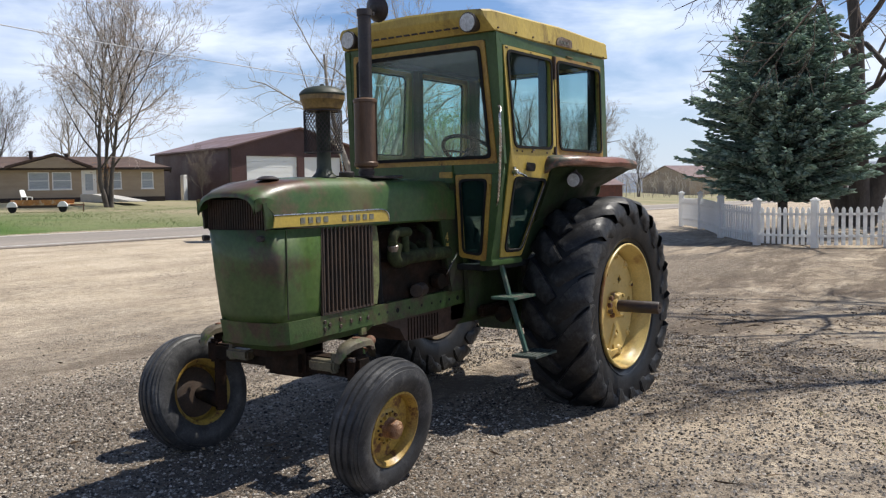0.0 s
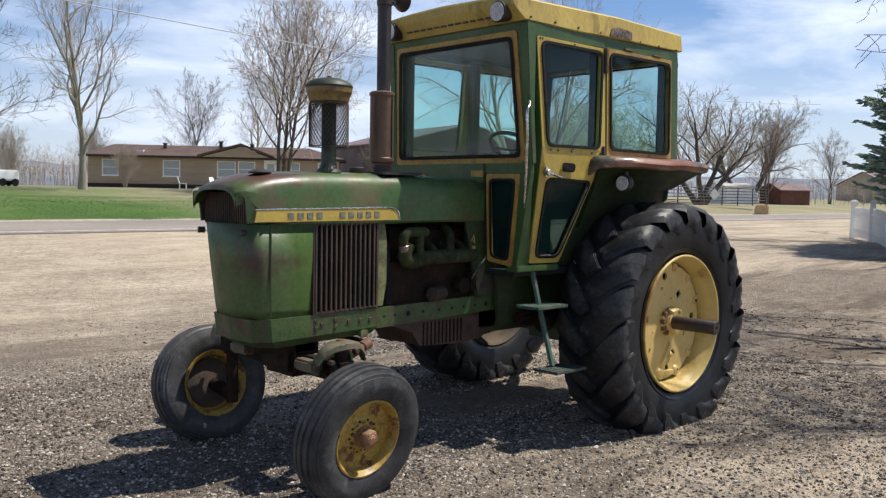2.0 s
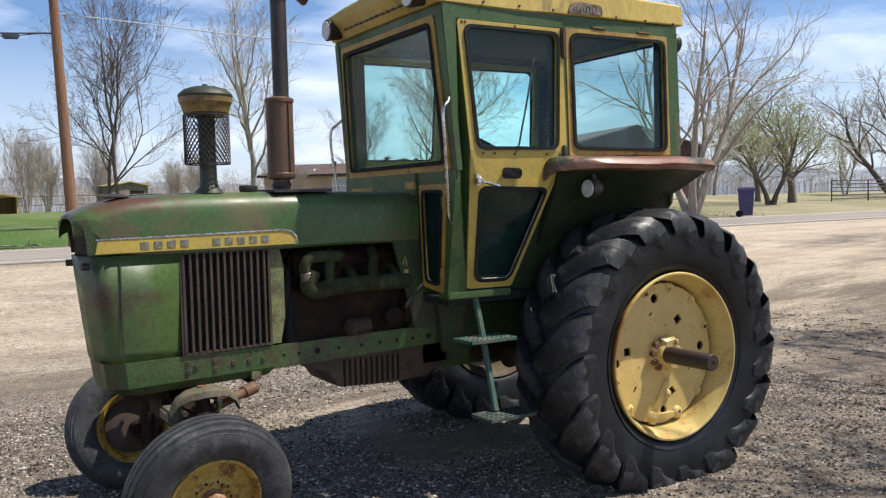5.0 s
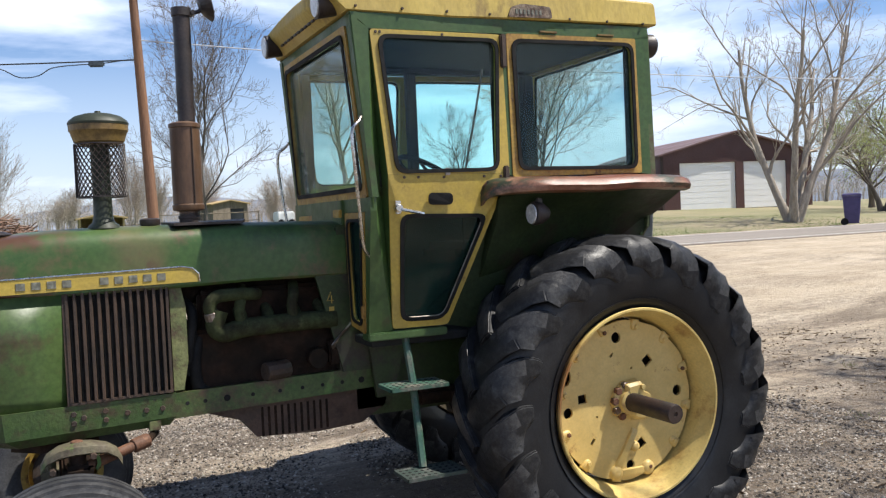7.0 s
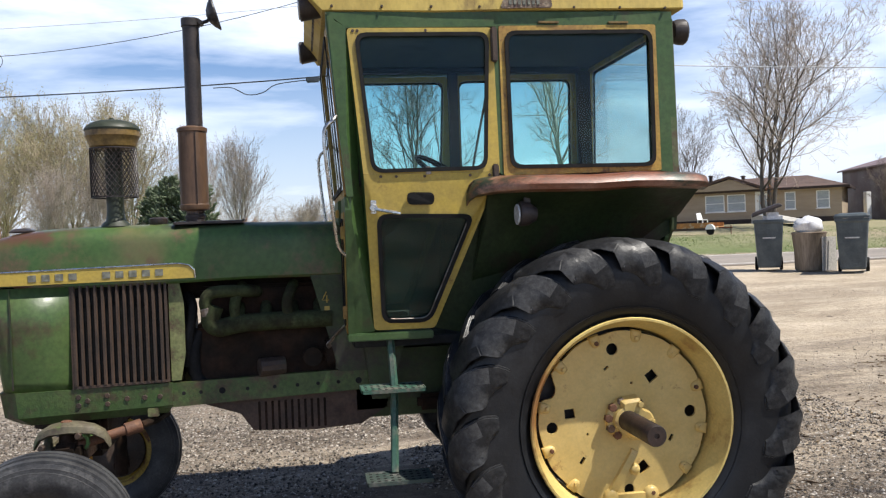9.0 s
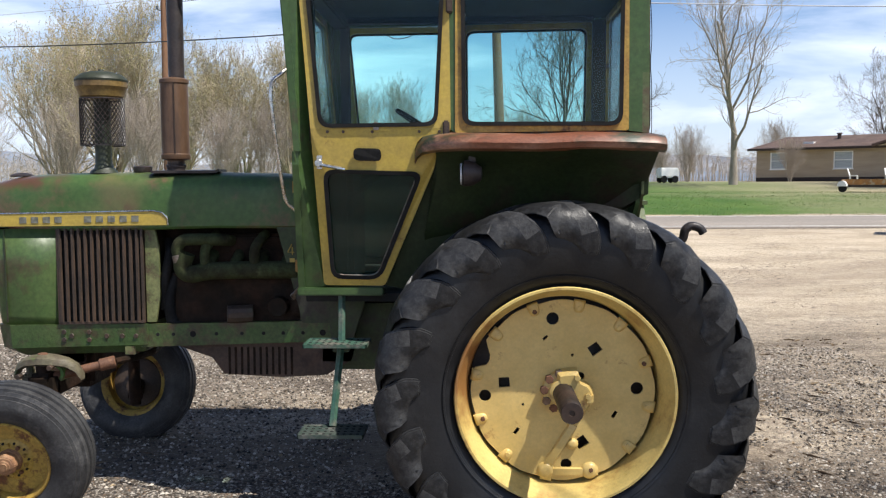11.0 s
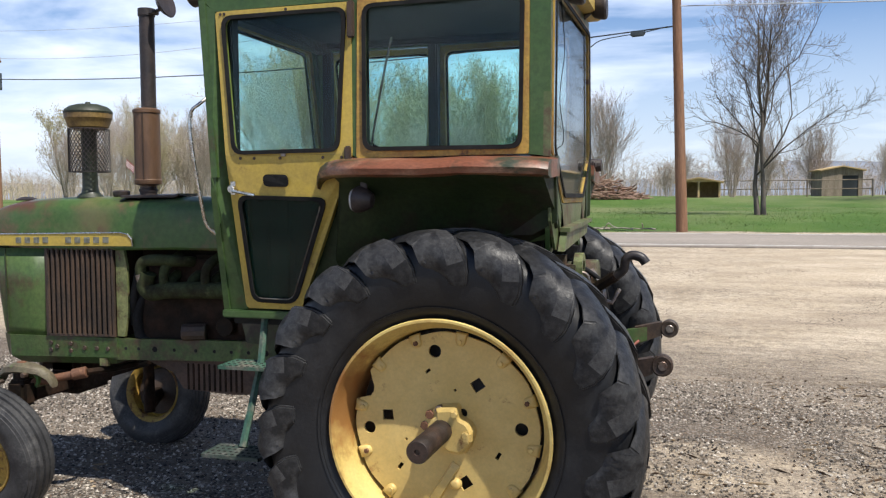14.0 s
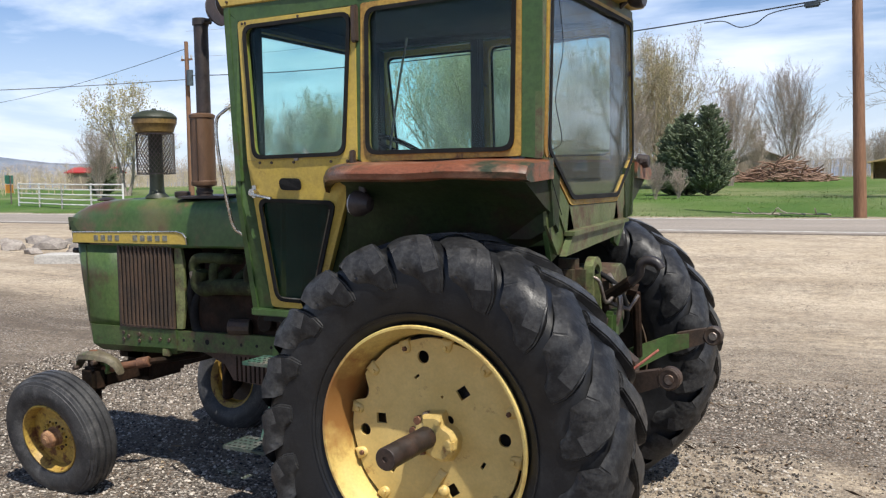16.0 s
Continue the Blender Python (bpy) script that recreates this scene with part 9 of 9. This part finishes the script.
# ---- bins by the road ----
def wheeled_bin(label, at, turn, mat, lid_open=False, top=1.0):
    b = thing("wheeled_bin", label, "rubbish bin", "bins at the roadside", (at[0], at[1], ground_z(*at)), turn)
    bm = bmesh.new()
    rings = []
    for z, w, d in ((0.06, 0.20, 0.22), (0.10, 0.215, 0.235), (0.55, 0.245, 0.275), (0.90 * top, 0.265, 0.30), (0.93 * top, 0.285, 0.32), (0.98 * top, 0.285, 0.32)):
        rings.append([Vector((*p, z)) for p in rounded([(-w, -d), (w, -d), (w, d), (-w, d)], 0.05, 3)])
    loft(bm, rings)
    body = part("body", bm, mat, b)
    bm = bmesh.new()
    rings = []
    for z, k in ((0.0, 1.0), (0.035, 1.0), (0.075, 0.9), (0.09, 0.6)):
        rings.append([Vector((p[0] * k, p[1] * k, z)) for p in rounded([(-0.295, -0.33), (0.295, -0.33), (0.295, 0.33), (-0.295, 0.33)], 0.05, 3)])
    loft(bm, rings)
    lid = part("lid", bm, BLACK_STEEL if lid_open else mat, b, "dark lid")
    if lid_open:
        lid.matrix_local = Matrix.Translation((0.02, 0, 1.13)) @ Matrix.Rotation(radians(20), 4, "Y")
    else:
        lid.matrix_local = Matrix.Translation((0, 0, 0.985 * top))
    for s in (-1, 1):
        bm = bmesh.new()
        cyl(bm, (s * 0.20, -0.25, 0.13), (s * 0.26, -0.25, 0.13), 0.13, n=16)
        part("wheel", bm, SEAL, b)
    bm = bmesh.new()
    tube(bm, [(-0.22, -0.36, 0.92), (0.22, -0.36, 0.92)], 0.018, 6)
    part("handle", bm, mat, b)
    bm = bmesh.new()
    box(bm, -0.12, 0.12, 0.27, 0.288, 0.62, 0.645, 0.004)
    part("front_mark", bm, LAMP_GLASS, body)
    return b


b1 = wheeled_bin("slate-grey wheeled rubbish bin with its lid propped open", (-8.95, -13.6), -28, GREY_PLASTIC, lid_open=True)
b1.scale = (1.14, 1.14, 1.16)
bm = bmesh.new()
box(bm, -0.26, 0.10, -0.24, 0.27, 0.86, 1.12, 0.07)
part("rubbish_bag", bm, BAG, b1, "pale full bag under the lid")
wheeled_bin("slate-grey wheeled rubbish bin, lid shut", (-10.0, -12.1), -36, GREY_PLASTIC).scale = (1.16, 1.16, 1.16)
wheeled_bin("dark blue-purple wheeled rubbish bin across the road", (-28.4, -21.8), 40, BLUE_PLASTIC, top=1.08).scale = (1.16, 1.16, 1.16)


def dustbin():
    x, y = -9.6, -13.05
    b = thing("dustbin", "battered grey dustbin with a white bag on top", "rubbish bin", "", (x, y, ground_z(x, y)), 15)
    bm = bmesh.new()
    rings = []
    for z, r in ((0.0, 0.24), (0.03, 0.26), (0.35, 0.275), (0.66, 0.30), (0.70, 0.315), (0.72, 0.30)):
        rings.append([Vector((r * (1 + 0.04 * math.sin(5 * a + z * 7)) * math.cos(a), r * math.sin(a), z)) for a in [2 * math.pi * k / 24 for k in range(24)]])
    loft(bm, rings)
    part("can", bm, WOOD_OLD, b, smooth=True)
    bm = bmesh.new()
    bmesh.ops.create_icosphere(bm, subdivisions=3, radius=0.25)
    for v in bm.verts:
        v.co = Vector((v.co.x * 1.05, v.co.y, v.co.z * 0.75)) * (1 + 0.22 * noise.noise(v.co * 9)) + Vector((0.02, 0, 0.82))
    part("rubbish_bag", bm, BAG, b, "crumpled white bag", smooth=True, angle=60)
    bm = bmesh.new()
    plain(bm, -0.31, 0.02, 0.30, 0.33, 0.0, 0.62)
    part("side_panel", bm, CONCRETE, b)
    b.scale = (1.18, 1.18, 1.18)


dustbin()


# ---- flat trailer before the house ----
TRAILER_WOOD = material("orange_planks", (0.48, 0.22, 0.065), 0.85, second=(0.33, 0.16, 0.06), scale=2.5, third=(0.50, 0.40, 0.27), third_scale=2.0, third_low=0.52, third_high=0.6, bump=0.2)
def trailer():
    x, y = -20.05, -40.9
    t = thing("trailer", "small flat utility trailer with wooden deck and white mudguards", "trailer", "", (x, y, ground_z(x, y)), -48)
    t.scale = (0.74, 0.80, 0.84)
    bm = bmesh.new()
    box(bm, -1.9, 1.9, -0.87, 0.87, 0.46, 0.56, 0.01)
    part("deck", bm, TRAILER_WOOD, t, "weathered orange-brown planks")
    for k, (px, py, ln) in enumerate(((-0.6, 0.2, 1.6), (0.5, -0.3, 1.2), (0.9, 0.5, 0.8))):
        bm = bmesh.new()
        box(bm, px - ln / 2, px + ln / 2, py - 0.09, py + 0.09, 0.56, 0.64 + 0.05 * k, 0.01)
        part("board", bm, RUST_DARK if k == 1 else TRAILER_WOOD, t)
    bm = bmesh.new()
    box(bm, -1.85, 1.85, 0.80, 0.86, 0.30, 0.455, 0.005)
    part("chassis_beam", bm, RUST_DARK, t)
    for s in (-1, 1):
        bm = bmesh.new()
        box(bm, -1.9, 1.9, s * 0.9 - 0.03, s * 0.9 + 0.03, 0.52, 0.80, 0.005)
        part("side_rail", bm, TRAILER_WOOD, t, "low weathered orange-brown side board")
    for xx in (-1.7, 1.75):
        bm = bmesh.new()
        rings = []
        for k in range(9):
            a = math.pi * k / 8
            rings.append([Vector((xx + 0.34 * math.cos(a), yy, 0.36 + 0.34 * math.sin(a))) for yy in (0.92, 1.14)] + [Vector((xx + 0.31 * math.cos(a), yy, 0.36 + 0.31 * math.sin(a))) for yy in (1.14, 0.92)])
        loft(bm, rings)
        slab(bm, [(xx + 0.34 * math.cos(math.pi * k / 10), 0.36 + 0.34 * math.sin(math.pi * k / 10)) for k in range(11)], lambda p, q: (p, 1.14, q), (0, 0.02, 0))
        part("mudguard", bm, WHITE, t)
        bm = bmesh.new()
        cyl(bm, (xx, 0.94, 0.27), (xx, 1.12, 0.27), 0.27, n=18)
        part("wheel", bm, SEAL, t)
    bm = bmesh.new()
    tube(bm, [(-1.9, 0, 0.45), (-2.9, 0, 0.45)], 0.05, 6)
    tube(bm, [(-2.8, 0, 0.0), (-2.8, 0, 0.6)], 0.035, 6)
    part("drawbar", bm, RUST, t)


trailer()


# ---- paddock rails, signs, rubble ----
def pipe_fence(name, label, pts, height, rails, mat, r=0.035, every=2.4):
    f = thing(name, label, "fence", "", (0, 0, 0))
    for (xa, ya), (xb, yb) in zip(pts, pts[1:]):
        L = math.hypot(xb - xa, yb - ya)
        n = max(1, int(L / every))
        for k in range(n + 1):
            x, y = xa + (xb - xa) * k / n, ya + (yb - ya) * k / n
            bm = bmesh.new()
            cyl(bm, (x, y, ground_z(x, y) - 0.1), (x, y, ground_z(x, y) + height), r * 1.3, n=8)
            part("post", bm, mat, f)
        for j in range(rails):
            z = height * (j + 1) / rails - 0.06
            bm = bmesh.new()
            tube(bm, [(xa, ya, ground_z(xa, ya) + z), ((xa + xb) / 2, (ya + yb) / 2, ground_z((xa + xb) / 2, (ya + yb) / 2) + z), (xb, yb, ground_z(xb, yb) + z)], r, 6)
            part("rail", bm, mat, f)
    return f


pipe_fence("paddock_fence", "dark pipe paddock fence beyond the road", [(-48.0, -31.0), (-52.0, -31.0), (-58.5, -31.0), (-66.0, -31.0)], 1.45, 6, PIPE_DARK)
pipe_fence("corral_fence", "white pipe corral fence at the lane's corner", [(30.5, -24.6), (36.0, -25.6), (41.0, -26.8)], 1.25, 5, PIPE_WHITE)
pipe_fence("field_fence", "weathered board fence at the back of the field", [(-12.0, -60.1), (-8.0, -61.0), (-1.0, -62.0)], 1.2, 2, WOOD_OLD, r=0.035)
sg = thing("yield_sign", "white diamond marker on the paddock gate", "sign", "", (-57.0, -30.85, ground_z(-57.0, -30.85)))
bm = bmesh.new()
slab(bm, [(0, 0.42), (0.46, 0.88), (0, 1.34), (-0.46, 0.88)], lambda p, q: (p * 0.8, p * -0.6, q), (0.02, 0.02, 0))
part("panel", bm, WHITE, sg)
rs = thing("road_signs", "green and orange road signs on a post", "sign", "", (43.2, -27.9, ground_z(43.2, -27.9)), -50)
bm = bmesh.new()
cyl(bm, (0, 0, -0.1), (0, 0, 1.6), 0.04, n=8)
part("post", bm, STEEL, rs)
for z0, z1, w, m_ in ((1.15, 1.62, 0.8, SIGN_GREEN), (0.62, 1.10, 0.75, SIGN_ORANGE)):
    bm = bmesh.new()
    box(bm, -w, w, 0.05, 0.08, z0, z1, 0.01)
    s_ = part("panel", bm, m_, rs)
    bm = bmesh.new()
    for k in range(5):
        box(bm, -w * 0.8 + k * w * 0.33, -w * 0.8 + k * w * 0.33 + w * 0.22, 0.082, 0.086, z0 + 0.12, z1 - 0.12, 0)
    part("letter_bars", bm, WHITE, s_)


def boulder(at, size, seed, label):
    bm = bmesh.new()
    bmesh.ops.create_icosphere(bm, subdivisions=2, radius=1.0)
    off = Vector((seed * 3.1, seed * 1.7, 0))
    for v in bm.verts:
        k = 1 + 0.38 * noise.noise(v.co * 1.3 + off) + 0.15 * noise.noise(v.co * 4 + off)
        v.co = Vector((v.co.x * k * size, v.co.y * k * size * 0.8, max(-0.2, v.co.z * k) * size * 0.6))
    ob = part("boulder", bm, ROCK)
    ob.location = (*at, ground_z(*at))
    tagged(ob, label, "rock", "rubble pile")


for k, (x, y, s_) in enumerate(((14.6, -8.5, 0.38), (13.9, -8.7, 0.26), (15.1, -8.0, 0.3), (14.2, -7.8, 0.2), (15.6, -9.0, 0.34), (13.5, -8.2, 0.16), (14.9, -9.3, 0.22), (16.2, -8.6, 0.2))):
    boulder((x, y), s_, k, "grey-brown boulder in a rubble heap on the yard")
sl = thing("concrete_slab", "pale broken concrete slab lying on the yard", "slab", "", (11.9, -7.3, ground_z(11.9, -7.3)), 28)
bm = bmesh.new()
box(bm, -0.9, 0.9, -0.35, 0.35, -0.03, 0.16, 0.02)
part("slab", bm, CONCRETE, sl)
bales = thing("straw_bales", "low heap of straw bales by the paddock", "straw bales", "", (-48.5, -22.6, ground_z(-48.5, -22.6)), 25)
for k in range(4):
    bm = bmesh.new()
    box(bm, -1.0 + k * 1.15, 0.1 + k * 1.15, -0.4, 0.4, 0, 0.42 + 0.08 * (k % 3), 0.08)
    part("bale", bm, STRAW, bales)


def flag():
    x, y = 28.0, -35.0
    f = thing("flag", "small red and white striped flag on a leaning pole", "flag", "", (x, y, ground_z(x, y)))
    bm = bmesh.new()
    tube(bm, [(0.35, 0, -0.1), (0.0, 0, 1.9), (-0.05, 0, 2.85)], 0.025, 8)
    part("pole", bm, WOOD_OLD, f)
    for k in range(7):
        bm = bmesh.new()
        secs = []
        for i in range(7):
            u = i / 6
            px = -0.04 - u * 0.42
            pz = 2.80 - u * 0.42 - k * 0.06
            py = 0.05 * math.sin(u * 5 + k * 0.3)
            secs.append([Vector((px, py, pz)), Vector((px, py + 0.008, pz)), Vector((px, py + 0.008, pz - 0.06)), Vector((px, py, pz - 0.06))])
        loft(bm, secs)
        part("stripe", bm, WHITE if k % 2 else FLAG_RED, f)


FLAG_RED = material("flag_red_cloth", (0.36, 0.03, 0.035), 0.8, bump=0.1)
flag()


def fallen_branches():
    """A few dead limbs at the edge of the grass."""
    for k, (x, y, ln, a) in enumerate(((2.4, -23.1, 1.3, 10), (1.5, -23.3, 1.0, -15), (0.7, -23.0, 0.8, 30), (1.9, -22.9, 0.7, 60))):
        g = thing("fallen_branch", "pale dead branch lying at the grass edge", "branch", "fallen branches", (x, y, ground_z(x, y) + 0.05), a)
        bm = bmesh.new()
        tube(bm, curve_pts([(-ln / 2, 0, 0), (-ln / 6, 0.05, 0.03), (ln / 6, -0.04, 0.02), (ln / 2, 0.06, 0.06)], 3), 0.025, 7, radii=[0.030 - 0.0021 * i for i in range(10)])
        part("limb", bm, BARK_PALE, g, smooth=True, angle=60)
        bm = bmesh.new()
        tube(bm, [(0, 0, 0.02), (0.12, 0.18, 0.10), (0.2, 0.3, 0.2)], 0.018, 6)
        part("twig", bm, BARK_PALE, g)


fallen_branches()
